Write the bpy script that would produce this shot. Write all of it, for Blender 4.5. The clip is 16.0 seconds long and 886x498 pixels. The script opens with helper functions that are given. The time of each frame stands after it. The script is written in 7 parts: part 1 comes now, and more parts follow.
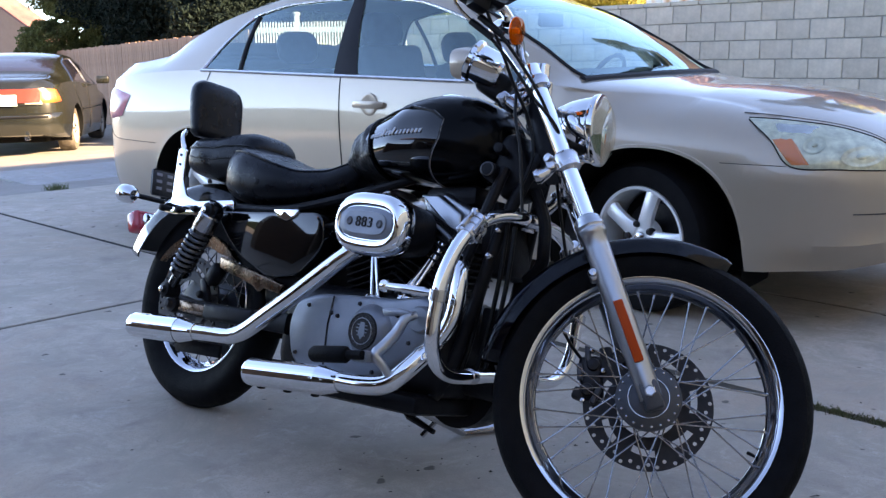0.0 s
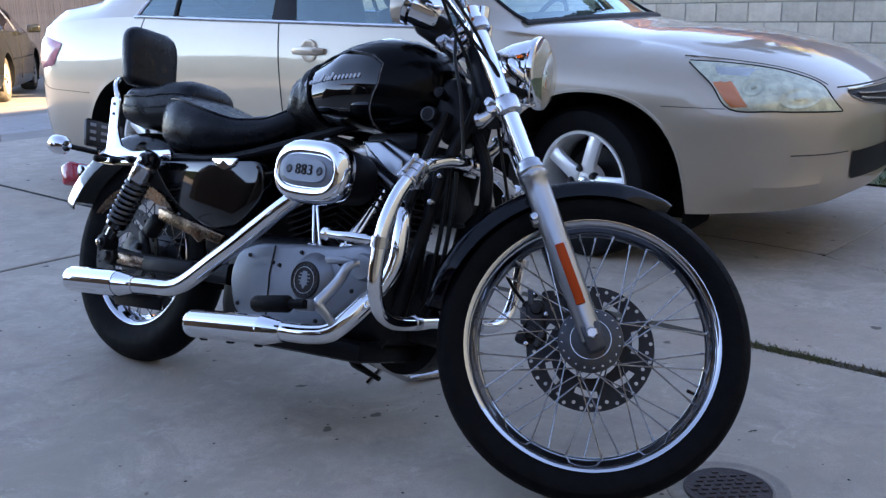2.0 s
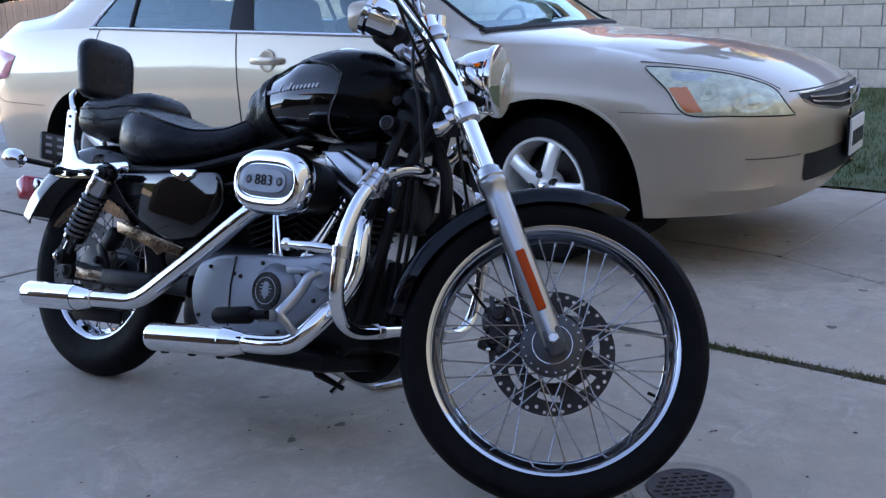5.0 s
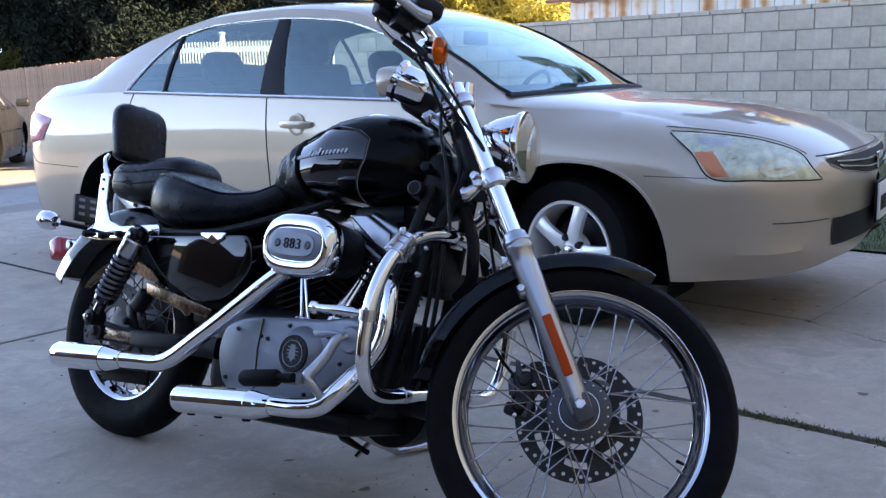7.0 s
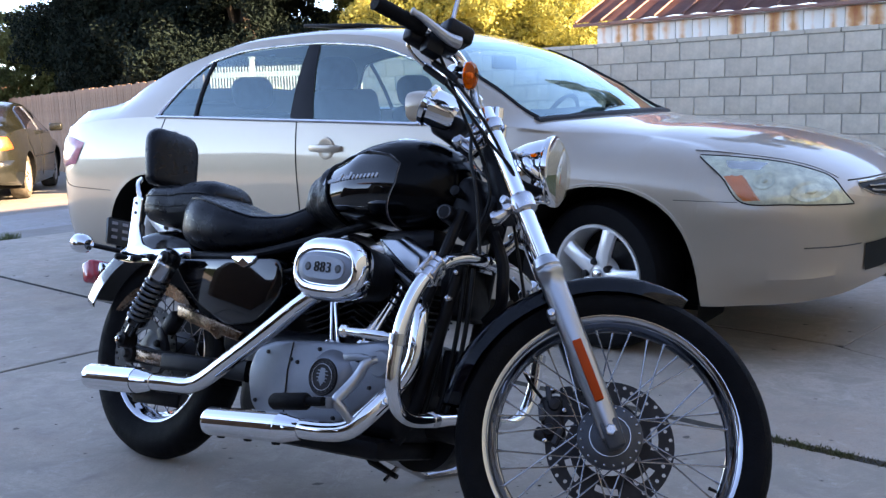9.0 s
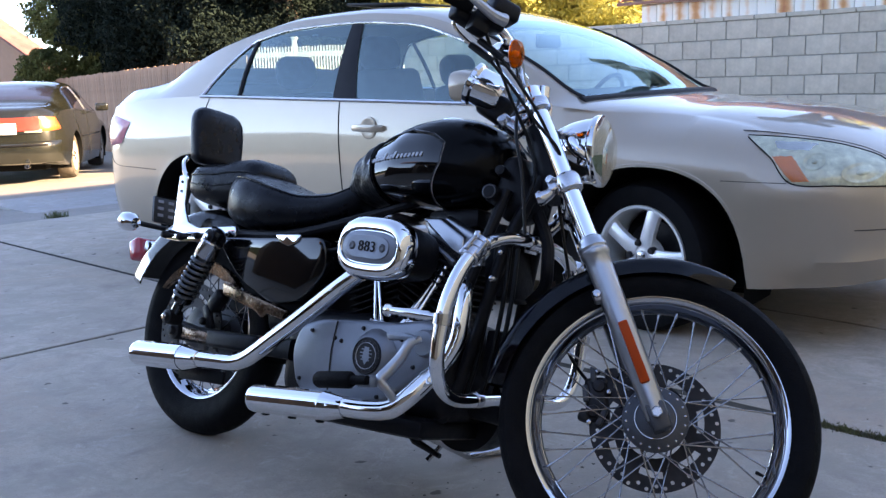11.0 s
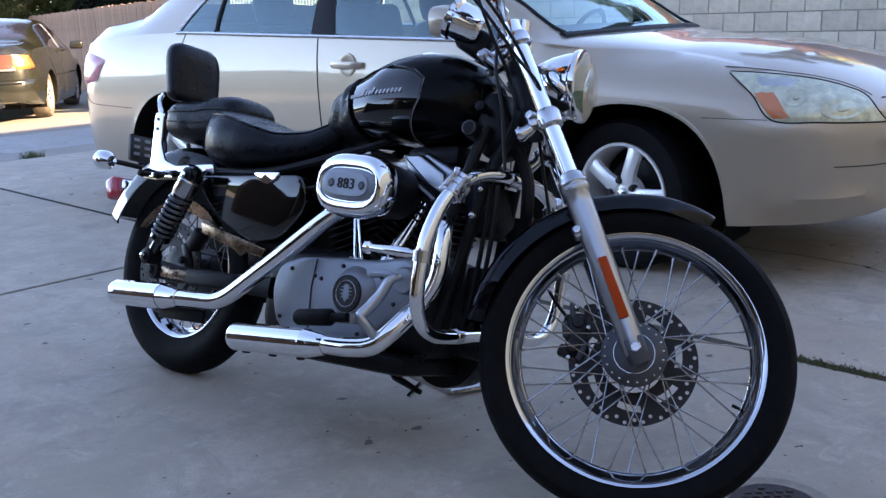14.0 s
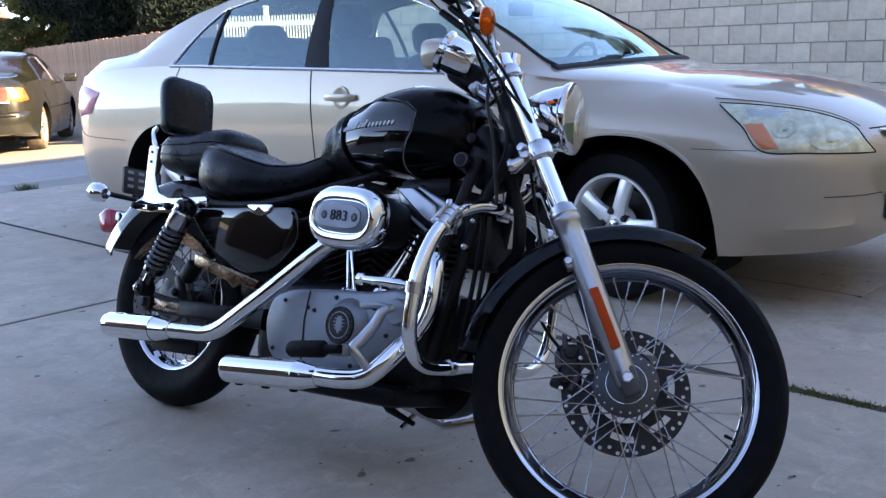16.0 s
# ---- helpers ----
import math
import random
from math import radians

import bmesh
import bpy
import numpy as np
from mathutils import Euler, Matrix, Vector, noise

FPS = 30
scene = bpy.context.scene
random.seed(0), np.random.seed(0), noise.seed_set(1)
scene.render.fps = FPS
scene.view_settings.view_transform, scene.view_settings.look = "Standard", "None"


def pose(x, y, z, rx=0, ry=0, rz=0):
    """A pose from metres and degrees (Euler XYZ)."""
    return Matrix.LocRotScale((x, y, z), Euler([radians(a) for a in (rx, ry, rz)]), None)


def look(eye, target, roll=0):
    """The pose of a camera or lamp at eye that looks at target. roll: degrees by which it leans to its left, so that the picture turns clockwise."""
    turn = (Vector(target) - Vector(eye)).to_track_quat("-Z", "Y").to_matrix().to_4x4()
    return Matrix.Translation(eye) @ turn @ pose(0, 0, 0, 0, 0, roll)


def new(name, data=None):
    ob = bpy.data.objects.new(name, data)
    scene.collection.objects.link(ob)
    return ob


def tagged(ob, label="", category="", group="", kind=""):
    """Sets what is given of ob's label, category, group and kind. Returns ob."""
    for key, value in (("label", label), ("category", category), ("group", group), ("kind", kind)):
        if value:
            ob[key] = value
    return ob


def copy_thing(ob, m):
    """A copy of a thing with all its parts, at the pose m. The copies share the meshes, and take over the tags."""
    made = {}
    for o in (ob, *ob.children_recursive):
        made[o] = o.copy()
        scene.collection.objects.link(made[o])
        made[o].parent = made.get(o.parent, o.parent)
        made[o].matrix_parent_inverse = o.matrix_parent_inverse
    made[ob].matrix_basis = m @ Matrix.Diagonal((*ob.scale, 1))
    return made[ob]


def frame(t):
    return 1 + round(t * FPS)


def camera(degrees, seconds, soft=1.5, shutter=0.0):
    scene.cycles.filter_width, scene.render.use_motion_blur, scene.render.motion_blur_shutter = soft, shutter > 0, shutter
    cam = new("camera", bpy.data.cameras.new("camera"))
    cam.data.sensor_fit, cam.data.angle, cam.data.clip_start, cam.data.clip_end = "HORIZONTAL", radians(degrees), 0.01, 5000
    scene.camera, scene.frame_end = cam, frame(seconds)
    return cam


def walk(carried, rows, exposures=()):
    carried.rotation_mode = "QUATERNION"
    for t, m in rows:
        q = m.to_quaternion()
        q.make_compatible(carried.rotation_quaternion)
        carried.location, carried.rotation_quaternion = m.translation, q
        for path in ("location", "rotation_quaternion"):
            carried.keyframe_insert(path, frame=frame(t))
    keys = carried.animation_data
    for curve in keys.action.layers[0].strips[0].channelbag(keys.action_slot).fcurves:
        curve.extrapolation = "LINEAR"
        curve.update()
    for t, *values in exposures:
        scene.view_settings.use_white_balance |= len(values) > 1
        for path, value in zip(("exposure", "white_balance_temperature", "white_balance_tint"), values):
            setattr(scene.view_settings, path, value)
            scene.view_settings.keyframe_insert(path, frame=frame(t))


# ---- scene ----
# camera and walk
cam = camera(49.0, 16.0, soft=1.4)
PATH = [
    (0.0, 0.0087, -0.0017, 1.0722, 0.194, -11.195, 0.873),
    (0.5, 0.0101, 0.0001, 1.0699, -0.463, -12.198, 0.738),
    (1.0, 0.0138, 0.0041, 1.0682, -1.277, -12.956, 0.859),
    (1.5, 0.0173, 0.0086, 1.0644, -2.203, -13.536, 0.971),
    (2.0, 0.0210, 0.0093, 1.0637, -3.057, -14.274, 1.187),
    (2.5, 0.0216, 0.0130, 1.0619, -3.936, -14.848, 1.206),
    (3.0, 0.0236, 0.0149, 1.0594, -4.415, -15.152, 1.195),
    (3.2, 0.0236, 0.0149, 1.0594, -4.650, -15.220, 1.195),
    (5.3, 0.0241, -0.0008, 1.0664, -5.430, -13.180, 1.663),
    (5.5, 0.0241, -0.0008, 1.0664, -5.160, -12.652, 1.663),
    (6.0, 0.0221, -0.0039, 1.0722, -4.767, -11.746, 1.611),
    (6.5, 0.0197, -0.0052, 1.0744, -4.237, -10.657, 1.459),
    (7.0, 0.0201, -0.0068, 1.0785, -3.919, -10.315, 1.612),
    (7.5, 0.0181, -0.0053, 1.0771, -3.652, -9.759, 1.737),
    (8.0, 0.0156, -0.0101, 1.0820, -3.320, -9.158, 1.803),
    (8.2, 0.0156, -0.0101, 1.0820, -3.080, -8.910, 1.803),
    (10.3, 0.0034, -0.0039, 1.0798, -1.270, -9.090, 1.576),
    (10.5, 0.0034, -0.0039, 1.0798, -0.974, -9.257, 1.576),
    (11.0, 0.0014, 0.0014, 1.0777, 0.021, -9.972, 1.770),
    (11.5, -0.0002, 0.0003, 1.0767, 0.338, -10.338, 1.842),
    (12.0, 0.0002, 0.0005, 1.0782, 0.497, -10.481, 1.858),
    (12.5, -0.0000, 0.0000, 1.0787, 0.500, -10.476, 1.835),
    (13.0, -0.0005, -0.0005, 1.0789, 0.486, -10.869, 1.683),
    (13.5, 0.0021, 0.0076, 1.0742, 0.118, -11.836, 1.714),
    (14.0, 0.0061, 0.0095, 1.0680, -1.071, -13.526, 1.775),
    (14.5, 0.0109, 0.0111, 1.0658, -1.729, -13.986, 1.917),
    (15.0, 0.0122, 0.0096, 1.0636, -1.946, -13.823, 1.995),
    (15.5, 0.0108, 0.0038, 1.0687, -2.011, -13.091, 2.008),
    (16.0, 0.0089, -0.0006, 1.0726, -1.478, -11.748, 1.886),
]
walk(cam, [(t, pose(x, y, z, 90 + p, r, w)) for t, x, y, z, w, p, r in PATH],
     exposures=[(0.0, 3.31, 8100, 18)])

# light: low sun from the right, open shade on the driveway
SUN_DIR = Vector((0.93, -0.35, 0.40)).normalized()
world = bpy.data.worlds.new("world")
scene.world = world
world.use_nodes = True
wn = world.node_tree.nodes
sky = wn.new("ShaderNodeTexSky")
sky.sky_type = "NISHITA"
sky.sun_disc = False
sky.sun_elevation = math.asin(SUN_DIR.z)
sky.sun_rotation = math.atan2(SUN_DIR.x, SUN_DIR.y)
sky.altitude = 5000
sky.dust_density = 0.2
sky.ozone_density = 1.8
wn["Background"].inputs["Strength"].default_value = 0.105
world.node_tree.links.new(sky.outputs["Color"], wn["Background"].inputs["Color"])
sun = new("sun", bpy.data.lights.new("sun", "SUN"))
sun.data.energy = 4.2
sun.data.angle = radians(0.6)
sun.data.color = (1.0, 0.83, 0.60)
sun.matrix_world = look(SUN_DIR * 40, (0, 0, 0))


# materials
def mat(name, color, rough=0.5, metal=0.0, vary=0.0, scale=8.0, bump=0.0, bump_scale=60.0, coat=0.0, color2=None,
        rough_vary=0.0, random_vary=0.0, spec=0.5):
    m = bpy.data.materials.new(name)
    m.use_nodes = True
    nt = m.node_tree
    n, l = nt.nodes, nt.links
    b = n["Principled BSDF"]
    b.inputs["Base Color"].default_value = (*color, 1)
    b.inputs["Roughness"].default_value = rough
    b.inputs["Metallic"].default_value = metal
    b.inputs["Coat Weight"].default_value = coat
    b.inputs["Coat Roughness"].default_value = 0.03
    b.inputs["Specular IOR Level"].default_value = spec
    tc = n.new("ShaderNodeTexCoord")
    if vary or color2:
        big = n.new("ShaderNodeTexNoise")
        big.inputs["Scale"].default_value = scale
        big.inputs["Detail"].default_value = 8
        big.inputs["Roughness"].default_value = 0.65
        l.new(tc.outputs["Object"], big.inputs["Vector"])
        ramp = n.new("ShaderNodeValToRGB")
        c2 = color2 or tuple(c * (1 - vary) for c in color)
        hi = color if color2 else tuple(min(1, c * (1 + vary)) for c in color)
        ramp.color_ramp.elements[0].position, ramp.color_ramp.elements[0].color = 0.33, (*c2, 1)
        ramp.color_ramp.elements[1].position, ramp.color_ramp.elements[1].color = 0.67, (*hi, 1)
        l.new(big.outputs["Fac"], ramp.inputs["Fac"])
        out = ramp.outputs["Color"]
        if random_vary:
            info = n.new("ShaderNodeObjectInfo")
            hsv = n.new("ShaderNodeHueSaturation")
            rng = n.new("ShaderNodeMapRange")
            rng.inputs["To Min"].default_value, rng.inputs["To Max"].default_value = 1 - random_vary, 1 + random_vary
            l.new(info.outputs["Random"], rng.inputs["Value"])
            l.new(rng.outputs["Result"], hsv.inputs["Value"])
            l.new(out, hsv.inputs["Color"])
            out = hsv.outputs["Color"]
        l.new(out, b.inputs["Base Color"])
    if rough_vary:
        rn = n.new("ShaderNodeTexNoise")
        rn.inputs["Scale"].default_value = scale * 2.3
        rn.inputs["Detail"].default_value = 6
        l.new(tc.outputs["Object"], rn.inputs["Vector"])
        rr = n.new("ShaderNodeMapRange")
        rr.inputs["From Min"].default_value, rr.inputs["From Max"].default_value = 0.3, 0.7
        rr.inputs["To Min"].default_value, rr.inputs["To Max"].default_value = max(0.01, rough - rough_vary), rough + rough_vary
        l.new(rn.outputs["Fac"], rr.inputs["Value"])
        l.new(rr.outputs["Result"], b.inputs["Roughness"])
    if bump:
        bn = n.new("ShaderNodeTexNoise")
        bn.inputs["Scale"].default_value = bump_scale
        bn.inputs["Detail"].default_value = 5
        l.new(tc.outputs["Object"], bn.inputs["Vector"])
        bp = n.new("ShaderNodeBump")
        bp.inputs["Strength"].default_value = bump
        bp.inputs["Distance"].default_value = 0.01
        l.new(bn.outputs["Fac"], bp.inputs["Height"])
        l.new(bp.outputs["Normal"], b.inputs["Normal"])
    return m


def glass_mat(name, tint, gloss_rough=0.02, fac=0.10, edge=0.85, gloss=(0.72, 0.96, 1.0)):
    m = bpy.data.materials.new(name)
    m.use_nodes = True
    nt = m.node_tree
    n, l = nt.nodes, nt.links
    n.remove(n["Principled BSDF"])
    tr = n.new("ShaderNodeBsdfTransparent")
    tr.inputs["Color"].default_value = (*tint, 1)
    gl = n.new("ShaderNodeBsdfGlossy")
    gl.inputs["Roughness"].default_value = gloss_rough
    gl.inputs["Color"].default_value = (*gloss, 1)
    fr = n.new("ShaderNodeLayerWeight")
    fr.inputs["Blend"].default_value = 0.5
    pw = n.new("ShaderNodeMath")
    pw.operation = "POWER"
    pw.inputs[1].default_value = 3.5
    l.new(fr.outputs["Facing"], pw.inputs[0])
    ad = n.new("ShaderNodeMath")
    ad.operation = "MULTIPLY_ADD"
    ad.use_clamp = True
    ad.inputs[1].default_value = edge
    ad.inputs[2].default_value = fac
    mx = n.new("ShaderNodeMixShader")
    l.new(pw.outputs["Value"], ad.inputs[0])
    l.new(ad.outputs["Value"], mx.inputs["Fac"])
    l.new(tr.outputs["BSDF"], mx.inputs[1])
    l.new(gl.outputs["BSDF"], mx.inputs[2])
    l.new(mx.outputs["Shader"], n["Material Output"].inputs["Surface"])
    return m


M = {
    "chrome": mat("chrome", (0.80, 0.805, 0.82), 0.025, 1.0, rough_vary=0.012, scale=14),
    "rim_chrome": mat("rim_chrome", (0.56, 0.57, 0.60), 0.04, 1.0, rough_vary=0.02, scale=14),
    "chrome_worn": mat("chrome_worn", (0.52, 0.52, 0.54), 0.18, 1.0, vary=0.12, scale=20, rough_vary=0.08),
    # guard chrome: the brown it mirrors is put into its base colour
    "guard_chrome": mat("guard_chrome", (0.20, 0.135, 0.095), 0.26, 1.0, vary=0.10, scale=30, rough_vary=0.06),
    "steel": mat("steel", (0.40, 0.41, 0.43), 0.30, 1.0, vary=0.03, scale=6, rough_vary=0.01),
    "cast": mat("cast", (0.215, 0.232, 0.265), 0.40, 0.5, vary=0.10, scale=9, bump=0.12, bump_scale=260, rough_vary=0.08),
    "disc": mat("disc", (0.030, 0.028, 0.030), 0.45, 0.6, vary=0.25, scale=30, spec=0.3),
    "black_paint": mat("black_paint", (0.002, 0.002, 0.0025), 0.08, 0.0, coat=1.0, spec=0.2),
    "navy_paint": mat("navy_paint", (0.0022, 0.0026, 0.007), 0.10, 0.0, coat=0.7, spec=0.2),
    "black_matt": mat("black_matt", (0.0065, 0.0060, 0.0075), 0.42, 0.0, vary=0.3, scale=20, rough_vary=0.12, bump=0.1, bump_scale=200, spec=0.16),
    "vinyl": mat("vinyl", (0.0025, 0.003, 0.0052), 0.30, 0.0, vary=0.2, scale=14, bump=0.12, bump_scale=380, rough_vary=0.07, spec=0.20),
    "bra": mat("bra", (0.005, 0.005, 0.006), 0.40, 0.0, vary=0.25, scale=12, bump=0.5, bump_scale=55, rough_vary=0.08, spec=0.35),
    "tank_vinyl": mat("tank_vinyl", (0.002, 0.002, 0.0025), 0.18, 0.0, bump=0.10, bump_scale=35, spec=0.09),
    "rubber": mat("rubber", (0.0042, 0.0040, 0.0048), 0.68, 0.0, vary=0.3, scale=16, bump=0.2, bump_scale=180, rough_vary=0.08, spec=0.10),
    "dusty_tyre": mat("dusty_tyre", (0.10, 0.085, 0.068), 0.9, vary=0.35, scale=9, bump=0.2, bump_scale=120, spec=0.1),
    "cable": mat("cable", (0.004, 0.004, 0.0045), 0.42, spec=0.25),
    "coil": mat("coil", (0.045, 0.047, 0.052), 0.20, 0.3, coat=0.6, spec=0.5),
    "cast_bright": mat("cast_bright", (0.46, 0.46, 0.47), 0.36, 0.8, vary=0.15, scale=40, bump=0.2, bump_scale=150),
    "cast_dark": mat("cast_dark", (0.062, 0.064, 0.072), 0.42, 0.5, vary=0.15, scale=30, bump=0.1, bump_scale=260),
    "amber": mat("amber", (1.0, 0.15, 0.004), 0.22, 0.0, coat=0.35, spec=0.3),
    "bulb": mat("bulb", (1.0, 0.86, 0.5), 0.15, 0.0, coat=0.5),
    "amber_lamp": mat("amber_lamp", (0.42, 0.13, 0.02), 0.3, 0.0, coat=0.2, color2=(0.34, 0.045, 0.02), scale=9),
    "reflector": mat("reflector", (0.42, 0.048, 0.005), 0.45, 0.0, bump=0.2, bump_scale=400, spec=0.12),
    "red_lens": mat("red_lens", (0.50, 0.03, 0.05), 0.15, 0.0, coat=0.8),
    "plate_dark": mat("plate_dark", (0.035, 0.036, 0.04), 0.45, 0.2, vary=0.3, scale=30),
    "plate_mark": mat("plate_mark", (0.30, 0.30, 0.32), 0.5),
    "silver_mark": mat("silver_mark", (0.40, 0.41, 0.44), 0.35, 0.6),
    "lamp_amber": mat("lamp_amber", (0.72, 0.19, 0.06), 0.3, 0.0, bump=0.3, bump_scale=200, coat=0.4),
    "spoke": mat("spoke", (0.42, 0.42, 0.44), 0.22, 1.0),
    "lamp_glass": glass_mat("lamp_glass", (0.95, 0.95, 0.90), 0.03, 0.05, 0.45, (0.95, 0.97, 0.94)),
    "bike_lens": glass_mat("bike_lens", (0.97, 0.93, 0.86), 0.05, 0.03, 0.25, (1.0, 0.97, 0.92)),
    "amber_glass": glass_mat("amber_glass", (1.0, 0.36, 0.02), 0.05, 0.03, 0.3, (1.0, 0.9, 0.8)),
    "car_paint": mat("car_paint", (0.425, 0.343, 0.262), 0.36, 0.42, coat=1.0, vary=0.02, scale=3),
    "car_black": mat("car_black", (0.008, 0.008, 0.010), 0.5, 0.0, vary=0.2, scale=10, spec=0.2),
    "car_seam": mat("car_seam", (0.05, 0.042, 0.035), 0.6),
    "dark_window": mat("dark_window", (0.020, 0.019, 0.030), 0.10, 0.0, spec=0.5, coat=1.0, vary=0.15, scale=2),
    "dusty_rim": mat("dusty_rim", (0.42, 0.39, 0.34), 0.55, 0.2, vary=0.15, scale=14),
    "car_well": mat("car_well", (0.006, 0.006, 0.006), 0.9, spec=0.1),
    "car_glass": glass_mat("car_glass", (0.78, 0.93, 0.94), 0.01, 0.17),
    "side_glass": glass_mat("side_glass", (0.76, 0.94, 0.94), 0.01, 0.17),
    "alloy": mat("alloy", (0.86, 0.86, 0.86), 0.30, 0.45, vary=0.05, scale=10),
    "interior": mat("interior", (0.034, 0.036, 0.036), 0.75, 0.0, vary=0.2, scale=20, bump=0.2, bump_scale=300),
    "interior_dark": mat("interior_dark", (0.03, 0.03, 0.032), 0.7, 0.0, vary=0.2, scale=20),
    "lamp_reflector": mat("lamp_reflector", (0.60, 0.60, 0.50), 0.30, 0.45, vary=0.3, scale=26),
    # golden reflection of sunlit surroundings, painted into the bowl's colour
    "lamp_warm": mat("lamp_warm", (0.78, 0.50, 0.24), 0.40, 0.35, vary=0.25, scale=30),
    "dark_car": mat("dark_car", (0.011, 0.0115, 0.008), 0.25, 0.0, coat=0.7, vary=0.25, scale=5),
    "tail_pink": mat("tail_pink", (0.60, 0.20, 0.23), 0.18, 0.0, coat=0.5, vary=0.3, scale=9),
    "tail_red": mat("tail_red", (0.26, 0.030, 0.022), 0.35, 0.0, bump=0.3, bump_scale=120),
    "plate_white": mat("plate_white", (0.72, 0.72, 0.70), 0.5, vary=0.05, scale=20),
    "block": mat("block", (0.525, 0.455, 0.378), 0.9, vary=0.18, scale=7, bump=0.6, bump_scale=90, random_vary=0.09),
    "mortar": mat("mortar", (0.32, 0.30, 0.27), 0.95, vary=0.2, scale=12, bump=0.4, bump_scale=120),
    "plank": mat("plank", (0.29, 0.165, 0.105), 0.8, vary=0.25, scale=6, bump=0.3, bump_scale=50, random_vary=0.12),
    "white_fence": mat("white_fence", (0.64, 0.64, 0.62), 0.5, vary=0.04, scale=6),
    "rust_panel": mat("rust_panel", (0.86, 0.84, 0.78), 0.6, bump=0.2, bump_scale=30),
    "rust_roof": mat("rust_roof", (0.15, 0.058, 0.050), 0.6, color2=(0.25, 0.125, 0.10), scale=2.2, bump=0.3, bump_scale=30),
    "stucco": mat("stucco", (0.34, 0.215, 0.15), 0.9, vary=0.06, scale=4, bump=0.3, bump_scale=80),
    "bark": mat("bark", (0.06, 0.045, 0.035), 0.9, vary=0.3, scale=9, bump=0.6, bump_scale=30),
    # leaf_dark: backlit shade is put into this near-black leaf colour
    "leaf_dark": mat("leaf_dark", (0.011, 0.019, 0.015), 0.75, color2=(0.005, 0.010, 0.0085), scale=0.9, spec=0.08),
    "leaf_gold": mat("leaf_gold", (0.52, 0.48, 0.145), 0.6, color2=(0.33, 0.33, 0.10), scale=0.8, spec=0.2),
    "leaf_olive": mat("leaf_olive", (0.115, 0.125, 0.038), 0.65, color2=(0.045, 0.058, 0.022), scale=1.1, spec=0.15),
    "grass": mat("grass", (0.05, 0.085, 0.022), 0.7, color2=(0.085, 0.10, 0.035), scale=2.2),
    "soil": mat("soil", (0.030, 0.027, 0.022), 0.95, vary=0.3, scale=9, bump=0.5, bump_scale=60),
    "moss": mat("moss", (0.105, 0.120, 0.045), 0.9, color2=(0.130, 0.098, 0.060), scale=9),
    "joint_earth": mat("joint_earth", (0.055, 0.047, 0.036), 0.95, vary=0.35, scale=25, bump=0.6, bump_scale=120),
    "joint_soil": mat("joint_soil", (0.012, 0.011, 0.010), 0.95, vary=0.3, scale=9),
    "iron": mat("iron", (0.032, 0.018, 0.017), 0.6, 0.0, vary=0.3, scale=26, bump=0.3, bump_scale=150),
    # unseen garage and wing wall tones, chosen for reflections and warm bounce
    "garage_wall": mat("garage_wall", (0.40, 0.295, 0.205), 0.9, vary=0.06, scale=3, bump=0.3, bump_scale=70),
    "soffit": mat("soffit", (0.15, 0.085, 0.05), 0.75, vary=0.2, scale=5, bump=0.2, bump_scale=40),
    # tone raised so that the unseen wall bounces warm light
    "house_wall": mat("house_wall", (0.70, 0.51, 0.33), 0.9, vary=0.05, scale=2, bump=0.2, bump_scale=60),
}


M["car_paint"].node_tree.nodes["Principled BSDF"].inputs["Coat IOR"].default_value = 1.65
M["black_paint"].node_tree.nodes["Principled BSDF"].inputs["Coat IOR"].default_value = 1.5
M["car_paint"].node_tree.nodes["Principled BSDF"].inputs["Coat Roughness"].default_value = 0.05


def rust_blooms(m, pale, rust, deep):
    """Painted sheet with a rust bloom of its own size in the middle of each sheet."""
    n, l = m.node_tree.nodes, m.node_tree.links
    b = n["Principled BSDF"]
    tc, info = n.new("ShaderNodeTexCoord"), n.new("ShaderNodeObjectInfo")
    sep = n.new("ShaderNodeSeparateXYZ")
    l.new(tc.outputs["Generated"], sep.inputs[0])
    ns = n.new("ShaderNodeTexNoise")
    ns.inputs["Scale"].default_value, ns.inputs["Detail"].default_value = 7.0, 7
    l.new(tc.outputs["Object"], ns.inputs["Vector"])

    def calc(op, a, c, clamp=False):
        x = n.new("ShaderNodeMath")
        x.operation, x.use_clamp = op, clamp
        for k, v in enumerate((a, c)):
            if isinstance(v, float):
                x.inputs[k].default_value = v
            else:
                l.new(v, x.inputs[k])
        return x.outputs[0]

    off = calc("ABSOLUTE", calc("SUBTRACT", sep.outputs["X"], 0.46), 0.0)
    mask = calc("ADD", calc("MULTIPLY", off, -2.4), calc("MULTIPLY", calc("SUBTRACT", ns.outputs["Fac"], 0.5), 1.5))
    mask = calc("ADD", mask, calc("MULTIPLY", info.outputs["Random"], 1.25))
    col = None
    for lo, c in ((-0.10, rust), (0.40, deep)):
        f = calc("MULTIPLY", calc("SUBTRACT", mask, lo), 1.15, True)
        x = n.new("ShaderNodeMix")
        x.data_type = "RGBA"
        l.new(f, x.inputs["Factor"])
        x.inputs["A"].default_value, x.inputs["B"].default_value = (*pale, 1), (*c, 1)
        if col is not None:
            l.new(col, x.inputs["A"])
        col = x.outputs["Result"]
    l.new(col, b.inputs["Base Color"])


rust_blooms(M["rust_panel"], (0.80, 0.76, 0.69), (0.72, 0.38, 0.15), (0.44, 0.14, 0.045))


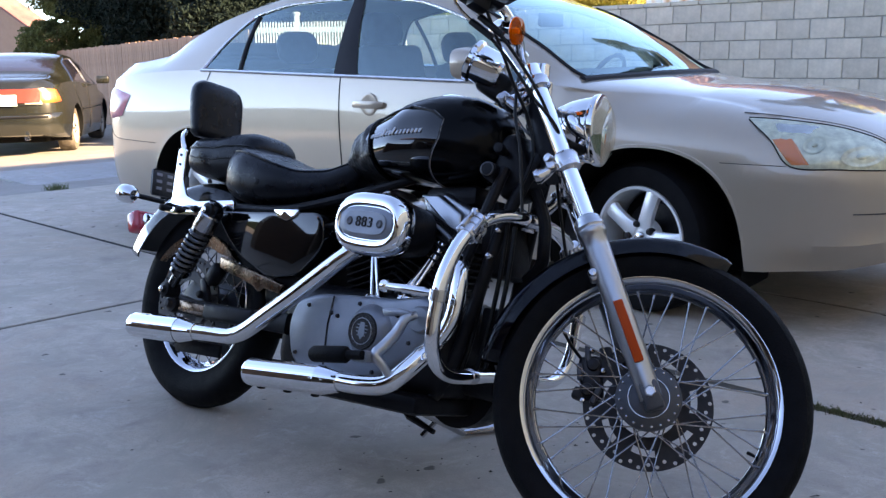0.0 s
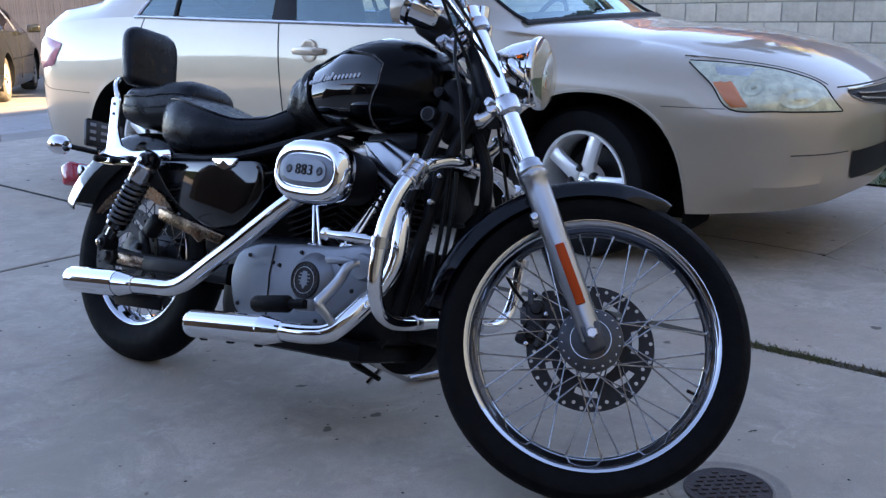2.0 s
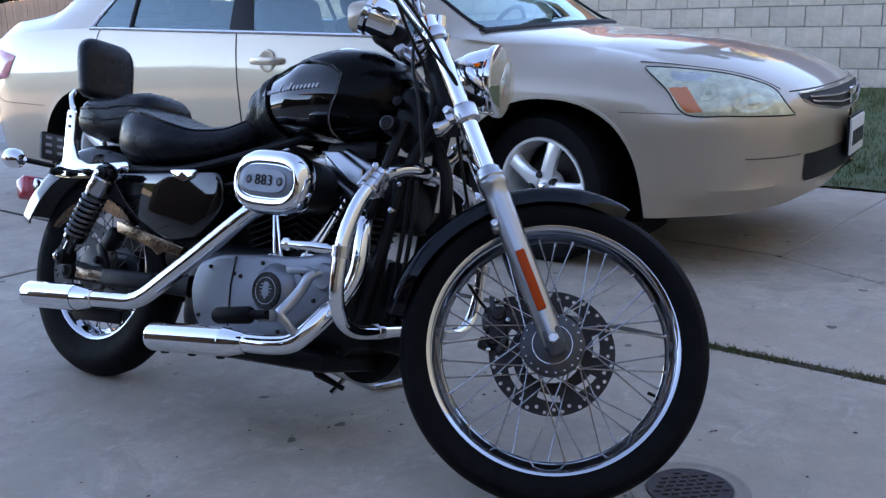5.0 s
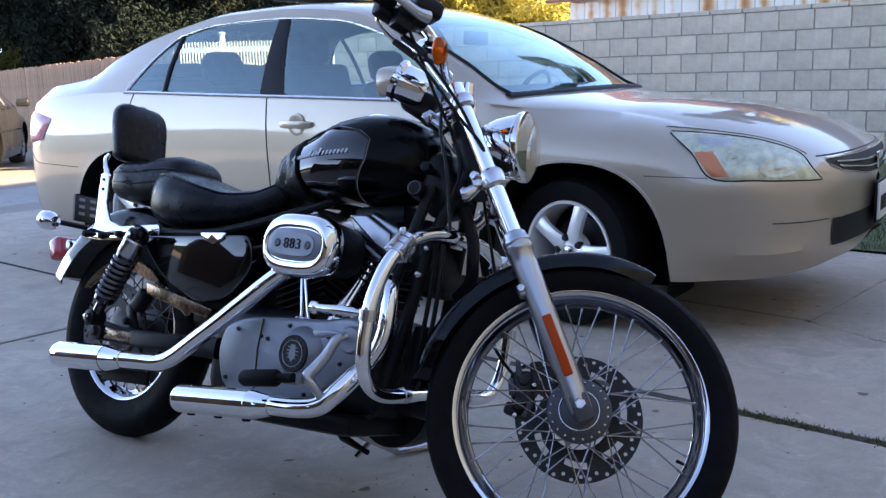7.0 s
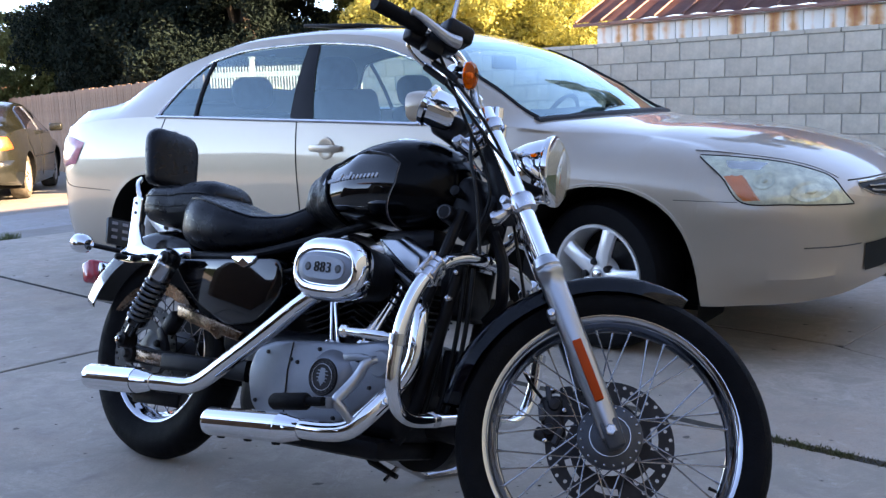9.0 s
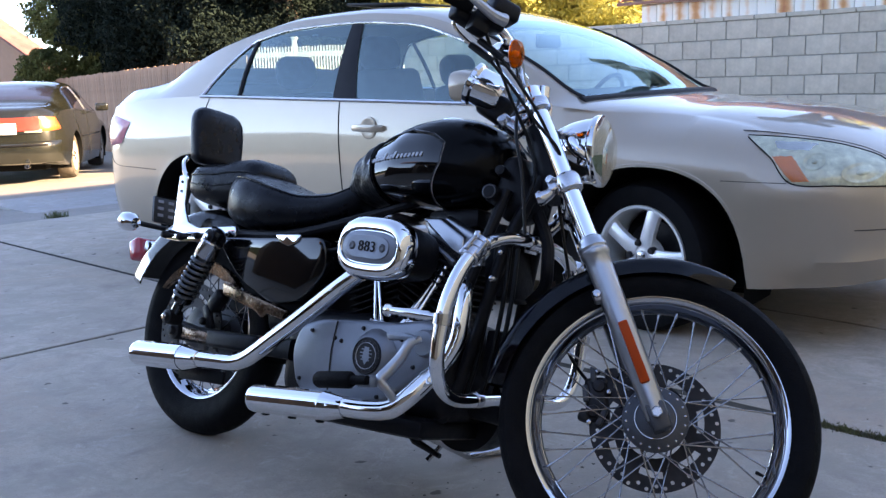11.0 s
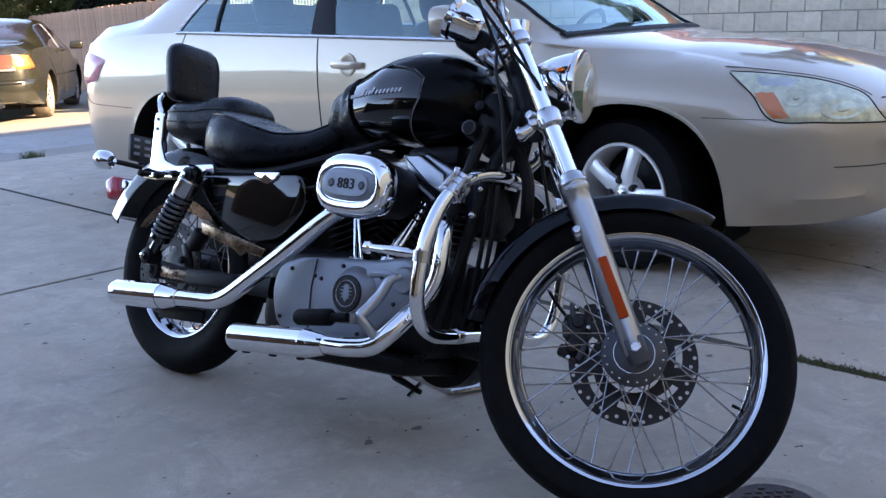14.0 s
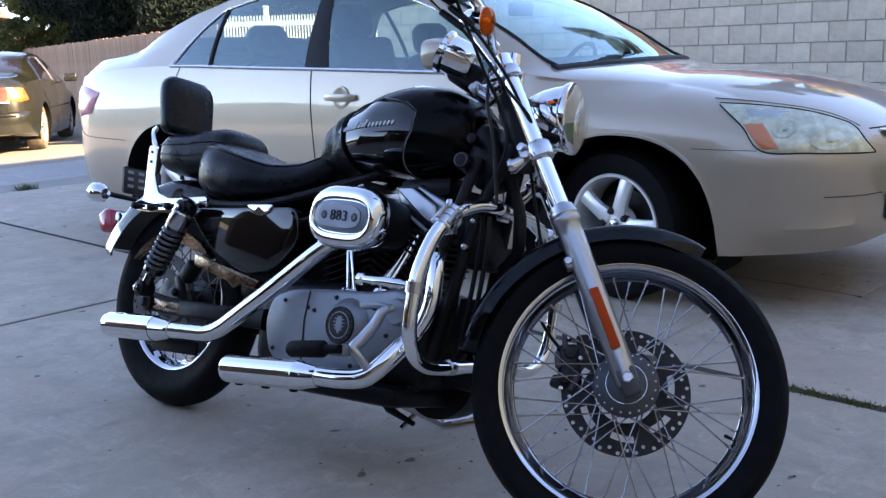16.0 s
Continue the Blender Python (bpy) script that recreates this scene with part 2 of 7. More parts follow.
def thin_leaf(m, share):
    """Leaves let part of the light through."""
    n, l = m.node_tree.nodes, m.node_tree.links
    b, out = n["Principled BSDF"], n["Material Output"]
    tr, mx = n.new("ShaderNodeBsdfTranslucent"), n.new("ShaderNodeMixShader")
    l.new(b.inputs["Base Color"].links[0].from_socket, tr.inputs["Color"])
    mx.inputs[0].default_value = share
    l.new(b.outputs[0], mx.inputs[1])
    l.new(tr.outputs[0], mx.inputs[2])
    l.new(mx.outputs[0], out.inputs["Surface"])


thin_leaf(M["leaf_gold"], 0.40)


def concrete(name, base, dirt):
    """Weathered slab: broad blotches, fine sand grain, dark oil spots and hairline stains."""
    m = bpy.data.materials.new(name)
    m.use_nodes = True
    n, l = m.node_tree.nodes, m.node_tree.links
    b = n["Principled BSDF"]
    b.inputs["Roughness"].default_value = 0.78
    geo = n.new("ShaderNodeNewGeometry")

    def noise_node(scale, detail, rough, lo, hi, distort=0.0):
        t = n.new("ShaderNodeTexNoise")
        t.inputs["Scale"].default_value = scale
        t.inputs["Detail"].default_value = detail
        t.inputs["Roughness"].default_value = rough
        t.inputs["Distortion"].default_value = distort
        l.new(geo.outputs["Position"], t.inputs["Vector"])
        r = n.new("ShaderNodeMapRange")
        r.inputs["From Min"].default_value, r.inputs["From Max"].default_value = lo, hi
        l.new(t.outputs["Fac"], r.inputs["Value"])
        return r.outputs["Result"]

    def mix(fac, a, c):
        x = n.new("ShaderNodeMix")
        x.data_type = "RGBA"
        l.new(fac, x.inputs["Factor"])
        for sock, v in ((x.inputs["A"], a), (x.inputs["B"], c)):
            if isinstance(v, tuple):
                sock.default_value = (*v, 1)
            else:
                l.new(v, sock)
        return x.outputs["Result"]

    col = mix(noise_node(0.9, 9, 0.7, 0.36, 0.64, 0.6), tuple(c * 0.70 for c in base), base)
    col = mix(noise_node(5.5, 8, 0.72, 0.48, 0.76, 0.5), col, dirt)
    col = mix(noise_node(2.3, 7, 0.75, 0.58, 0.74, 1.2), col, tuple(c * d for c, d in zip(base, (1.04, 1.10, 1.22))))
    col = mix(noise_node(1.4, 5, 0.6, 0.60, 0.78, 0.4), col, tuple(c * 0.60 for c in base))
    col = mix(noise_node(1.1, 8, 0.65, 0.50, 0.66, 0.8), col, tuple(c * d for c, d in zip(base, (0.82, 0.75, 0.70))))
    col = mix(noise_node(17, 10, 0.78, 0.50, 0.66, 0.3), col, tuple(c * 0.80 for c in base))
    col = mix(noise_node(61, 4, 0.6, 0.66, 0.74), col, tuple(c * 0.42 for c in base))
    col = mix(noise_node(3.4, 9, 0.75, 0.56, 0.70, 0.9), col, tuple(c * 0.66 for c in base))
    col = mix(noise_node(38, 6, 0.75, 0.50, 0.85), col, tuple(c * 0.62 for c in base))
    col = mix(noise_node(160, 3, 0.6, 0.52, 0.90), col, tuple(c * 0.50 for c in base))
    col = mix(noise_node(2.9, 10, 0.80, 0.47, 0.60, 1.0), col, tuple(c * d for c, d in zip(base, (0.68, 0.695, 0.67))))
    col = mix(noise_node(7.5, 9, 0.8, 0.56, 0.68, 0.8), col, tuple(c * d for c, d in zip(base, (0.98, 1.0, 1.04))))
    col = mix(noise_node(13, 2, 0.4, 0.722, 0.75), col, tuple(c * 0.25 for c in base))
    info = n.new("ShaderNodeObjectInfo")
    hsv = n.new("ShaderNodeHueSaturation")
    rng = n.new("ShaderNodeMapRange")
    rng.inputs["To Min"].default_value, rng.inputs["To Max"].default_value = 0.94, 1.05
    l.new(info.outputs["Random"], rng.inputs["Value"])
    l.new(rng.outputs["Result"], hsv.inputs["Value"])
    l.new(col, hsv.inputs["Color"])
    l.new(hsv.outputs["Color"], b.inputs["Base Color"])
    bt = n.new("ShaderNodeTexNoise")
    bt.inputs["Scale"].default_value = 240
    bt.inputs["Detail"].default_value = 6
    l.new(geo.outputs["Position"], bt.inputs["Vector"])
    bp = n.new("ShaderNodeBump")
    bp.inputs["Strength"].default_value = 0.30
    bp.inputs["Distance"].default_value = 0.004
    l.new(bt.outputs["Fac"], bp.inputs["Height"])
    l.new(bp.outputs["Normal"], b.inputs["Normal"])
    return m


M["concrete"] = concrete("concrete", (0.532, 0.458, 0.388), (0.255, 0.214, 0.184))
M["collar"] = concrete("collar", (0.36, 0.315, 0.275), (0.16, 0.14, 0.12))
M["street"] = concrete("street", (0.32, 0.295, 0.265), (0.22, 0.20, 0.175))
M["pale_concrete"] = concrete("pale_concrete", (0.40, 0.39, 0.385), (0.28, 0.27, 0.26))


# mesh helpers
def part(name, bm, material, parent=None, label="", smooth=35, m=None):
    if m is not None:
        bm.transform(m)
    bmesh.ops.recalc_face_normals(bm, faces=bm.faces)
    me = bpy.data.meshes.new(name)
    bm.to_mesh(me)
    bm.free()
    for x in material if isinstance(material, (list, tuple)) else [material]:
        me.materials.append(M[x])
    if smooth:
        me.shade_smooth()
        me.set_sharp_from_angle(angle=radians(smooth))
    ob = new(name, me)
    if parent:
        ob.parent = parent
    if label:
        tagged(ob, label)
    return ob


def thing(name, m, label, category, group="", kind=""):
    ob = new(name)
    ob.matrix_basis = m
    ob.empty_display_size = 0.1
    return tagged(ob, label, category, group, kind)


def V(*a):
    return Vector(a)


def smooth_path(pts, n=6):
    """Catmull-Rom through the points."""
    pts = [Vector(p) for p in pts]
    out = []
    for i in range(len(pts) - 1):
        p0, p1, p2, p3 = pts[max(0, i - 1)], pts[i], pts[i + 1], pts[min(len(pts) - 1, i + 2)]
        for k in range(n):
            t = k / n
            out.append(0.5 * ((2 * p1) + (p2 - p0) * t + (2 * p0 - 5 * p1 + 4 * p2 - p3) * t * t + (3 * p1 - p0 - 3 * p2 + p3) * t ** 3))
    return out + [pts[-1]]


def tube(pts, r, seg=12, closed=False, bm=None):
    """A round bar along the points; r may be a list."""
    bm = bm or bmesh.new()
    pts = [Vector(p) for p in pts]
    n = len(pts)
    rs = r if isinstance(r, (list, tuple)) else [r] * n
    rings = []
    up = None
    for i, p in enumerate(pts):
        if closed:
            d = (pts[(i + 1) % n] - pts[i - 1]).normalized()
        else:
            d = (pts[min(n - 1, i + 1)] - pts[max(0, i - 1)]).normalized()
        if up is None:
            up = d.orthogonal().normalized()
        up = (up - d * up.dot(d)).normalized()
        side = d.cross(up)
        rings.append([bm.verts.new(p + (up * math.cos(a) + side * math.sin(a)) * rs[i]) for a in (2 * math.pi * k / seg for k in range(seg))])
    for i in range(n if closed else n - 1):
        a, b = rings[i], rings[(i + 1) % n]
        for k in range(seg):
            bm.faces.new((a[k], a[(k + 1) % seg], b[(k + 1) % seg], b[k]))
    if not closed:
        bm.faces.new(rings[0][::-1])
        bm.faces.new(rings[-1])
    return bm


def lathe(profile, seg=48, at=(0, 0, 0), axis=(0, 1, 0), closed=False, bm=None):
    """Revolve (radius, height) pairs round an axis through the point at."""
    bm = bm or bmesh.new()
    m = Matrix.Translation(at) @ Vector(axis).to_track_quat("Z", "Y").to_matrix().to_4x4()
    rings = []
    for r, h in profile:
        rings.append([bm.verts.new(m @ Vector((max(r, 1e-4) * math.cos(a), max(r, 1e-4) * math.sin(a), h))) for a in (2 * math.pi * k / seg for k in range(seg))])
    n = len(rings)
    for i in range(n if closed else n - 1):
        a, b = rings[i], rings[(i + 1) % n]
        for k in range(seg):
            bm.faces.new((a[k], a[(k + 1) % seg], b[(k + 1) % seg], b[k]))
    if not closed:
        for ring, (r, _) in ((rings[0], profile[0]), (rings[-1], profile[-1])):
            if r > 1e-3:
                bm.faces.new(ring)
    return bm


def loft(rings, cap=True, bm=None, closed=True):
    bm = bm or bmesh.new()
    vs = [[bm.verts.new(p) for p in ring] for ring in rings]
    for a, b in zip(vs, vs[1:]):
        n = len(a)
        for k in range(n if closed else n - 1):
            bm.faces.new((a[k], a[(k + 1) % n], b[(k + 1) % n], b[k]))
    if cap:
        bm.faces.new(vs[0][::-1])
        bm.faces.new(vs[-1])
    return bm


def box(size, at=(0, 0, 0), rot=(0, 0, 0), bevel=0.0, bm=None, segs=2):
    b2 = bmesh.new()
    bmesh.ops.create_cube(b2, size=1.0)
    bmesh.ops.scale(b2, vec=size, verts=b2.verts)
    if bevel:
        bmesh.ops.bevel(b2, geom=list(b2.edges), offset=bevel, segments=segs, affect="EDGES", profile=0.5)
    b2.transform(pose(*at, *rot))
    return b2 if bm is None else join(bm, b2)


def join(bm, *others):
    for o in others:
        me = bpy.data.meshes.new("tmp")
        o.to_mesh(me)
        o.free()
        bm.from_mesh(me)
        bpy.data.meshes.remove(me)
    return bm


def prism(outline, thick, to3d, bevel=0.0, segs=2):
    """A plate: a 2D outline, thickened; to3d maps (u, v, w) to a place."""
    bm = bmesh.new()
    a = [bm.verts.new((u, v, 0)) for u, v in outline]
    f = bm.faces.new(a)
    r = bmesh.ops.extrude_face_region(bm, geom=[f])
    top = [e for e in r["geom"] if isinstance(e, bmesh.types.BMVert)]
    bmesh.ops.translate(bm, vec=(0, 0, thick), verts=top)
    if bevel:
        es = [e for e in bm.edges if all(v in set(top) for v in e.verts)]
        bmesh.ops.bevel(bm, geom=es, offset=bevel, segments=segs, affect="EDGES", profile=0.5)
    for v in bm.verts:
        v.co = Vector(to3d(*v.co))
    return bm


def side_plate(outline, y0, y1, bevel=0.0, segs=2):
    """A plate in the x-z plane, from y0 out to y1."""
    return prism(outline, abs(y1 - y0), lambda u, v, w: (u, y0 + (w if y1 > y0 else -w), v), bevel, segs)


def rounded(pts, r, n=5):
    """Round the corners of a 2D outline."""
    out = []
    k = len(pts)
    for i in range(k):
        p0, p1, p2 = Vector(pts[i - 1]), Vector(pts[i]), Vector(pts[(i + 1) % k])
        d0, d1 = (p0 - p1), (p2 - p1)
        rr = min(r, d0.length * 0.45, d1.length * 0.45)
        a, b = p1 + d0.normalized() * rr, p1 + d1.normalized() * rr
        for j in range(n + 1):
            t = j / n
            q = a * (1 - t) ** 2 + p1 * 2 * t * (1 - t) + b * t * t
            out.append((q.x, q.y))
    return out


def super_ring(x, w, zc, h, e=0.75, n=28, e2=None):
    """A rounded cross-section at x: half width w, half height h."""
    e2 = e2 or e
    pts = []
    for k in range(n):
        a = 2 * math.pi * k / n
        c, s = math.cos(a), math.sin(a)
        pts.append(Vector((x, math.copysign(abs(c) ** e, c) * w, zc + math.copysign(abs(s) ** e2, s) * h)))
    return pts


def interp(table, x, col):
    """Smooth (monotone) reading of a column of a table sorted by its first column."""
    xs = [r[0] for r in table]
    ys = [r[col] for r in table]
    if x <= xs[0]:
        return ys[0]
    if x >= xs[-1]:
        return ys[-1]
    i = max(k for k in range(len(xs)) if xs[k] <= x)
    if i == len(xs) - 1:
        return ys[-1]
    h = xs[i + 1] - xs[i]

    def slope(k):
        if k == 0 or k == len(xs) - 1:
            return (ys[1] - ys[0]) / (xs[1] - xs[0]) if k == 0 else (ys[-1] - ys[-2]) / (xs[-1] - xs[-2])
        d0 = (ys[k] - ys[k - 1]) / (xs[k] - xs[k - 1])
        d1 = (ys[k + 1] - ys[k]) / (xs[k + 1] - xs[k])
        return 0 if d0 * d1 <= 0 else 2 * d0 * d1 / (d0 + d1)

    t = (x - xs[i]) / h
    m0, m1 = slope(i) * h, slope(i + 1) * h
    return ((2 * t ** 3 - 3 * t * t + 1) * ys[i] + (t ** 3 - 2 * t * t + t) * m0 + (3 * t * t - 2 * t ** 3) * ys[i + 1] + (t ** 3 - t * t) * m1)


def writing(text, size, thick, m, material, parent, name="lettering"):
    cu = bpy.data.curves.new(name, "FONT")
    cu.body, cu.size, cu.extrude, cu.align_x, cu.align_y, cu.space_character = text, size, thick, "CENTER", "CENTER", 1.1
    tmp = bpy.data.objects.new("tmp", cu)
    scene.collection.objects.link(tmp)
    bpy.context.view_layer.update()
    me = bpy.data.meshes.new_from_object(tmp.evaluated_get(bpy.context.evaluated_depsgraph_get()))
    bpy.data.objects.remove(tmp)
    bm = bmesh.new()
    bm.from_mesh(me)
    return part(name, bm, material, parent, smooth=0, m=m)


# ---------------- setting ----------------
C45 = math.sqrt(0.5)


def grid_pt(p, q, z=0.0):
    """A place by the slab grid: p across the driveway towards the block wall, q along it."""
    return Vector(((p + q) * C45, (p - q) * C45, z))


def flat_quad(corners, bm=None):
    bm = bm or bmesh.new()
    bm.faces.new([bm.verts.new(c) for c in corners])
    return bm


gb = bmesh.new()
strips = [[gb.verts.new(grid_pt(p, q, z)) for p in (-900, 900)] for q, z in ((900, -.045), (-8.19, -.045), (-8.20, -.006), (-13.7, -.15), (-16.0, -.20), (-40, -.55), (-900, -.60))]
for a, b in zip(strips, strips[1:]):
    gb.faces.new((a[0], a[1], b[1], b[0]))
ground = part("ground", gb, "street", smooth=0)
tagged(ground, "wide weathered grey street and yard ground", "ground", kind="structure")

driveway = thing("driveway", Matrix(), "weathered grey concrete driveway of cast slabs with narrow joints", "driveway", kind="structure")
part("joint_bed", flat_quad([grid_pt(-7.5, -8.2, -0.005), grid_pt(5.67, -8.2, -0.005), grid_pt(5.67, 6.5, -0.005), grid_pt(-7.5, 6.5, -0.005)]), "joint_soil", driveway, smooth=0)
part("joint_fill", flat_quad([grid_pt(2.775, -4.0, -0.002), grid_pt(2.825, -4.0, -0.002), grid_pt(2.825, 6.4, -0.002), grid_pt(2.775, 6.4, -0.002)]), "joint_earth", driveway, smooth=0)
apron = part("apron", box((4.6, 1.9, 0.03), bevel=0.006), "pale_concrete", None, m=Matrix.Translation(grid_pt(5.85, -9.2, -0.034)) @ pose(0, 0, 0, 1.0, 0, 45))
tagged(apron, "pale smooth concrete apron at the driveway's street edge", "apron", kind="structure")

# lawn: a sheet that rises a little to the wall
bm = bmesh.new()
LN = 14
lv = [[bm.verts.new(grid_pt(5.70 + (10.22 - 5.70) * i / LN, -9.0 + 22.0 * j / 30, 0.0 + 0.19 * (i / LN) ** 0.8 + 0.012 * math.sin(j * 2.1 + i))) for i in range(LN + 1)] for j in range(31)]
for j in range(30):
    for i in range(LN):
        bm.faces.new((lv[j][i], lv[j][i + 1], lv[j + 1][i + 1], lv[j + 1][i]))
lawn = tagged(part("lawn", bm, "grass"), "short green lawn between driveway and block wall", "lawn", kind="structure")

# block wall
WALL_A = math.atan2(-1, 1)
WALL_O = Vector((2.73, 11.77, 0.0))
WALL_M = Matrix.Translation(WALL_O) @ Matrix.Rotation(WALL_A, 4, "Z")
BLOCK_L, BLOCK_H = 0.374, 0.2085
wall_top = 1.614
wall_n = thing("wall_north", WALL_M, "long grey concrete block wall with a flat cap", "block wall", kind="structure")
part("mortar_core", box((15.5, 0.17, wall_top + 0.1), (2.9, 0.10, wall_top / 2 - 0.05)), "mortar", wall_n, smooth=0)
# unseen house block added behind and right of the camera to shade the driveway
house_m = Matrix.Translation((4.5, -1.0, 0)) @ Matrix.Rotation(math.atan2(0.73, 0.68), 4, "Z")
house = part("wall_east", box((28.0, 4.0, 6.62), (0.6, -2.0, 3.25)), "house_wall", smooth=0)
house.matrix_basis = house_m
tagged(house, "unseen beige wall added to shade the driveway", "wall", kind="structure")
# unseen garage front added behind the camera to shape reflections: wall, boarded eave and low roof
GARAGE_M = Matrix.Translation(grid_pt(-3.60, -0.55)) @ Matrix.Rotation(radians(-45), 4, "Z")
south = thing("wall_south", GARAGE_M, "unseen brown garage front with an open door, added for dark reflections", "wall", kind="structure")
# an opening that mirrors dark: two piers and a lintel
for x0, x1 in ((-4.45, -4.10), (-0.30, 4.45)):
    part("wall_panel", box((x1 - x0, 0.25, 2.72), ((x0 + x1) / 2, -0.125, 1.34)), "garage_wall", south, smooth=0)
part("lintel", box((3.80, 0.25, 0.46), (-2.20, -0.125, 2.44)), "garage_wall", south, smooth=0)
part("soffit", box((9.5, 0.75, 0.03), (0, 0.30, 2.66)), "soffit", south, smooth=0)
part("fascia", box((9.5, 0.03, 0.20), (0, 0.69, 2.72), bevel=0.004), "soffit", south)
part("roof", prism([(0.72, 2.82), (-3.2, 4.05), (-7.1, 2.82), (-7.1, 2.70), (-3.2, 3.93), (0.72, 2.70)], 9.5, lambda u, v, w: (w - 4.75, u, v)), "rust_roof", south, smooth=0)
part("rear_panel", box((8.9, 0.25, 2.72), (0, -6.3, 1.34)), "garage_wall", south, smooth=0)
for x in (-4.35, 4.35):
    part("end_panel", box((0.2, 6.0, 2.72), (x, -3.2, 1.34)), "garage_wall", south, smooth=0)
# unseen wall standing in for a dark vehicle that the motorcycle mirrors
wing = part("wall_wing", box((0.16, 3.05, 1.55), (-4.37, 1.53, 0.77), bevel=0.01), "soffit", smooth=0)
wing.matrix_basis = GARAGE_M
tagged(wing, "unseen low dark brown wall added for the motorcycle reflections", "wall", kind="structure")


# out of view; added as the dark horizon mirrored in the car's side
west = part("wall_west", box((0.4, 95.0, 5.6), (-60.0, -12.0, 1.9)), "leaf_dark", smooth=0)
tagged(west, "unseen dark hedge wall added as a mirrored horizon", "hedge", kind="structure")

# ---------------- trees, fences, far buildings ----------------
def leaf_mesh(clumps, per, size, seed, droop=0.3):
    """Small folded leaf faces scattered through ellipsoid clumps."""
    rng = np.random.default_rng(seed)
    verts, faces = [], []
    for (cx, cy, cz, rx, ry, rz) in clumps:
        d = rng.normal(size=(per, 3))
        d /= np.linalg.norm(d, axis=1)[:, None]
        rad = rng.uniform(0.35, 1.0, per) ** 0.45
        lump = 1 + 0.22 * np.sin(d[:, 0] * 7 + cx) * np.cos(d[:, 2] * 6 + cy)
        c = np.stack([cx + d[:, 0] * rx * rad * lump, cy + d[:, 1] * ry * rad * lump, cz + d[:, 2] * rz * rad * lump], 1)
        u = rng.normal(size=(per, 3))
        u /= np.linalg.norm(u, axis=1)[:, None]
        w = np.cross(u, rng.normal(size=(per, 3)))
        w /= np.linalg.norm(w, axis=1)[:, None]
        s = size * rng.uniform(0.6, 1.4, per)[:, None]
        base = len(verts)
        quad = np.stack([c - u * s, c + w * s * 0.42, c + u * s - np.array([0, 0, droop]) * s, c - w * s * 0.42], 1).reshape(-1, 3)
        verts.extend(quad.tolist())
        faces.extend([(base + 4 * k, base + 4 * k + 1, base + 4 * k + 2, base + 4 * k + 3) for k in range(per)])
    me = bpy.data.meshes.new("crown")
    me.from_pydata(verts, [], faces)
    return me


def tree(at, height, spread, label, leaf, seed, per=1500, n=11, size=0.11, low=0.25):
    rnd = random.Random(seed)
    ob = thing("tree", Matrix.Translation(at), label, "tree", "trees behind the fence and wall")
    h0 = height * 0.42
    trunk = tube(smooth_path([(0, 0, -0.1), (0.08, 0.03, h0 * 0.5), (-0.05, 0.06, h0), (0.1, 0, height * 0.75)], 4),
                 [0.22 * height / 6 * (1 - 0.05 * k) for k in range(13)], 10)
    part("trunk", trunk, "bark", ob)
    clumps = []
    for k in range(n):
        a = k * 2.4 + rnd.random()
        r = spread * (0.15 + 0.75 * rnd.random())
        z = height * (low + (0.92 - low) * rnd.random())
        c = (r * math.cos(a), r * math.sin(a), z)
        q = spread * rnd.uniform(0.34, 0.55)
        clumps.append((*c, q, q, q * 0.75))
        part("limb", tube(smooth_path([(0, 0.05, h0 * rnd.uniform(0.6, 1.2)), (c[0] * 0.5, c[1] * 0.5, (h0 + z) / 2 + 0.15), c], 4), [0.07 * height / 6 * (1 - 0.09 * j) for j in range(9)], 6), "bark", ob)
    me = leaf_mesh(clumps, per, size, seed)
    me.materials.append(M[leaf])
    crown = new("crown", me)
    crown.parent = ob
    return ob


DARK = "dense green tree behind the fence, its shade put into near-black leaves"
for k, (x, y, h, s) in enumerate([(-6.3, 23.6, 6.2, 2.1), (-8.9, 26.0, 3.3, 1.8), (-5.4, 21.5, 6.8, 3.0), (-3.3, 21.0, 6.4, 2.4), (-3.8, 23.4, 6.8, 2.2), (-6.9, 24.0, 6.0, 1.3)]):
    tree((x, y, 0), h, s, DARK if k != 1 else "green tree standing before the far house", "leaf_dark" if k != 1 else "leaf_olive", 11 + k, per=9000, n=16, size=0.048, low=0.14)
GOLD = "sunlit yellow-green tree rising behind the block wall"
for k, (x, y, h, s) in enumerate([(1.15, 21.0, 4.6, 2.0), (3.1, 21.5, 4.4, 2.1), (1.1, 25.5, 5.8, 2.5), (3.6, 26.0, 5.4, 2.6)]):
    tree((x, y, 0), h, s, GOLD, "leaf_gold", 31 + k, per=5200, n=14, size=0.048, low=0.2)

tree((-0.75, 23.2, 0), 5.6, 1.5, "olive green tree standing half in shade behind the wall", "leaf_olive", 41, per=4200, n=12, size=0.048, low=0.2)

# brown board fence
FENCE_A, FENCE_B = Vector((-13.1, 30.0, -.16)), Vector((-2.75, 14.1, .04))
fence_dir = (FENCE_B - FENCE_A).normalized()
fence_len = (FENCE_B - FENCE_A).length
FENCE_M = Matrix.Translation(FENCE_A) @ Matrix.Rotation(math.atan2(fence_dir.y, fence_dir.x), 4, "Z") @ Matrix.Rotation(-math.asin(fence_dir.z), 4, "Y")
fence = thing("board_fence", FENCE_M, "brown wooden fence of narrow upright boards", "fence")
for z in (0.35, 1.15):
    part("rail", box((fence_len, 0.04, 0.09), (fence_len / 2, 0.04, z), bevel=0.004), "plank", fence)

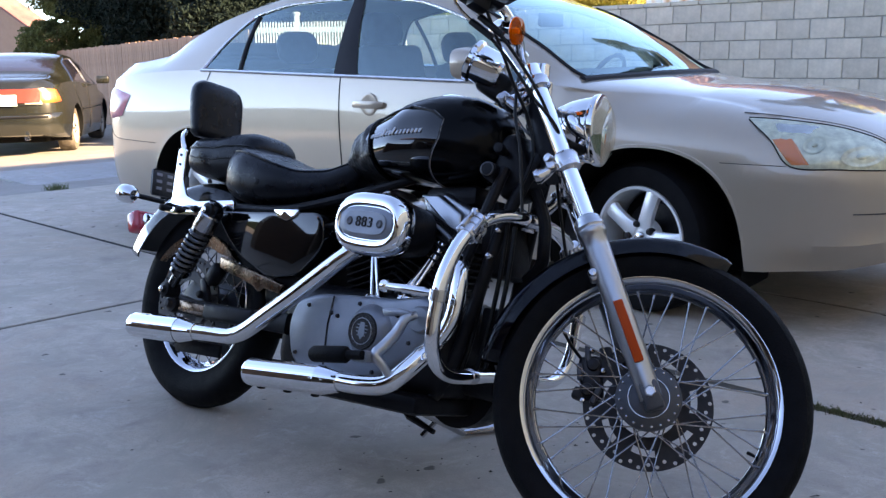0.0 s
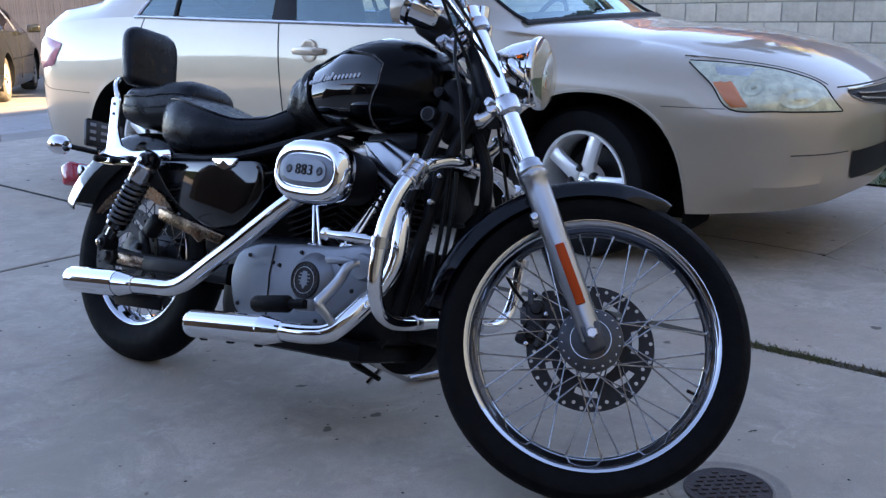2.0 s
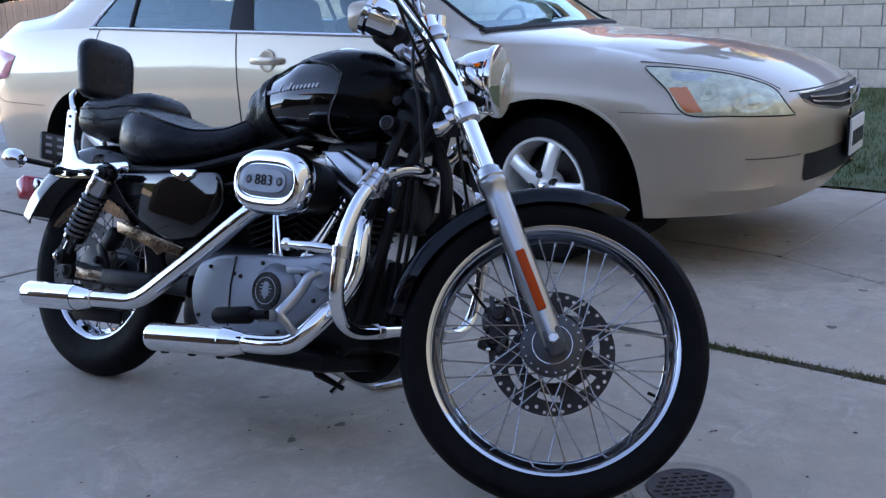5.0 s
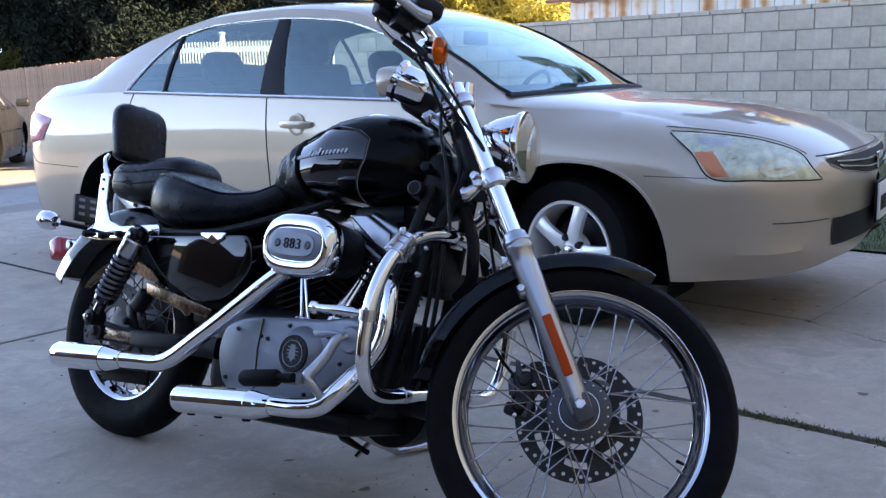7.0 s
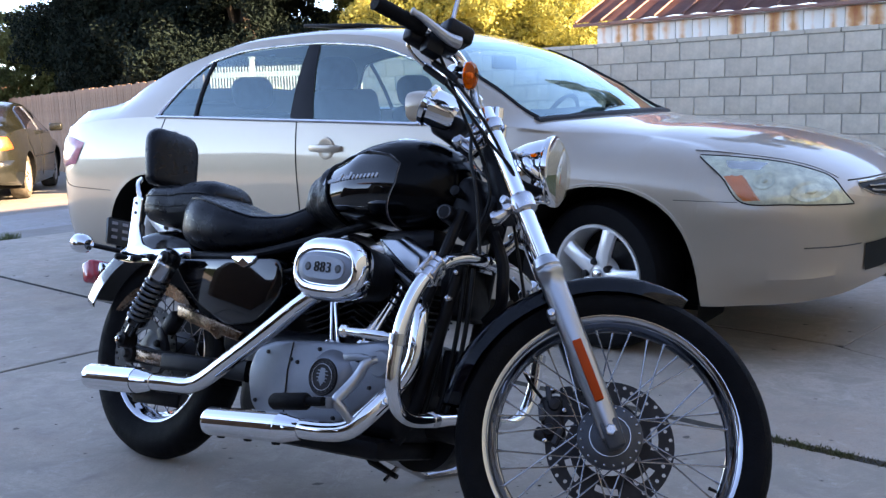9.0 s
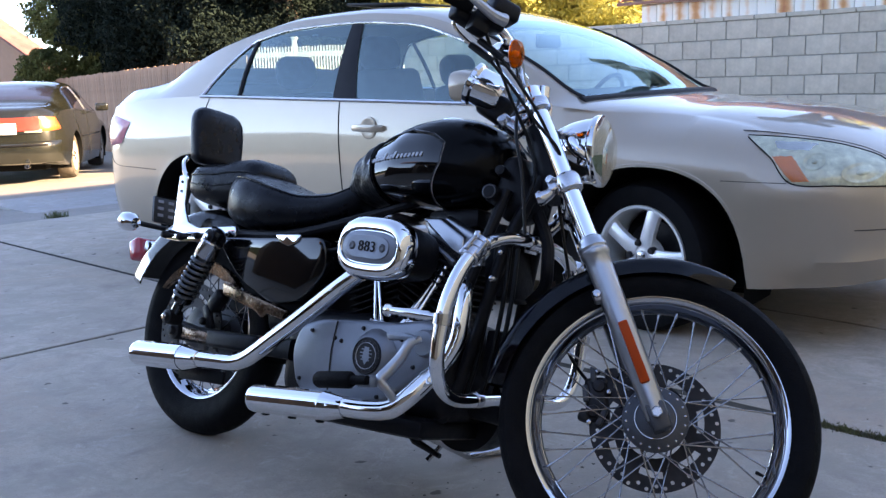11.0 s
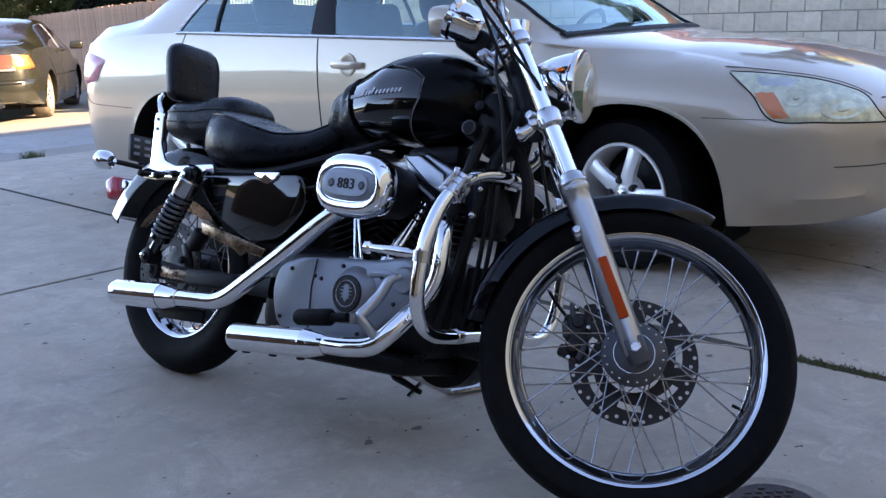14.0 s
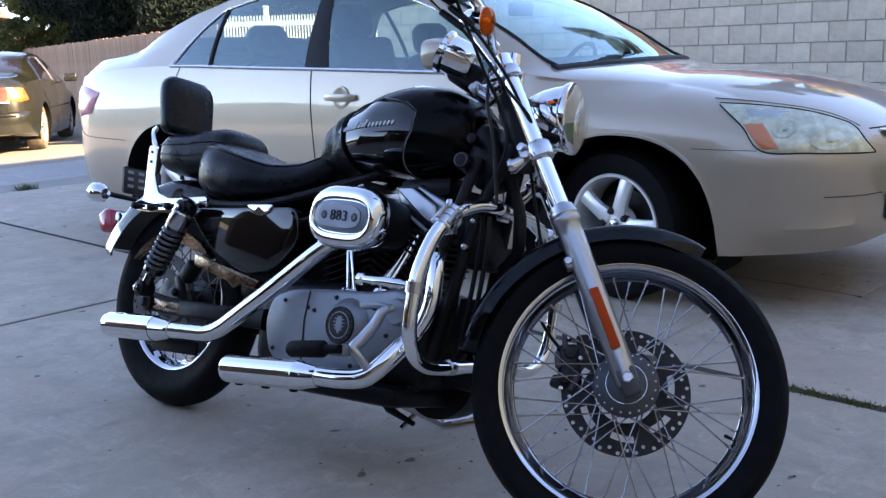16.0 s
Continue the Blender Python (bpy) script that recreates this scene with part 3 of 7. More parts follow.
# white picket panel by the wall's end
wf = thing("white_fence", Matrix.Translation((-2.62, 13.55, 0)) @ pose(0, 0, 0, 0, 0, 3), "white painted fence of thin upright pickets with a post", "fence")
for z in (0.30, 1.46):
    part("rail", box((2.1, 0.04, 0.07), (1.05, 0, z), bevel=0.005), "white_fence", wf)
post_bm = box((0.065, 0.065, 1.80), (0.60, 0.0, 0.77), bevel=0.008)
box((0.09, 0.09, 0.03), (0.60, 0.0, 1.68), bevel=0.01, bm=post_bm)
part("post", post_bm, "white_fence", wf)
pk = None
for k in range(52):
    if pk is None:
        pk = part("picket", box((0.018, 0.018, 1.53), (0, -0.03, 0.80), bevel=0.003), "white_fence", wf)
        o = pk
    else:
        o = new("picket", pk.data)
        o.parent = wf
    o.location = (0.04 + k * 0.040, 0, 0)

# rusty shed behind the wall
shed = thing("shed", WALL_M @ Matrix.Translation((-1.30, 1.5, 0)), "weathered shed with rust-streaked pale panels and rusty sheet roof", "shed")
for k in range(40):
    part("panel", box((0.238, 0.04, 2.0), (0.245 * k, 0, 0.97 + 0.006 * (k % 3)), bevel=0.006), "rust_panel", shed)
rb = bmesh.new()
RN = 60
r0 = [rb.verts.new((-0.45 + 10.6 * k / RN, -0.12, 2.03 + 0.018 * (k % 2))) for k in range(RN + 1)]
r1 = [rb.verts.new((0.25 + 9.9 * k / RN, 2.2, 3.55 + 0.018 * (k % 2))) for k in range(RN + 1)]
for k in range(RN):
    rb.faces.new((r0[k], r0[k + 1], r1[k + 1], r1[k]))
bmesh.ops.solidify(rb, geom=list(rb.faces), thickness=0.02)
part("roof", rb, "rust_roof", shed, "rusty corrugated sheet roof", smooth=0)
part("fascia", box((10.6, 0.03, 0.045), (4.85, -0.125, 2.010), bevel=0.004), "rust_roof", shed)
for k in range(26):
    part("roof_rib", tube([(-0.42 + 0.42 * k, -0.12, 2.055), (0.27 + 0.392 * k, 2.2, 3.585)], 0.016, 6), "rust_roof", shed)
part("shed_body", box((10.0, 2.0, 2.0), (4.85, 1.05, 1.0)), "rust_panel", shed, smooth=0)

# far house at the street's end: a shallow gable, turned and shortened to fit the camera's view
fh = thing("far_house", Matrix.Translation((-12.6, 31.0, -.55)) @ pose(0, 0, 0, 0, 0, -24), "shallow peach stucco gable front under a thin roof, shaped for the camera's view", "house")
part("wall", prism([(-7.0, 0), (0, 0), (0, 2.42), (-3.5, 4.50), (-7.0, 2.42)], 0.9, lambda u, v, w: (u, w, v)), "stucco", fh, smooth=0)
for k in (0, 1):
    part("roof", prism([(-3.5, 4.52), (.30, 2.26), (.30, 2.34), (-3.5, 4.60)] if k else [(-3.5, 4.52), (-3.5, 4.60), (-7.3, 2.34), (-7.3, 2.26)], 1.1, lambda u, v, w: (u, w - .15, v)), "rust_roof", fh, smooth=0)
tree((-1.75, 14.6, -.05), 1.45, .55, "small sunlit shrub behind the white fence", "leaf_gold", 55, per=700, n=7, size=0.04, low=0.3)


tree((13.3, 30.0, -0.1), 18.5, 2.7, "tall dark-leaved tree standing far behind the rusty shed", "leaf_dark", 77, per=330, n=8, size=0.32, low=0.56)
tree((16.6, 30.5, -0.1), 10.5, 3.2, "thin yellow-leaved tree standing far behind the shed roof", "leaf_gold", 78, per=170, n=7, size=0.26, low=0.50)


# ---------------- cars ----------------
CAR_T = [  # x, top, rail height, rail half width, shoulder height, shoulder half width, half width, underside
    (-3.880, .64, .62, .04, .55, .05, .06, .42), (-3.865, .80, .78, .25, .70, .30, .36, .34), (-3.82, .960, .930, .45, .82, .54, .60, .30),
    (-3.74, 1.035, 1.012, .56, .90, .68, .74, .27), (-3.62, 1.072, 1.048, .64, .962, .765, .825, .25), (-3.45, 1.086, 1.064, .67, .988, .805, .868, .24),
    (-3.20, 1.120, 1.092, .690, 1.005, .83, .89, .22), (-2.95, 1.235, 1.185, .690, 1.015, .845, .90, .20), (-2.67, 1.345, 1.275, .675, 1.018, .858, .905, .19),
    (-2.40, 1.42, 1.33, .66, 1.012, .870, .91, .18), (-2.10, 1.458, 1.385, .648, 1.002, .876, .91, .18), (-1.70, 1.468, 1.398, .642, .990, .880, .91, .18),
    (-1.30, 1.440, 1.370, .655, .978, .880, .91, .18), (-0.95, 1.345, 1.275, .690, .966, .878, .91, .18), (-0.60, 1.155, 1.100, .735, .955, .874, .91, .18),
    (-0.32, .978, .963, .765, .943, .868, .91, .18), (-0.20, .962, .947, .758, .928, .866, .91, .18), (0.0, .943, .925, .748, .902, .862, .91, .19),
    (0.20, .937, .917, .735, .878, .858, .908, .20), (0.46, .911, .892, .712, .838, .846, .895, .238), (0.65, .874, .854, .690, .792, .815, .862, .246),
    (0.80, .831, .811, .640, .745, .772, .812, .262), (0.93, .774, .754, .545, .690, .670, .705, .290), (1.00, .731, .711, .420, .655, .520, .560, .318),
    (1.045, .680, .660, .220, .615, .290, .335, .335), (1.065, .610, .590, .020, .560, .035, .050, .380)]
ARCHES = ((0.03, 0.275, 0.428), (-2.738, 0.295, 0.402))


def hood_share(x):
    t = min(1.0, max(0.0, (x + .40) / .50))
    return t * t * (3 - 2 * t)


def crown(x):
    """How far the bonnet's middle stands above its edges."""
    return float(np.interp(x, [0.0, .35, .85, 1.0], [.022, .048, .046, .030]))


def soft(t):
    t = min(1.0, max(0.0, t))
    return t * t * (3 - 2 * t)


def bumper_out(x, z):
    """The front bumper stands proud of the wings, with a lip near its foot."""
    k = soft((x - .33) / .22) * soft((1.05 - x) / .03)
    return k * (.009 * soft((.650 - z) / .022) * (.35 + .65 * soft((z - .36) / .22)) + .016 * soft((x - .60) / .28) * soft((.395 - z) / .018) * soft((z - .335) / .030))\
        - .050 * soft((x - .50) / .16) * soft((1.05 - x) / .06) * soft((.350 - z) / .085)


def side_y(x, z):
    """Half width of the car's side at x, z."""
    return bare_side_y(x, z) + bumper_out(x, z)


def bare_side_y(x, z):
    hs = hood_share(x)
    if hs > 0 and z > .5:
        top, c = interp(CAR_T, x, 1), crown(x)
        lo, hi = 0.0, 1.0
        for _ in range(22):
            r = (lo + hi) / 2
            if .5 + (top - c * r * r - .5) * (1 - r ** 4.8) ** (1 / 4.8) > z:
                lo = r
            else:
                hi = r
        return plain_side_y(x, z) * (1 - hs) + hs * interp(CAR_T, x, 6) * lo
    return plain_side_y(x, z)


def plain_side_y(x, z):
    w, ws, zs = interp(CAR_T, x, 6), interp(CAR_T, x, 5), interp(CAR_T, x, 4)
    lo = interp(CAR_T, x, 7)
    if z > 0.50:
        t = min(1.0, (z - 0.50) / max(0.05, zs - 0.50))
        return w + (ws - w) * t ** 3.0
    t = max(0.0, (0.50 - z) / max(0.05, 0.50 - lo))
    return w * (1 - 0.055 * t * t)


def arch_power(xc, x):
    """The front arch is squarer ahead of the wheel."""
    return 2.4 if xc > -1 and x > xc else 2.0


def arch_z(x):
    z = 0.0
    for xc, zc, r in ARCHES:
        if abs(x - xc) < r:
            e = arch_power(xc, x)
            z = max(z, zc + r * (1 - (abs(x - xc) / r) ** e) ** (1 / e))
    return z


def glass_top(x):
    """Share of the height from belt to roof rail that is side window."""
    if x < -2.38:
        return max(0.0, 0.93 * (1 - ((-2.38 - x) / 0.29) ** 1.5)) if x > -2.67 else 0.0
    if x > -0.85:
        return max(0.0, 0.90 * (1 - ((x + 0.85) / 0.36) ** 2)) if x < -0.49 else 0.0
    return 0.93 - 0.03 * max(0, min(1, (x + 1.2) / 0.35))


def car_section(x):
    top, zr, wr, zs, ws = (interp(CAR_T, x, k) for k in (1, 2, 3, 4, 5))
    zl = max(interp(CAR_T, x, 7), min(arch_z(x), zs - 0.10))
    pts = [(max(0.01, side_y(x, zl) - 0.22), zl + 0.004), (max(0.01, side_y(x, zl) - 0.03), zl)]
    for f in (0, 0.06, 0.14, 0.24, 0.34, 0.44, 0.54, 0.63, 0.70, 0.76, 0.82, 0.88, 0.94, 1.0):
        z = zl + (zs - zl) * f
        pts.append((side_y(x, z), z))
    g = glass_top(x)
    bulge = 0.018 * min(1, max(0, (zr - zs) / 0.3))
    roll = 0.016 * min(1.0, max(0.0, (x + 0.35) / 0.25)) if x < 0.75 else 0.010
    for f in [g * k / 6 for k in range(1, 7)] + [g + (1 - g) * k / 3 for k in range(1, 4)]:
        b = math.sin(math.pi * f)
        pts.append((ws + (wr - ws) * f + (bulge + roll * .5) * b, zs + (zr - zs) * f + roll * b))
    for k in range(1, 9):
        a = k / 8
        pts.append((wr * math.cos(a * math.pi / 2) ** 0.9 if k < 8 else 0.0, zr + (top - zr) * math.sin(a * math.pi / 2) ** 0.8))
    hs = hood_share(x)
    if hs <= 0:
        return pts
    # over the bonnet: one smooth curve from the sill over the wing to the middle
    w = interp(CAR_T, x, 6)
    z0 = max(zl, .5)
    curve = [(plain_side_y(x, zl + (z0 - zl) * k / 24) + bumper_out(x, zl + (z0 - zl) * k / 24), zl + (z0 - zl) * k / 24) for k in range(24)] if z0 > zl else []
    s0 = min(.999, max(0.0, (z0 - .5) / (top - crown(x) - .5)))
    t0 = math.asin(min(1.0, s0 ** 2.4))
    for k in range(61):
        a = t0 + (math.pi / 2 - t0) * k / 60
        y = w * max(0.0, math.cos(a)) ** (2 / 4.8)
        z_ = .5 + (top - crown(x) * min(1.0, y / max(w, .01)) ** 2 - .5) * math.sin(a) ** (2 / 4.8)
        curve.append((y + bumper_out(x, z_), z_))
    curve[-1] = (0.0, top)

    def lengths(c):
        d = [0.0]
        for p, q in zip(c, c[1:]):
            d.append(d[-1] + math.hypot(q[0] - p[0], q[1] - p[1]))
        return [v / d[-1] for v in d]

    body_pts = pts[2:]
    la, lb = lengths(body_pts), lengths(curve)
    for k, (p, t) in enumerate(zip(body_pts, la)):
        c = (float(np.interp(t, lb, [q[0] for q in curve])), float(np.interp(t, lb, [q[1] for q in curve])))
        pts[2 + k] = (p[0] * (1 - hs) + c[0] * hs, p[1] * (1 - hs) + c[1] * hs)
    pts[-1] = (0.0, pts[-1][1])
    return pts


def build_car(m, label, paint, glass, front_detail=True):
    car = thing("car", m, label, "car")
    xs = set()
    x = -3.88
    while x < 1.065:
        step = 0.012 if (x > 0.9 or x < -3.70) else (0.02 if x > 0.36 else 0.05)
        xs.add(round(x, 4))
        x += step
    xs |= {-0.98, -0.32, -3.06, -2.62, 1.065, -2.67, -0.49, -1.645, -1.49, 1.055, -3.873}
    for xc, zc, r in ARCHES:
        for k in range(25):
            xs.add(round(xc + r * math.cos(math.pi * k / 24) * 0.9995, 4))
    xs = sorted(xs)
    body, wind, rear = bmesh.new(), bmesh.new(), bmesh.new()
    sides = {1: bmesh.new(), -1: bmesh.new()}
    secs = [car_section(x) for x in xs]
    np_ = len(secs[0])
    made = {}

    def vert(bm, i, j, s):
        key = (id(bm), i, j, s if secs[i][j][0] > 1e-6 else 1)
        if key not in made:
            y, z = secs[i][j]
            # the cowl and the rear deck's edge bow forwards and back at the middle
            made[key] = bm.verts.new((xs[i] + bow(xs[i], y, z), s * y, z))
        return made[key]

    def bow(x, y, z):
        b = 0.0
        if -1.0 < x < 0.28 and z > 0.86:
            f = max(0.0, 1 - abs(x + 0.36) / 0.64)
            b = 0.13 * max(0.0, 1 - (y / 0.77) ** 2) * f * f * (3 - 2 * f)
        return b

    for i in range(len(xs) - 1):
        xm = (xs[i] + xs[i + 1]) / 2
        for j in range(np_ - 1):
            for s in (1, -1):
                bm, mi = body, 0
                if j < 2:
                    mi = 1
                elif 15 <= j <= 20 and -2.67 < xm < -0.49:
                    bm = sides[s]
                elif j >= 26 and -0.98 < xm < -0.32:
                    bm = wind
                elif j >= 26 and -3.06 < xm < -2.62:
                    bm = rear
                vs = [vert(bm, i, j, s), vert(bm, i + 1, j, s), vert(bm, i + 1, j + 1, s), vert(bm, i, j + 1, s)]
                vs = list(dict.fromkeys(vs))
                if len(vs) >= 3:
                    try:
                        f = bm.faces.new(vs if s < 0 else vs[::-1])
                        f.material_index = mi
                    except ValueError:
                        pass
    # the wings run smoothly from the pillar's foot into the bonnet
    wing = [v for v in body.verts if -.42 < v.co.x < .16 and abs(v.co.y) > .40 and v.co.z > .80 and not v.is_boundary]
    for _ in range(14):
        bmesh.ops.smooth_vert(body, verts=wing, factor=.5, use_axis_x=True, use_axis_y=True, use_axis_z=True)
    part("body", body, [paint, "car_well", "car_black"], car, smooth=28)
    ub = box((3.90, 1.18, 0.12), (-1.50, 0, 0.235), bevel=0.02)
    box((1.88, 1.66, 0.10), (-1.36, 0, 0.225), bevel=0.02, bm=ub)
    box((0.30, 1.10, 0.10), (0.62, 0, 0.345), bevel=0.02, bm=ub)
    part("underbody", ub, "car_well", car, smooth=0)
    for xc, zc, r in ARCHES:
        for s in (-1, 1):
            arc = [(xc + r * 1.0 * math.cos(math.pi * k / 20), zc + r * 1.0 * math.sin(math.pi * k / 20)) for k in range(-2, 23)]
            part("wheel_liner", loft([[V(x, s * y, z) for x, z in arc] for y in (.52, .86)], cap=False, closed=False), "car_well", car)
            part("well_back", side_plate(arc, s * .52, s * .50), "car_well", car, smooth=0)
    for bm, nm in ((wind, "windscreen"), (rear, "rear_window"), (sides[1], "side_window"), (sides[-1], "side_window")):
        bmesh.ops.remove_doubles(bm, verts=bm.verts, dist=0.0004)
        part(nm, bm, "side_glass" if nm == "side_window" and glass == "car_glass" else glass, car).visible_shadow = False
    return car


def car_line(pts, r, mat_name, car, name="shut_line", s=-1, lift=0.0, n=5, parent=None):
    """A thin line along the car's side through (x, z) places."""
    fine = smooth_path([(x, 0, z) for x, z in pts], n)
    return part(name, tube([(p.x, s * (side_y(p.x, p.z) + lift), p.z) for p in fine], r, 6), mat_name, parent or car)


def belt_pt(x, f, s=-1, out=0.0):
    zr, wr, zs, ws = (interp(CAR_T, x, k) for k in (2, 3, 4, 5))
    bulge = 0.018 * min(1, max(0, (zr - zs) / 0.3))
    return Vector((x, s * (ws + (wr - ws) * f + bulge * math.sin(math.pi * f) + out), zs + (zr - zs) * f))


def alloy_wheel(car, at, s, r=0.326, rim="alloy", width=0.205, steer=0.0, rubber="rubber"):
    """Tyre and five-spoke rim; s: the side that faces out."""
    hub = part("wheel", lathe([(0.0, 0.0), (0.04, 0.0), (0.075, -0.01), (0.078, -0.05), (0.0, -0.05)], 24, (at[0], at[1] + s * -0.02, at[2]), (0, s, 0)), rim, car)
    w = width / 2
    tyre = lathe([(0.205, -w * .75), (0.215, -w * .95), (0.27, -w * 1.05), (r - .02, -w * .98), (r - .004, -w * .75), (r, -w * .4), (r, w * .4), (r - .004, w * .75),
                  (r - .02, w * .98), (0.27, w * 1.05), (0.222, w * .93), (0.212, w * .8), (0.205, w * .7)], 56, (at[0], at[1] - s * w, at[2]), (0, s, 0), closed=True)
    part("tyre", tyre, rubber, hub)
    part("hub_cap", lathe([(0.0, .004), (.018, .003), (.024, .0), (.026, -.004), (.026, -.02)], 24, (at[0], at[1] - s * .008, at[2]), (0, s, 0)), "chrome_worn" if rim == "alloy" else rim, hub)
    part("rim", lathe([(0.219, 0.0), (0.217, 0.012), (0.205, 0.010), (0.196, -0.012), (0.192, -0.09), (0.196, -0.16), (0.210, -0.165), (0.213, -0.1), (0.212, -0.01)], 56, (at[0], at[1] - s * 0.014, at[2]), (0, s, 0), closed=True), rim, hub)
    part("brake_disc", lathe([(0.0, 0), (0.14, 0), (0.14, -0.02), (0.0, -0.02)], 32, (at[0], at[1] - s * 0.115, at[2]), (0, s, 0)), "disc", hub)
    part("inner_barrel", lathe([(0.0, 0), (0.19, 0), (0.19, -0.01), (0.0, -0.01)], 32, (at[0], at[1] - s * 0.15, at[2]), (0, s, 0)), "car_well", hub)
    for k in range(5):
        a = math.radians(72 * k + 2)
        rings = []
        for rad, hw, dep in ((0.040, 0.034, 0.0), (0.10, 0.029, 0.006), (0.16, 0.029, 0.003), (0.204, 0.033, -0.004)):
            c = V(rad * math.cos(a), 0, rad * math.sin(a))
            t = V(-math.sin(a), 0, math.cos(a))
            rings.append([V(*at) + c + t * u + V(0, s * (v - 0.014), 0) for u, v in ((-hw, dep - 0.03), (-hw, dep - 0.006), (-hw * .7, dep), (hw * .7, dep), (hw, dep - 0.006), (hw, dep - 0.03))])
        part("spoke", loft(rings), rim, hub)
    for k in range(5):
        a = math.radians(72 * k + 32)
        part("wheel_nut", lathe([(0.0, 0.016), (0.011, 0.015), (0.0155, 0.004), (0.0155, -0.02)], 12, (at[0] + 0.060 * math.cos(a), at[1] - s * 0.014, at[2] + 0.060 * math.sin(a)), (0, s, 0)), "disc", hub)
    if steer:
        turn = Matrix.Translation(at) @ Matrix.Rotation(math.radians(steer), 4, "Z") @ Matrix.Translation(-V(*at))
        for ob in [hub] + list(hub.children):
            ob.data.transform(turn)
    return hub


def skin_patch(top, bot, lift, s=-1, nu=18, nv=7, x_edge=None):
    """A patch on the car's skin between two (x, z) edges."""
    tu = smooth_path([(x, 0, z) for x, z in top], 8)
    bu = smooth_path([(x, 0, z) for x, z in bot], 8)
    bm = bmesh.new()
    rows = []
    for i in range(nu + 1):
        a = tu[round(i * (len(tu) - 1) / nu)]
        b = bu[round(i * (len(bu) - 1) / nu)]
        row = []
        for j in range(nv + 1):
            p = a.lerp(b, j / nv)
            edge = min(1.0, 4 * min(i / nu, 1 - i / nu, j / nv, 1 - j / nv) * 2)
            row.append(bm.verts.new((p.x, s * (side_y(p.x, p.z) + .004 + lift * edge), p.z)))
        rows.append(row)
    for a, b in zip(rows, rows[1:]):
        for j in range(nv):
            bm.faces.new((a[j], b[j], b[j + 1], a[j + 1]))
    return bm


def bowl_patch(cx, cz, rx, rz, s):
    """A round hollow reflector set on the car's skin, with a raised bulb cap."""
    rings = []
    for f, lift in ((1.0, .012), (.93, .011), (.75, .007), (.50, .004), (.34, .003), (.28, .009), (.15, .013), (.02, .014)):
        ring = []
        for k in range(28):
            a = 2 * math.pi * k / 28
            x, z = cx + rx * f * math.cos(a), cz + rz * f * math.sin(a)
            ring.append(V(x, s * (side_y(x, z) + lift), z))
        rings.append(ring)
    return loft(rings, cap=False)


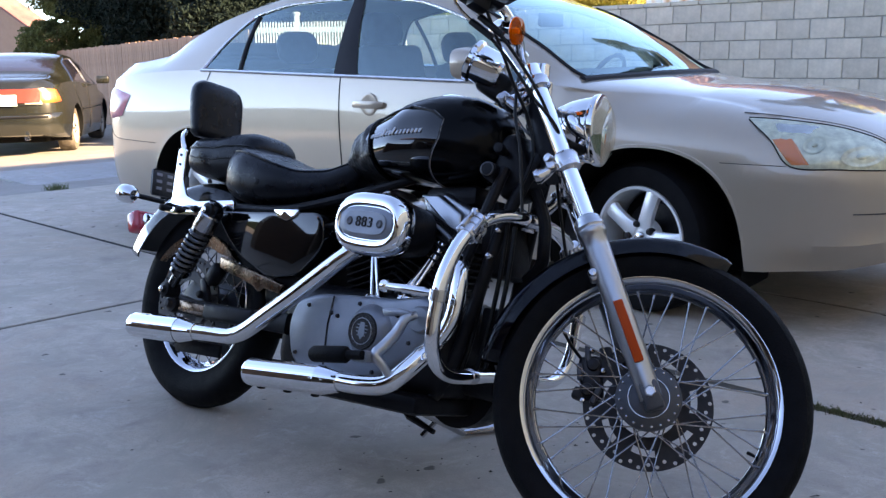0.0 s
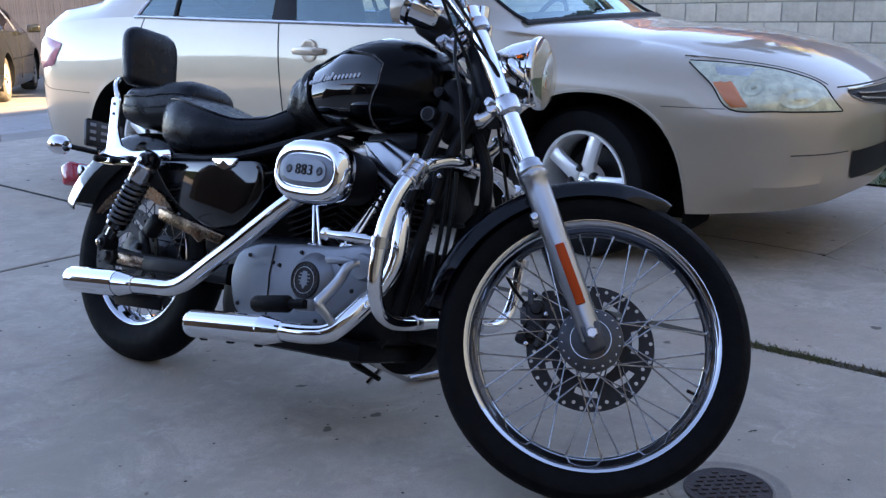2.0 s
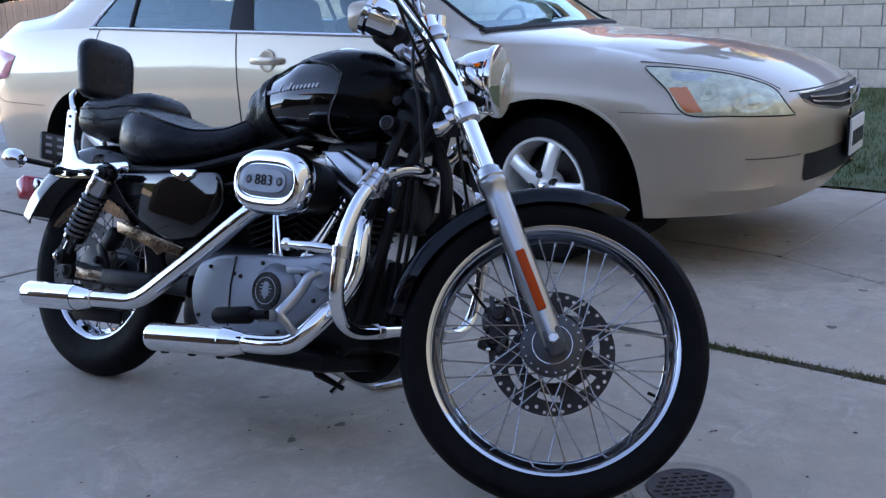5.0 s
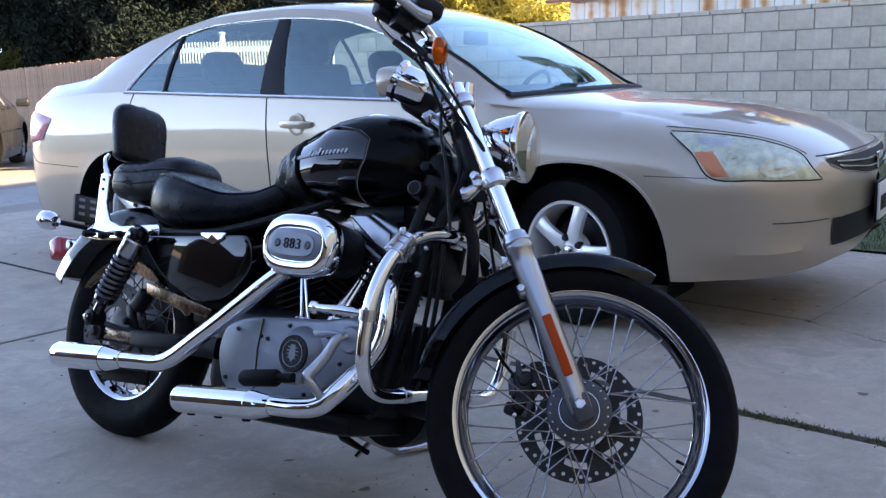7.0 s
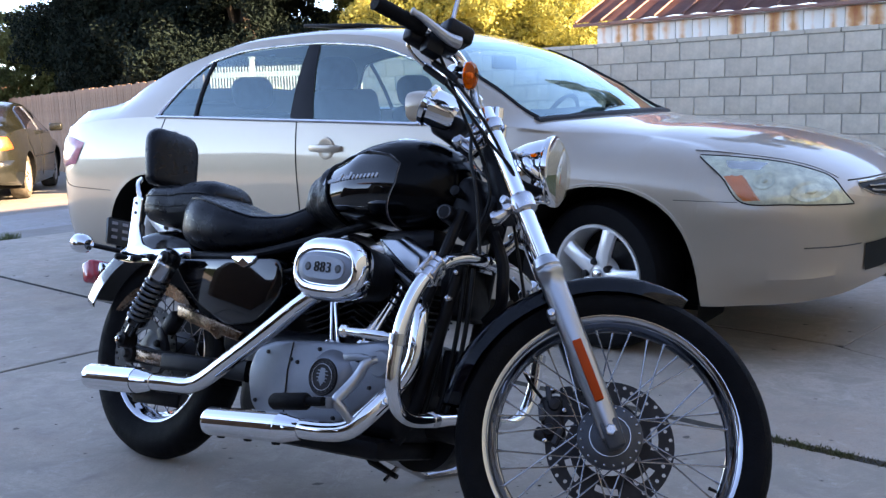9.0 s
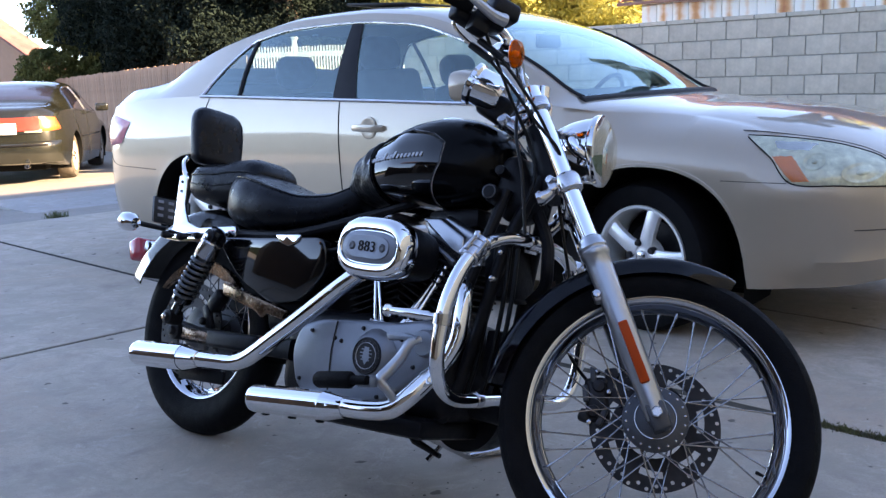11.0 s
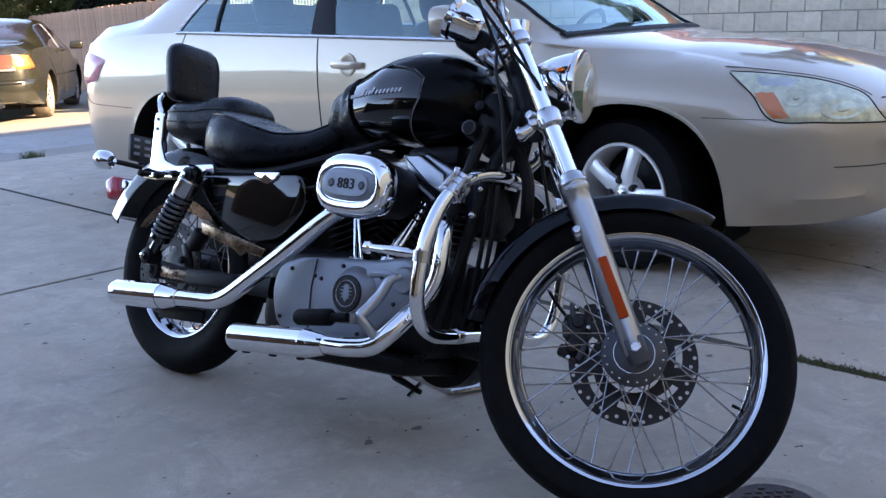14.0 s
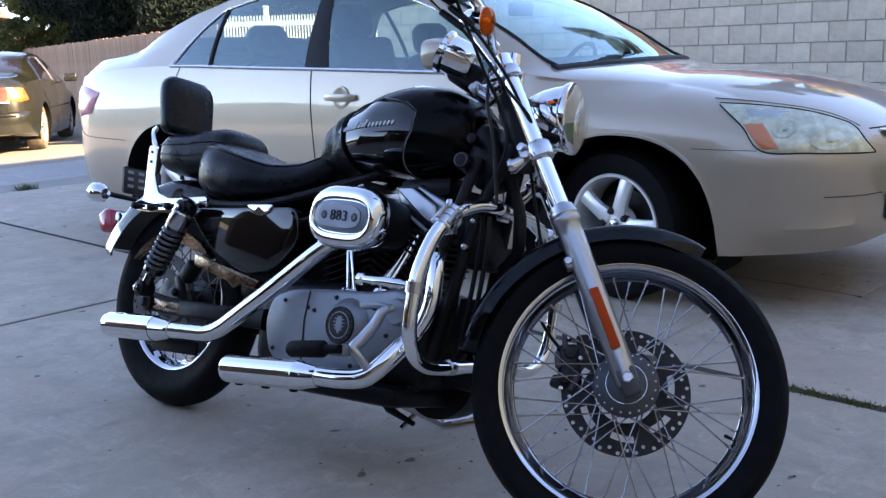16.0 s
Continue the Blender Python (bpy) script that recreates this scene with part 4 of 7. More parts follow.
CAR_M = pose(1.291, 4.637, 0, 0, 0, -36.857)
car = build_car(CAR_M, "champagne metallic four-door sedan parked in the driveway", "car_paint", "car_glass")
for x in (0.0, -2.738):
    for s in (-1, 1):
        alloy_wheel(car, (x, s * (0.83 if x > -1 else 0.80), 0.319), s, 0.319, steer=-11.0 if x > -1 else 0.0)
for s in (-1, 1):
    # window surround, belt strip, shut lines
    part("belt_strip", tube([belt_pt(-2.68 + 2.22 * k / 30, 0.0, s, 0.004) for k in range(31)], 0.010, 8), "chrome_worn", car, "bright belt strip")
    part("window_trim", tube([belt_pt(-2.667 + 2.175 * k / 60, glass_top(-2.667 + 2.175 * k / 60), s, 0.003) for k in range(61)], 0.008, 8), "chrome_worn", car, "bright window surround")
    bp_rows = [[belt_pt(x0 + (x1 - x0) * k / 4, f, s, .005 + .003 * math.sin(math.pi * k / 4)) for k in range(5)] for f, x0, x1 in [(.94 * j / 10, -1.645 - .035 * j / 10, -1.49 - .115 * j / 10) for j in range(11)]]
    part("door_pillar", loft(bp_rows, cap=False, closed=False), "car_black", car, "black centre pillar")
    part("quarter_bar", tube([belt_pt(-2.345 - 0.02 * k / 8, 0.9 * k / 8, s, 0.003) for k in range(9)], 0.012, 6), "car_black", car)
    car_line([(-1.60, .985), (-1.60, .80), (-1.585, .55), (-1.57, .28)], 0.0035, "car_black", car, s=s)
    car_line([(-2.60, 1.01), (-2.64, .90), (-2.58, .80), (-2.40, .64), (-2.33, .50), (-2.30, .28)], 0.003, "car_black", car, s=s)
    car_line([(-0.47, .945), (-0.45, .80), (-0.47, .55), (-0.50, .28)], 0.003, "car_black", car, s=s)
    car_line([(-0.60, .285), (-1.2, .275), (-2.3, .28)], 0.003, "car_black", car, s=s)
    car_line([(.364, .659), (.48, .657), (.605, .655)], 0.0018, "car_seam", car, s=s)
    car_line([(-3.10, .595), (-3.30, .60), (-3.55, .61), (-3.64, .66)], 0.0022, "car_seam", car, s=s)
    screen_edge = []
    for k in range(15):
        x = -1.0 + .66 * k / 14
        top_, zr_, wr_ = (interp(CAR_T, x, c) for c in (1, 2, 3))
        y_, f_ = wr_ * math.cos(math.pi / 8) ** .9, max(0.0, 1 - abs(x + .36) / .64)
        screen_edge.append((x + .13 * max(0.0, 1 - (y_ / .77) ** 2) * f_ * f_ * (3 - 2 * f_), s * y_, zr_ + (top_ - zr_) * math.sin(math.pi / 8) ** .8 + .003))
    part("screen_trim", tube(screen_edge, 0.009, 6), "car_black", car, "black windscreen edge seal")
    # door handles
    for hx, hz in ((-1.40, .850), (-2.52, .885)):
        y = side_y(hx, hz)
        cup = lathe([(0.0, 0.002), (0.030, 0.003), (0.046, 0.007), (0.052, 0.005), (0.052, -0.02)], 28, (0, 0, 0), (0, s, 0))
        part("handle_cup", cup, "car_paint", car, m=Matrix.Translation((hx, s * y, hz)) @ Matrix.Diagonal((1.0, 1, 1.05, 1)))
        part("door_handle", loft([[V(hx + dx, s * (y + o), hz) + q for q in (V(0, 0, -h), V(0, s * .012, -h), V(0, s * .017, 0), V(0, s * .012, h), V(0, 0, h))] for dx, o, h in
                                   ((-.10, 0.0, .010), (-.085, .012, .015), (-.03, .020, .018), (.04, .020, .018), (.085, .012, .015), (.10, 0.0, .010))]), "car_paint", car)
    # door mirror
    mm = loft([super_ring(0, w, 0, h, 0.6, 16) for w, h in ((0.03, 0.02), (0.085, 0.055), (0.105, 0.07), (0.10, 0.066))])
    for i, v in enumerate(mm.verts):
        ring = i // 16
        v.co.x = (0.10, 0.07, 0.0, -0.04)[ring]
    part("mirror", mm, "car_paint", car, m=Matrix.Translation((-0.722, s * 1.00, 1.042)))
    part("mirror_stalk", box((0.06, 0.12, 0.04), (-0.72, s * 0.92, 0.99), bevel=0.012), "car_black", car)
    # head and tail lamps
    lt = [(.431, .827), (.555, .819), (.714, .797), (.832, .763), (.904, .724), (.968, .6445)]
    lb = [(.434, .821), (.540, .747), (.622, .655), (.777, .648), (.883, .644), (.969, .640)]
    lamp = part("headlamp", skin_patch(lt, lb, 0.003, s), "lamp_reflector", car, "clear headlamp with amber corner")
    part("amber_lens", skin_patch([(.536, .760), (.575, .761), (.612, .760)], [(.622, .659), (.655, .657), (.692, .656)], 0.010, s, 8, 4), "lamp_amber", lamp)
    for cx, cz, rx, rz in ((.690, .735, .036, .030), (.845, .694, .062, .036)):
        part("inner_bowl", bowl_patch(cx, cz, rx, rz, s), "lamp_reflector", lamp)
    part("inner_ledge", skin_patch([(.52, .815), (.60, .806), (.68, .794)], [(.555, .772), (.61, .770), (.66, .768)], 0.007, s, 10, 3), "chrome_worn", lamp)
    part("cover", skin_patch(lt, lb, 0.016, s), "lamp_glass", lamp)
    seal = smooth_path([(x, 0, z) for x, z in lt], 6) + smooth_path([(x, 0, z) for x, z in lb[::-1]], 6)
    part("lamp_seal", tube([(p.x, s * (side_y(p.x, p.z) + 0.004), p.z) for p in seal], 0.0028, 6), "car_black", lamp)
    tail = part("tail_lamp", skin_patch([(-3.78, .905), (-3.60, .912), (-3.37, .872)], [(-3.80, .735), (-3.66, .722), (-3.46, .745)], 0.012, s), "tail_pink", car, "red and clear tail lamp")
    # seats seen through the glass
    for sx, nm in ((-1.60, "front_seat"), (-2.25, "rear_seat")):
        yy = s * 0.36
        low = 0.10 if s > 0 and sx > -2 else 0.0
        seat = box((0.14, 0.48, 0.56), (sx - 0.08, yy, 0.86 - low if sx > -2 else 0.74), (0, -12, 0), bevel=0.05, segs=3)
        box((0.5, 0.5, 0.16), (sx + 0.2, yy, 0.50), bevel=0.05, bm=seat)
        part(nm, seat, "interior", car)
        part("headrest", box((0.145, 0.27, 0.19), (sx - 0.17, yy, 1.22 - low if sx > -2 else 1.135), (0, -8, 0), bevel=0.07, segs=4), "interior", car)
    for xc, zc, r in ARCHES:
        arc = []
        for k in range(41):
            a = radians(4 + 172 * k / 40)
            e = 2 / arch_power(xc, xc + math.cos(a))
            arc.append((xc + (r + .010) * math.copysign(abs(math.cos(a)) ** e, math.cos(a)), zc + (r + .010) * math.sin(a) ** e))
        part("arch_lip", tube([(x, s * (side_y(x, z) - .004), z) for x, z in arc], 0.0055, 8), "car_paint", car)
# dashboard, wheel, roof lining, inner floor
part("dashboard", box((0.35, 1.45, 0.22), (-0.62, 0, 0.87), (0, 12, 0), bevel=0.06, segs=3), "interior_dark", car)
part("steering_wheel", lathe([(0.185, 0.014), (0.199, 0), (0.185, -0.014), (0.171, 0)], 36, (-0.80, 0.36, 0.90), (-0.9, 0, 0.45), closed=True), "interior_dark", car)
part("cabin_floor", box((2.6, 1.5, 0.25), (-1.6, 0, 0.36)), "interior_dark", car, smooth=0)
part("inner_mirror", box((0.03, 0.22, 0.07), (-0.92, 0, 1.25), bevel=0.012), "interior_dark", car)
part("parcel_shelf", box((0.5, 1.3, 0.04), (-2.75, 0, 0.98)), "interior", car)
part("sunroof", box((0.42, 0.70, 0.016), (-1.80, 0, 1.484), (0, 3, 0), bevel=0.006), "car_black", car, "tilted dark sunroof panel")
part("antenna", lathe([(0.018, 0), (0.012, 0.03), (0.004, 0.05), (0.0, 0.052)], 10, (-2.60, 0.0, 1.362), (0, 0, 1)), "plate_white", car)
for y0, y1 in ((0.62, 0.02), (-0.02, -0.62)):
    part("wiper", tube([(-0.33 + 0.13 * (1 - (y / .77) ** 2) - .022 - .035 * k / 8, y, .978 + .016 * k / 8 - .012 * (y / .7) ** 2) for k, y in [(k, y0 + (y1 - y0) * k / 8) for k in range(9)]], 0.009, 6), "car_black", car)
part("cowl_panel", tube([(-0.33 + 0.13 * (1 - (y / .77) ** 2), y, 0.966 - 0.012 * (y / .7) ** 2) for y in [(-0.74 + 1.48 * k / 20) for k in range(21)]], 0.030, 10), "car_black", car)


def nose_x(y, z):
    """Front of the car at half width y, height z (below the shoulder)."""
    lo, hi = 0.3, 1.065
    for _ in range(30):
        md = (lo + hi) / 2
        if side_y(md, z) > abs(y):
            lo = md
        else:
            hi = md
    return lo


def nose_strip(z0, z1, y0, y1, lift, n=16, k=4):
    bm = bmesh.new()
    rows = [[bm.verts.new((nose_x(y0 + (y1 - y0) * i / n, z0 + (z1 - z0) * j / k) + lift, y0 + (y1 - y0) * i / n, z0 + (z1 - z0) * j / k)) for j in range(k + 1)] for i in range(n + 1)]
    for a, b in zip(rows, rows[1:]):
        for j in range(k):
            bm.faces.new((a[j], b[j], b[j + 1], a[j + 1]))
    return bm


def hood_z(x, y):
    w, top = interp(CAR_T, x, 6), interp(CAR_T, x, 1)
    r = min(.999, abs(y) / max(w, .01))
    return .5 + (top - crown(x) * r * r - .5) * (1 - r ** 4.8) ** (1 / 4.8)


for s in (-1, 1):
    hl = smooth_path([(.40, s * .752, 0), (.50, s * .735, 0), (.60, s * .708, 0), (.715, s * .665, 0), (.832, s * .622, 0), (.905, s * .606, 0)], 6)
    part("bonnet_line", tube([(p.x, p.y, hood_z(p.x, p.y)) for p in hl], 0.0018, 6), "car_seam", car)
    part("bumper_groove", tube([(p.x, s * (side_y(p.x, p.z) + .0005), p.z) for p in smooth_path([(.835, 0, .485), (.924, 0, .485), (.992, 0, .486)], 5)], 0.0025, 6), "car_seam", car)
part("bonnet_edge", tube([(nose_x(-.58 + 1.16 * k / 24, .722) + .001, -.58 + 1.16 * k / 24, .722) for k in range(25)], 0.003, 6), "car_seam", car)
part("intake", nose_strip(.378, .483, -.568, .568, 0.004), "car_black", car)


def grille_low(y):
    return float(np.interp(abs(y), [0, .21, .486, .585], [.621, .626, .664, .708]))


def grille_line(f, lift, half=.545):
    out = []
    for k in range(33):
        y = -half + 2 * half * k / 32
        z = grille_low(y) + (.714 - grille_low(y)) * f
        out.append(V(nose_x(y, z) + lift, y, z))
    return out


part("grille", loft([grille_line(f, .004) for f in (0, .25, .5, .75, 1)], cap=False, closed=False), "car_black", car)
for f in (.30, .62):
    part("grille_bar", tube(grille_line(f, .009, .50), 0.005, 6), "chrome_worn", car)
part("grille_trim", tube(grille_line(.97, .006), 0.0055, 6), "chrome", car)
part("grille_rim", tube(grille_line(.0, .003), 0.0025, 6), "chrome_worn", car)
part("badge", box((0.016, 0.085, 0.07), (nose_x(0, .665) + .016, 0, .665), bevel=0.006), "chrome", car, "plain bright badge")
plate = part("number_plate", box((0.012, 0.305, 0.152), (nose_x(0, .50) + .03, 0, .50), bevel=0.003), "plate_white", car, "white number plate in a dark frame")
part("plate_frame", box((0.010, 0.325, 0.172), (nose_x(0, .50) + .022, 0, .50), bevel=0.003), "car_black", plate)
for k in range(7):
    part("plate_bar", box((0.004, 0.026, 0.062), (nose_x(0, .50) + .0365, -.114 + .038 * k, .492)), "plate_dark", plate, smooth=0)

# dark sedan on the street
dark = build_car(pose(-6.638, 16.258, -0.185, 0, 0.9, 102) @ Matrix.Diagonal((1, 1, .94, 1)), "dark green sedan with dusty wheels parked on the street", "dark_car", "dark_window")
for x in (0.0, -2.738):
    for s in (-1, 1):
        alloy_wheel(dark, (x, s * 0.86, 0.326), s, rim="dusty_rim", width=0.215, rubber="dusty_tyre")
for s in (-1, 1):
    dt = part("tail_lamp", skin_patch([(-3.83, .925), (-3.74, .93), (-3.62, .915)], [(-3.84, .75), (-3.76, .73), (-3.56, .755)], 0.012, s), "amber_lamp", dark, "amber outer tail lamp")
    part("mirror", box((0.09, 0.20, 0.13), (-0.62, s * 1.0, 1.03), bevel=0.03, segs=3), "dark_car", dark)
    car_line([(-1.60, .985), (-1.60, .80), (-1.57, .28)], 0.006, "car_black", dark, s=s)
    part("belt_strip", tube([belt_pt(-2.68 + 2.22 * k / 30, 0.0, s, 0.004) for k in range(31)], 0.012, 8), "chrome_worn", dark, "bright belt strip")
    part("window_trim", tube([belt_pt(-2.667 + 2.175 * k / 60, glass_top(-2.667 + 2.175 * k / 60), s, 0.003) for k in range(61)], 0.012, 8), "chrome_worn", dark)
    part("door_pillar", tube([belt_pt(-1.58 - .05 * k / 8, .92 * k / 8, s, .004) for k in range(9)], 0.014, 6), "chrome_worn", dark)
    part("side_moulding", tube([(x, s * (side_y(x, .60) + .004), .60) for x in (-2.25, -1.9, -1.3, -.8, -.46)], 0.012, 6), "car_black", dark)
    part("reverse_lamp", skin_patch([(-3.845, .80), (-3.82, .805), (-3.80, .805)], [(-3.85, .72), (-3.825, .718), (-3.80, .715)], 0.016, s, 4, 3), "lamp_reflector", dark, "pale reversing lamp")


def tail_x(y, z):
    lo, hi = -3.88, -3.0
    for _ in range(30):
        md = (lo + hi) / 2
        if side_y(md, z) > abs(y):
            hi = md
        else:
            lo = md
    return hi


bm = bmesh.new()
rows_ = [[bm.verts.new((tail_x(-.62 + 1.24 * i / 16, min(z, .80)) - .012, -.62 + 1.24 * i / 16, z)) for z in (.74, .80, .86, .925)] for i in range(17)]
for a, b in zip(rows_, rows_[1:]):
    for j in range(3):
        bm.faces.new((a[j], b[j], b[j + 1], a[j + 1]))
part("tail_lamp_bar", bm, "tail_red", dark, "wide red tail lamp bar")
dp = part("number_plate", box((0.01, 0.30, 0.15), (-3.905, -.20, .775), bevel=0.003), "plate_white", dark)
bumper_y = [-.84 + 1.68 * k / 24 for k in range(25)]
part("bumper", loft([[V(tail_x(y, .50) - .015 + dx, y, z) for dx, z in ((.06, .60), (.0, .595), (-.035, .57), (-.045, .51), (-.035, .40), (.0, .30), (.06, .28))] for y in bumper_y], closed=False, cap=False), "dark_car", dark, "dark moulded rear bumper")
part("bumper_strip", tube([(tail_x(y, .50) - .062, y, .545) for y in bumper_y[2:-2]], .012, 6), "car_black", dark)
part("boot_seam", tube([(tail_x(y, .70) - .006, y, .705) for y in bumper_y[3:-3]], .006, 6), "car_black", dark)
for s in (-1, 1):
    part("boot_line", tube([(-3.80, s * .50, .945), (-3.66, s * .60, 1.03), (-3.40, s * .62, 1.062), (-3.16, s * .63, 1.125)], .006, 6), "car_black", dark)
    car_line([(-2.60, 1.01), (-2.64, .90), (-2.58, .80), (-2.40, .64), (-2.33, .50), (-2.30, .28)], 0.006, "car_black", dark, s=s)
part("exhaust", lathe([(0.03, 0), (0.03, 0.12), (0.024, 0.12), (0.024, 0.0)], 14, (-3.86, -0.45, 0.26), (-1, 0, 0)), "chrome_worn", dark)


# ---------------- motorcycle ----------------
BIKE_M = pose(-0.814, 2.92, 0, -17.456, 0, -39.419)
bike = thing("motorcycle", BIKE_M, "black and chrome cruiser motorcycle leaning on its side stand", "motorcycle")
# the front end turns round the steering axis
STEER = radians(28.77)
AXIS = Vector((-math.sin(radians(30)), 0, math.cos(radians(30))))
PIVOT = Vector((1.647, 0, 0))
FM = Matrix.Translation(PIVOT) @ Matrix.Rotation(STEER, 4, AXIS) @ Matrix.Translation(-PIVOT)
R_AX = V(0, 0, .323)
F_AX = V(1.53, 0, .340)


def wire_wheel(name, c, tyre_r, tyre_w, rim_r, hub_r, hub_w, n_spokes, m, label):
    """Hub, tyre, chrome rim and crossed wire spokes, with the axle along y."""
    hub = part(name, lathe([(0.018, -hub_w - .012), (hub_r * .62, -hub_w - .008), (hub_r, -hub_w), (hub_r, -hub_w + .008), (hub_r * .55, -hub_w + .018), (hub_r * .55, hub_w - .018),
                            (hub_r, hub_w - .008), (hub_r, hub_w), (hub_r * .62, hub_w + .008), (.018, hub_w + .012)], 40, c, (0, 1, 0)), "cast_dark", bike, label, m=m)
    w = tyre_w / 2
    b = rim_r + .004
    hgt = tyre_r - b
    prof = [(b - .008, -w * .55), (b + hgt * .18, -w * .80), (b + hgt * .45, -w * .99), (b + hgt * .68, -w * .95), (b + hgt * .86, -w * .72), (b + hgt * .96, -w * .40), (tyre_r, 0)]
    prof = prof + [(r, -y) for r, y in prof[-2::-1]]
    part("tyre", lathe(prof, 96, c, (0, 1, 0), closed=True), "rubber", hub, "black road tyre", m=m)
    k = rim_r
    rw = w * .62
    rim_prof = [(k + .006, -rw + .002), (k + .004, -rw - .003), (k + .002, -rw - .0045), (k - .001, -rw - .004), (k - .008, -rw * .95), (k - .015, -rw * .70), (k - .021, -rw * .45), (k - .029, -rw * .2), (k - .031, 0)]
    rim_prof = rim_prof + [(r, -y) for r, y in rim_prof[-2::-1]] + [(k + .004, rw * .7), (k + .002, 0), (k + .004, -rw * .7)]
    part("rim", lathe(rim_prof, 96, c, (0, 1, 0), closed=True), "rim_chrome", hub, "chrome wire wheel rim", m=m)
    for i in range(n_spokes):
        side = 1 if i % 2 else -1
        a = 2 * math.pi * i / n_spokes
        lean = math.radians(52) * (1 if (i // 2) % 2 else -1)
        p0 = Vector(c) + V(hub_r * .90 * math.cos(a + lean), side * (hub_w - .004), hub_r * .90 * math.sin(a + lean))
        p1 = Vector(c) + V((rim_r - .026) * math.cos(a), side * .006, (rim_r - .026) * math.sin(a))
        q = p1.lerp(p0, .06)
        part("spoke", tube([p0, q, q, p1], [.0019, .0019, .0031, .0031], 6), "spoke", hub, m=m)
    return hub


fw = wire_wheel("front_wheel", F_AX, .349, .095, .281, .060, .038, 40, FM, "front wire wheel with chrome rim")
rw = wire_wheel("rear_wheel", R_AX, .323, .110, .210, .075, .055, 40, Matrix(), "rear wire wheel with chrome rim")
# the visible hub cover plate and rivets
hub_plate = lathe([(.0, -.066), (.050, -.064), (.070, -.056), (.072, -.050), (.065, -.046), (.02, -.046)], 48, F_AX, (0, 1, 0))
part("hub_cover", hub_plate, "cast_dark", fw, "grey riveted hub cover", m=FM)
part("hub_ring", lathe([(.0425, .0), (.0435, .0022), (.0450, .0022), (.0460, .0)], 40, F_AX + V(0, -.0640, 0), (0, -1, 0)), "chrome_worn", fw, m=FM)
for k in range(20):
    a = 2 * math.pi * k / 20
    part("rivet", lathe([(.0, .003), (.0025, .002), (.003, -.002)], 8, F_AX + V(.063 * math.cos(a), -.0600, .063 * math.sin(a)), (0, -1, 0)), "chrome_worn", fw, m=FM)


def brake_disc(c, r_in, r_out, y, th, m, parent):
    """A brake rotor with round holes in groups near its edge and curved slots further in."""
    bm = bmesh.new()

    def loop(pts):
        vs = [bm.verts.new((c[0] + a, y, c[2] + b)) for a, b in pts]
        for p, q in zip(vs, vs[1:] + vs[:1]):
            bm.edges.new((p, q))

    def circle(cx, cz, r, n):
        return [(cx + r * math.cos(2 * math.pi * k / n), cz + r * math.sin(2 * math.pi * k / n)) for k in range(n)]

    loop(circle(0, 0, r_out, 96))
    loop(circle(0, 0, r_in, 64))
    w = r_out - r_in
    for k in range(7):
        a0 = 2 * math.pi * k / 7
        for da, f in ((.0, .90), (.15, .78), (.30, .90), (.46, .80), (.60, .88), (.74, .76)):
            r = r_in + w * f
            loop(circle(r * math.cos(a0 + da), r * math.sin(a0 + da), .0045, 10))
        slot = []
        for f0, sg in ((.50, 1), (.30, -1)):
            for t in range(9):
                q = t if sg > 0 else 8 - t
                r = r_in + w * (f0 + .10 * q / 8)
                slot.append((r * math.cos(a0 + .10 + .50 * q / 8), r * math.sin(a0 + .10 + .50 * q / 8)))
        loop(slot)
    bmesh.ops.triangle_fill(bm, edges=list(bm.edges), use_beauty=True, use_dissolve=False)
    bmesh.ops.solidify(bm, geom=list(bm.faces), thickness=th)
    return part("brake_disc", bm, "disc", parent, "drilled steel brake disc", smooth=30, m=m)


brake_disc(F_AX, .070, .146, .058, .005, FM, fw)
brake_disc(R_AX, .070, .146, -.085, .005, Matrix(), rw)
cal_bm = box((.055, .055, .105), (1.392, .072, .372), (0, -16, 0), bevel=.014, segs=3)
box((.032, .045, .040), (1.412, .080, .435), (0, -20, 0), bevel=.008, bm=cal_bm)
box((.030, .030, .030), (1.372, .062, .330), (0, 10, 0), bevel=.008, bm=cal_bm)
part("valve", lathe([(.0, .008), (.004, .007), (.004, .0), (.003, -.012)], 10, F_AX + V(.232, -.006, -.055), V(-1, 0, .24)), "rubber", fw, m=FM)
for dz in (-.03, .03):
    lathe([(.0, .012), (.013, .010), (.016, 0), (.016, -.02)], 14, (1.390, .046, .372 + dz), (0, -1, 0), bm=cal_bm)
fcal = part("front_caliper", cal_bm, "disc", bike, "black front brake caliper", m=FM)
for dx, dz, ry in ((-.020, .052, -16), (.020, -.040, 14), (-.028, .006, -16)):
    part("caliper_rib", box((.014, .016, .040), (1.392 + dx, .046, .372 + dz), (0, ry, 0), bevel=.004), "cast_dark", fcal, m=FM)
for dx, dz in ((-.012, .062), (-.006, -.058), (.024, .020)):
    part("caliper_bolt", lathe([(.0, .009), (.005, .008), (.0065, 0), (.0065, -.02)], 10, (1.392 + dx, .040, .372 + dz), (0, -1, 0)), "chrome_worn", fcal, m=FM)

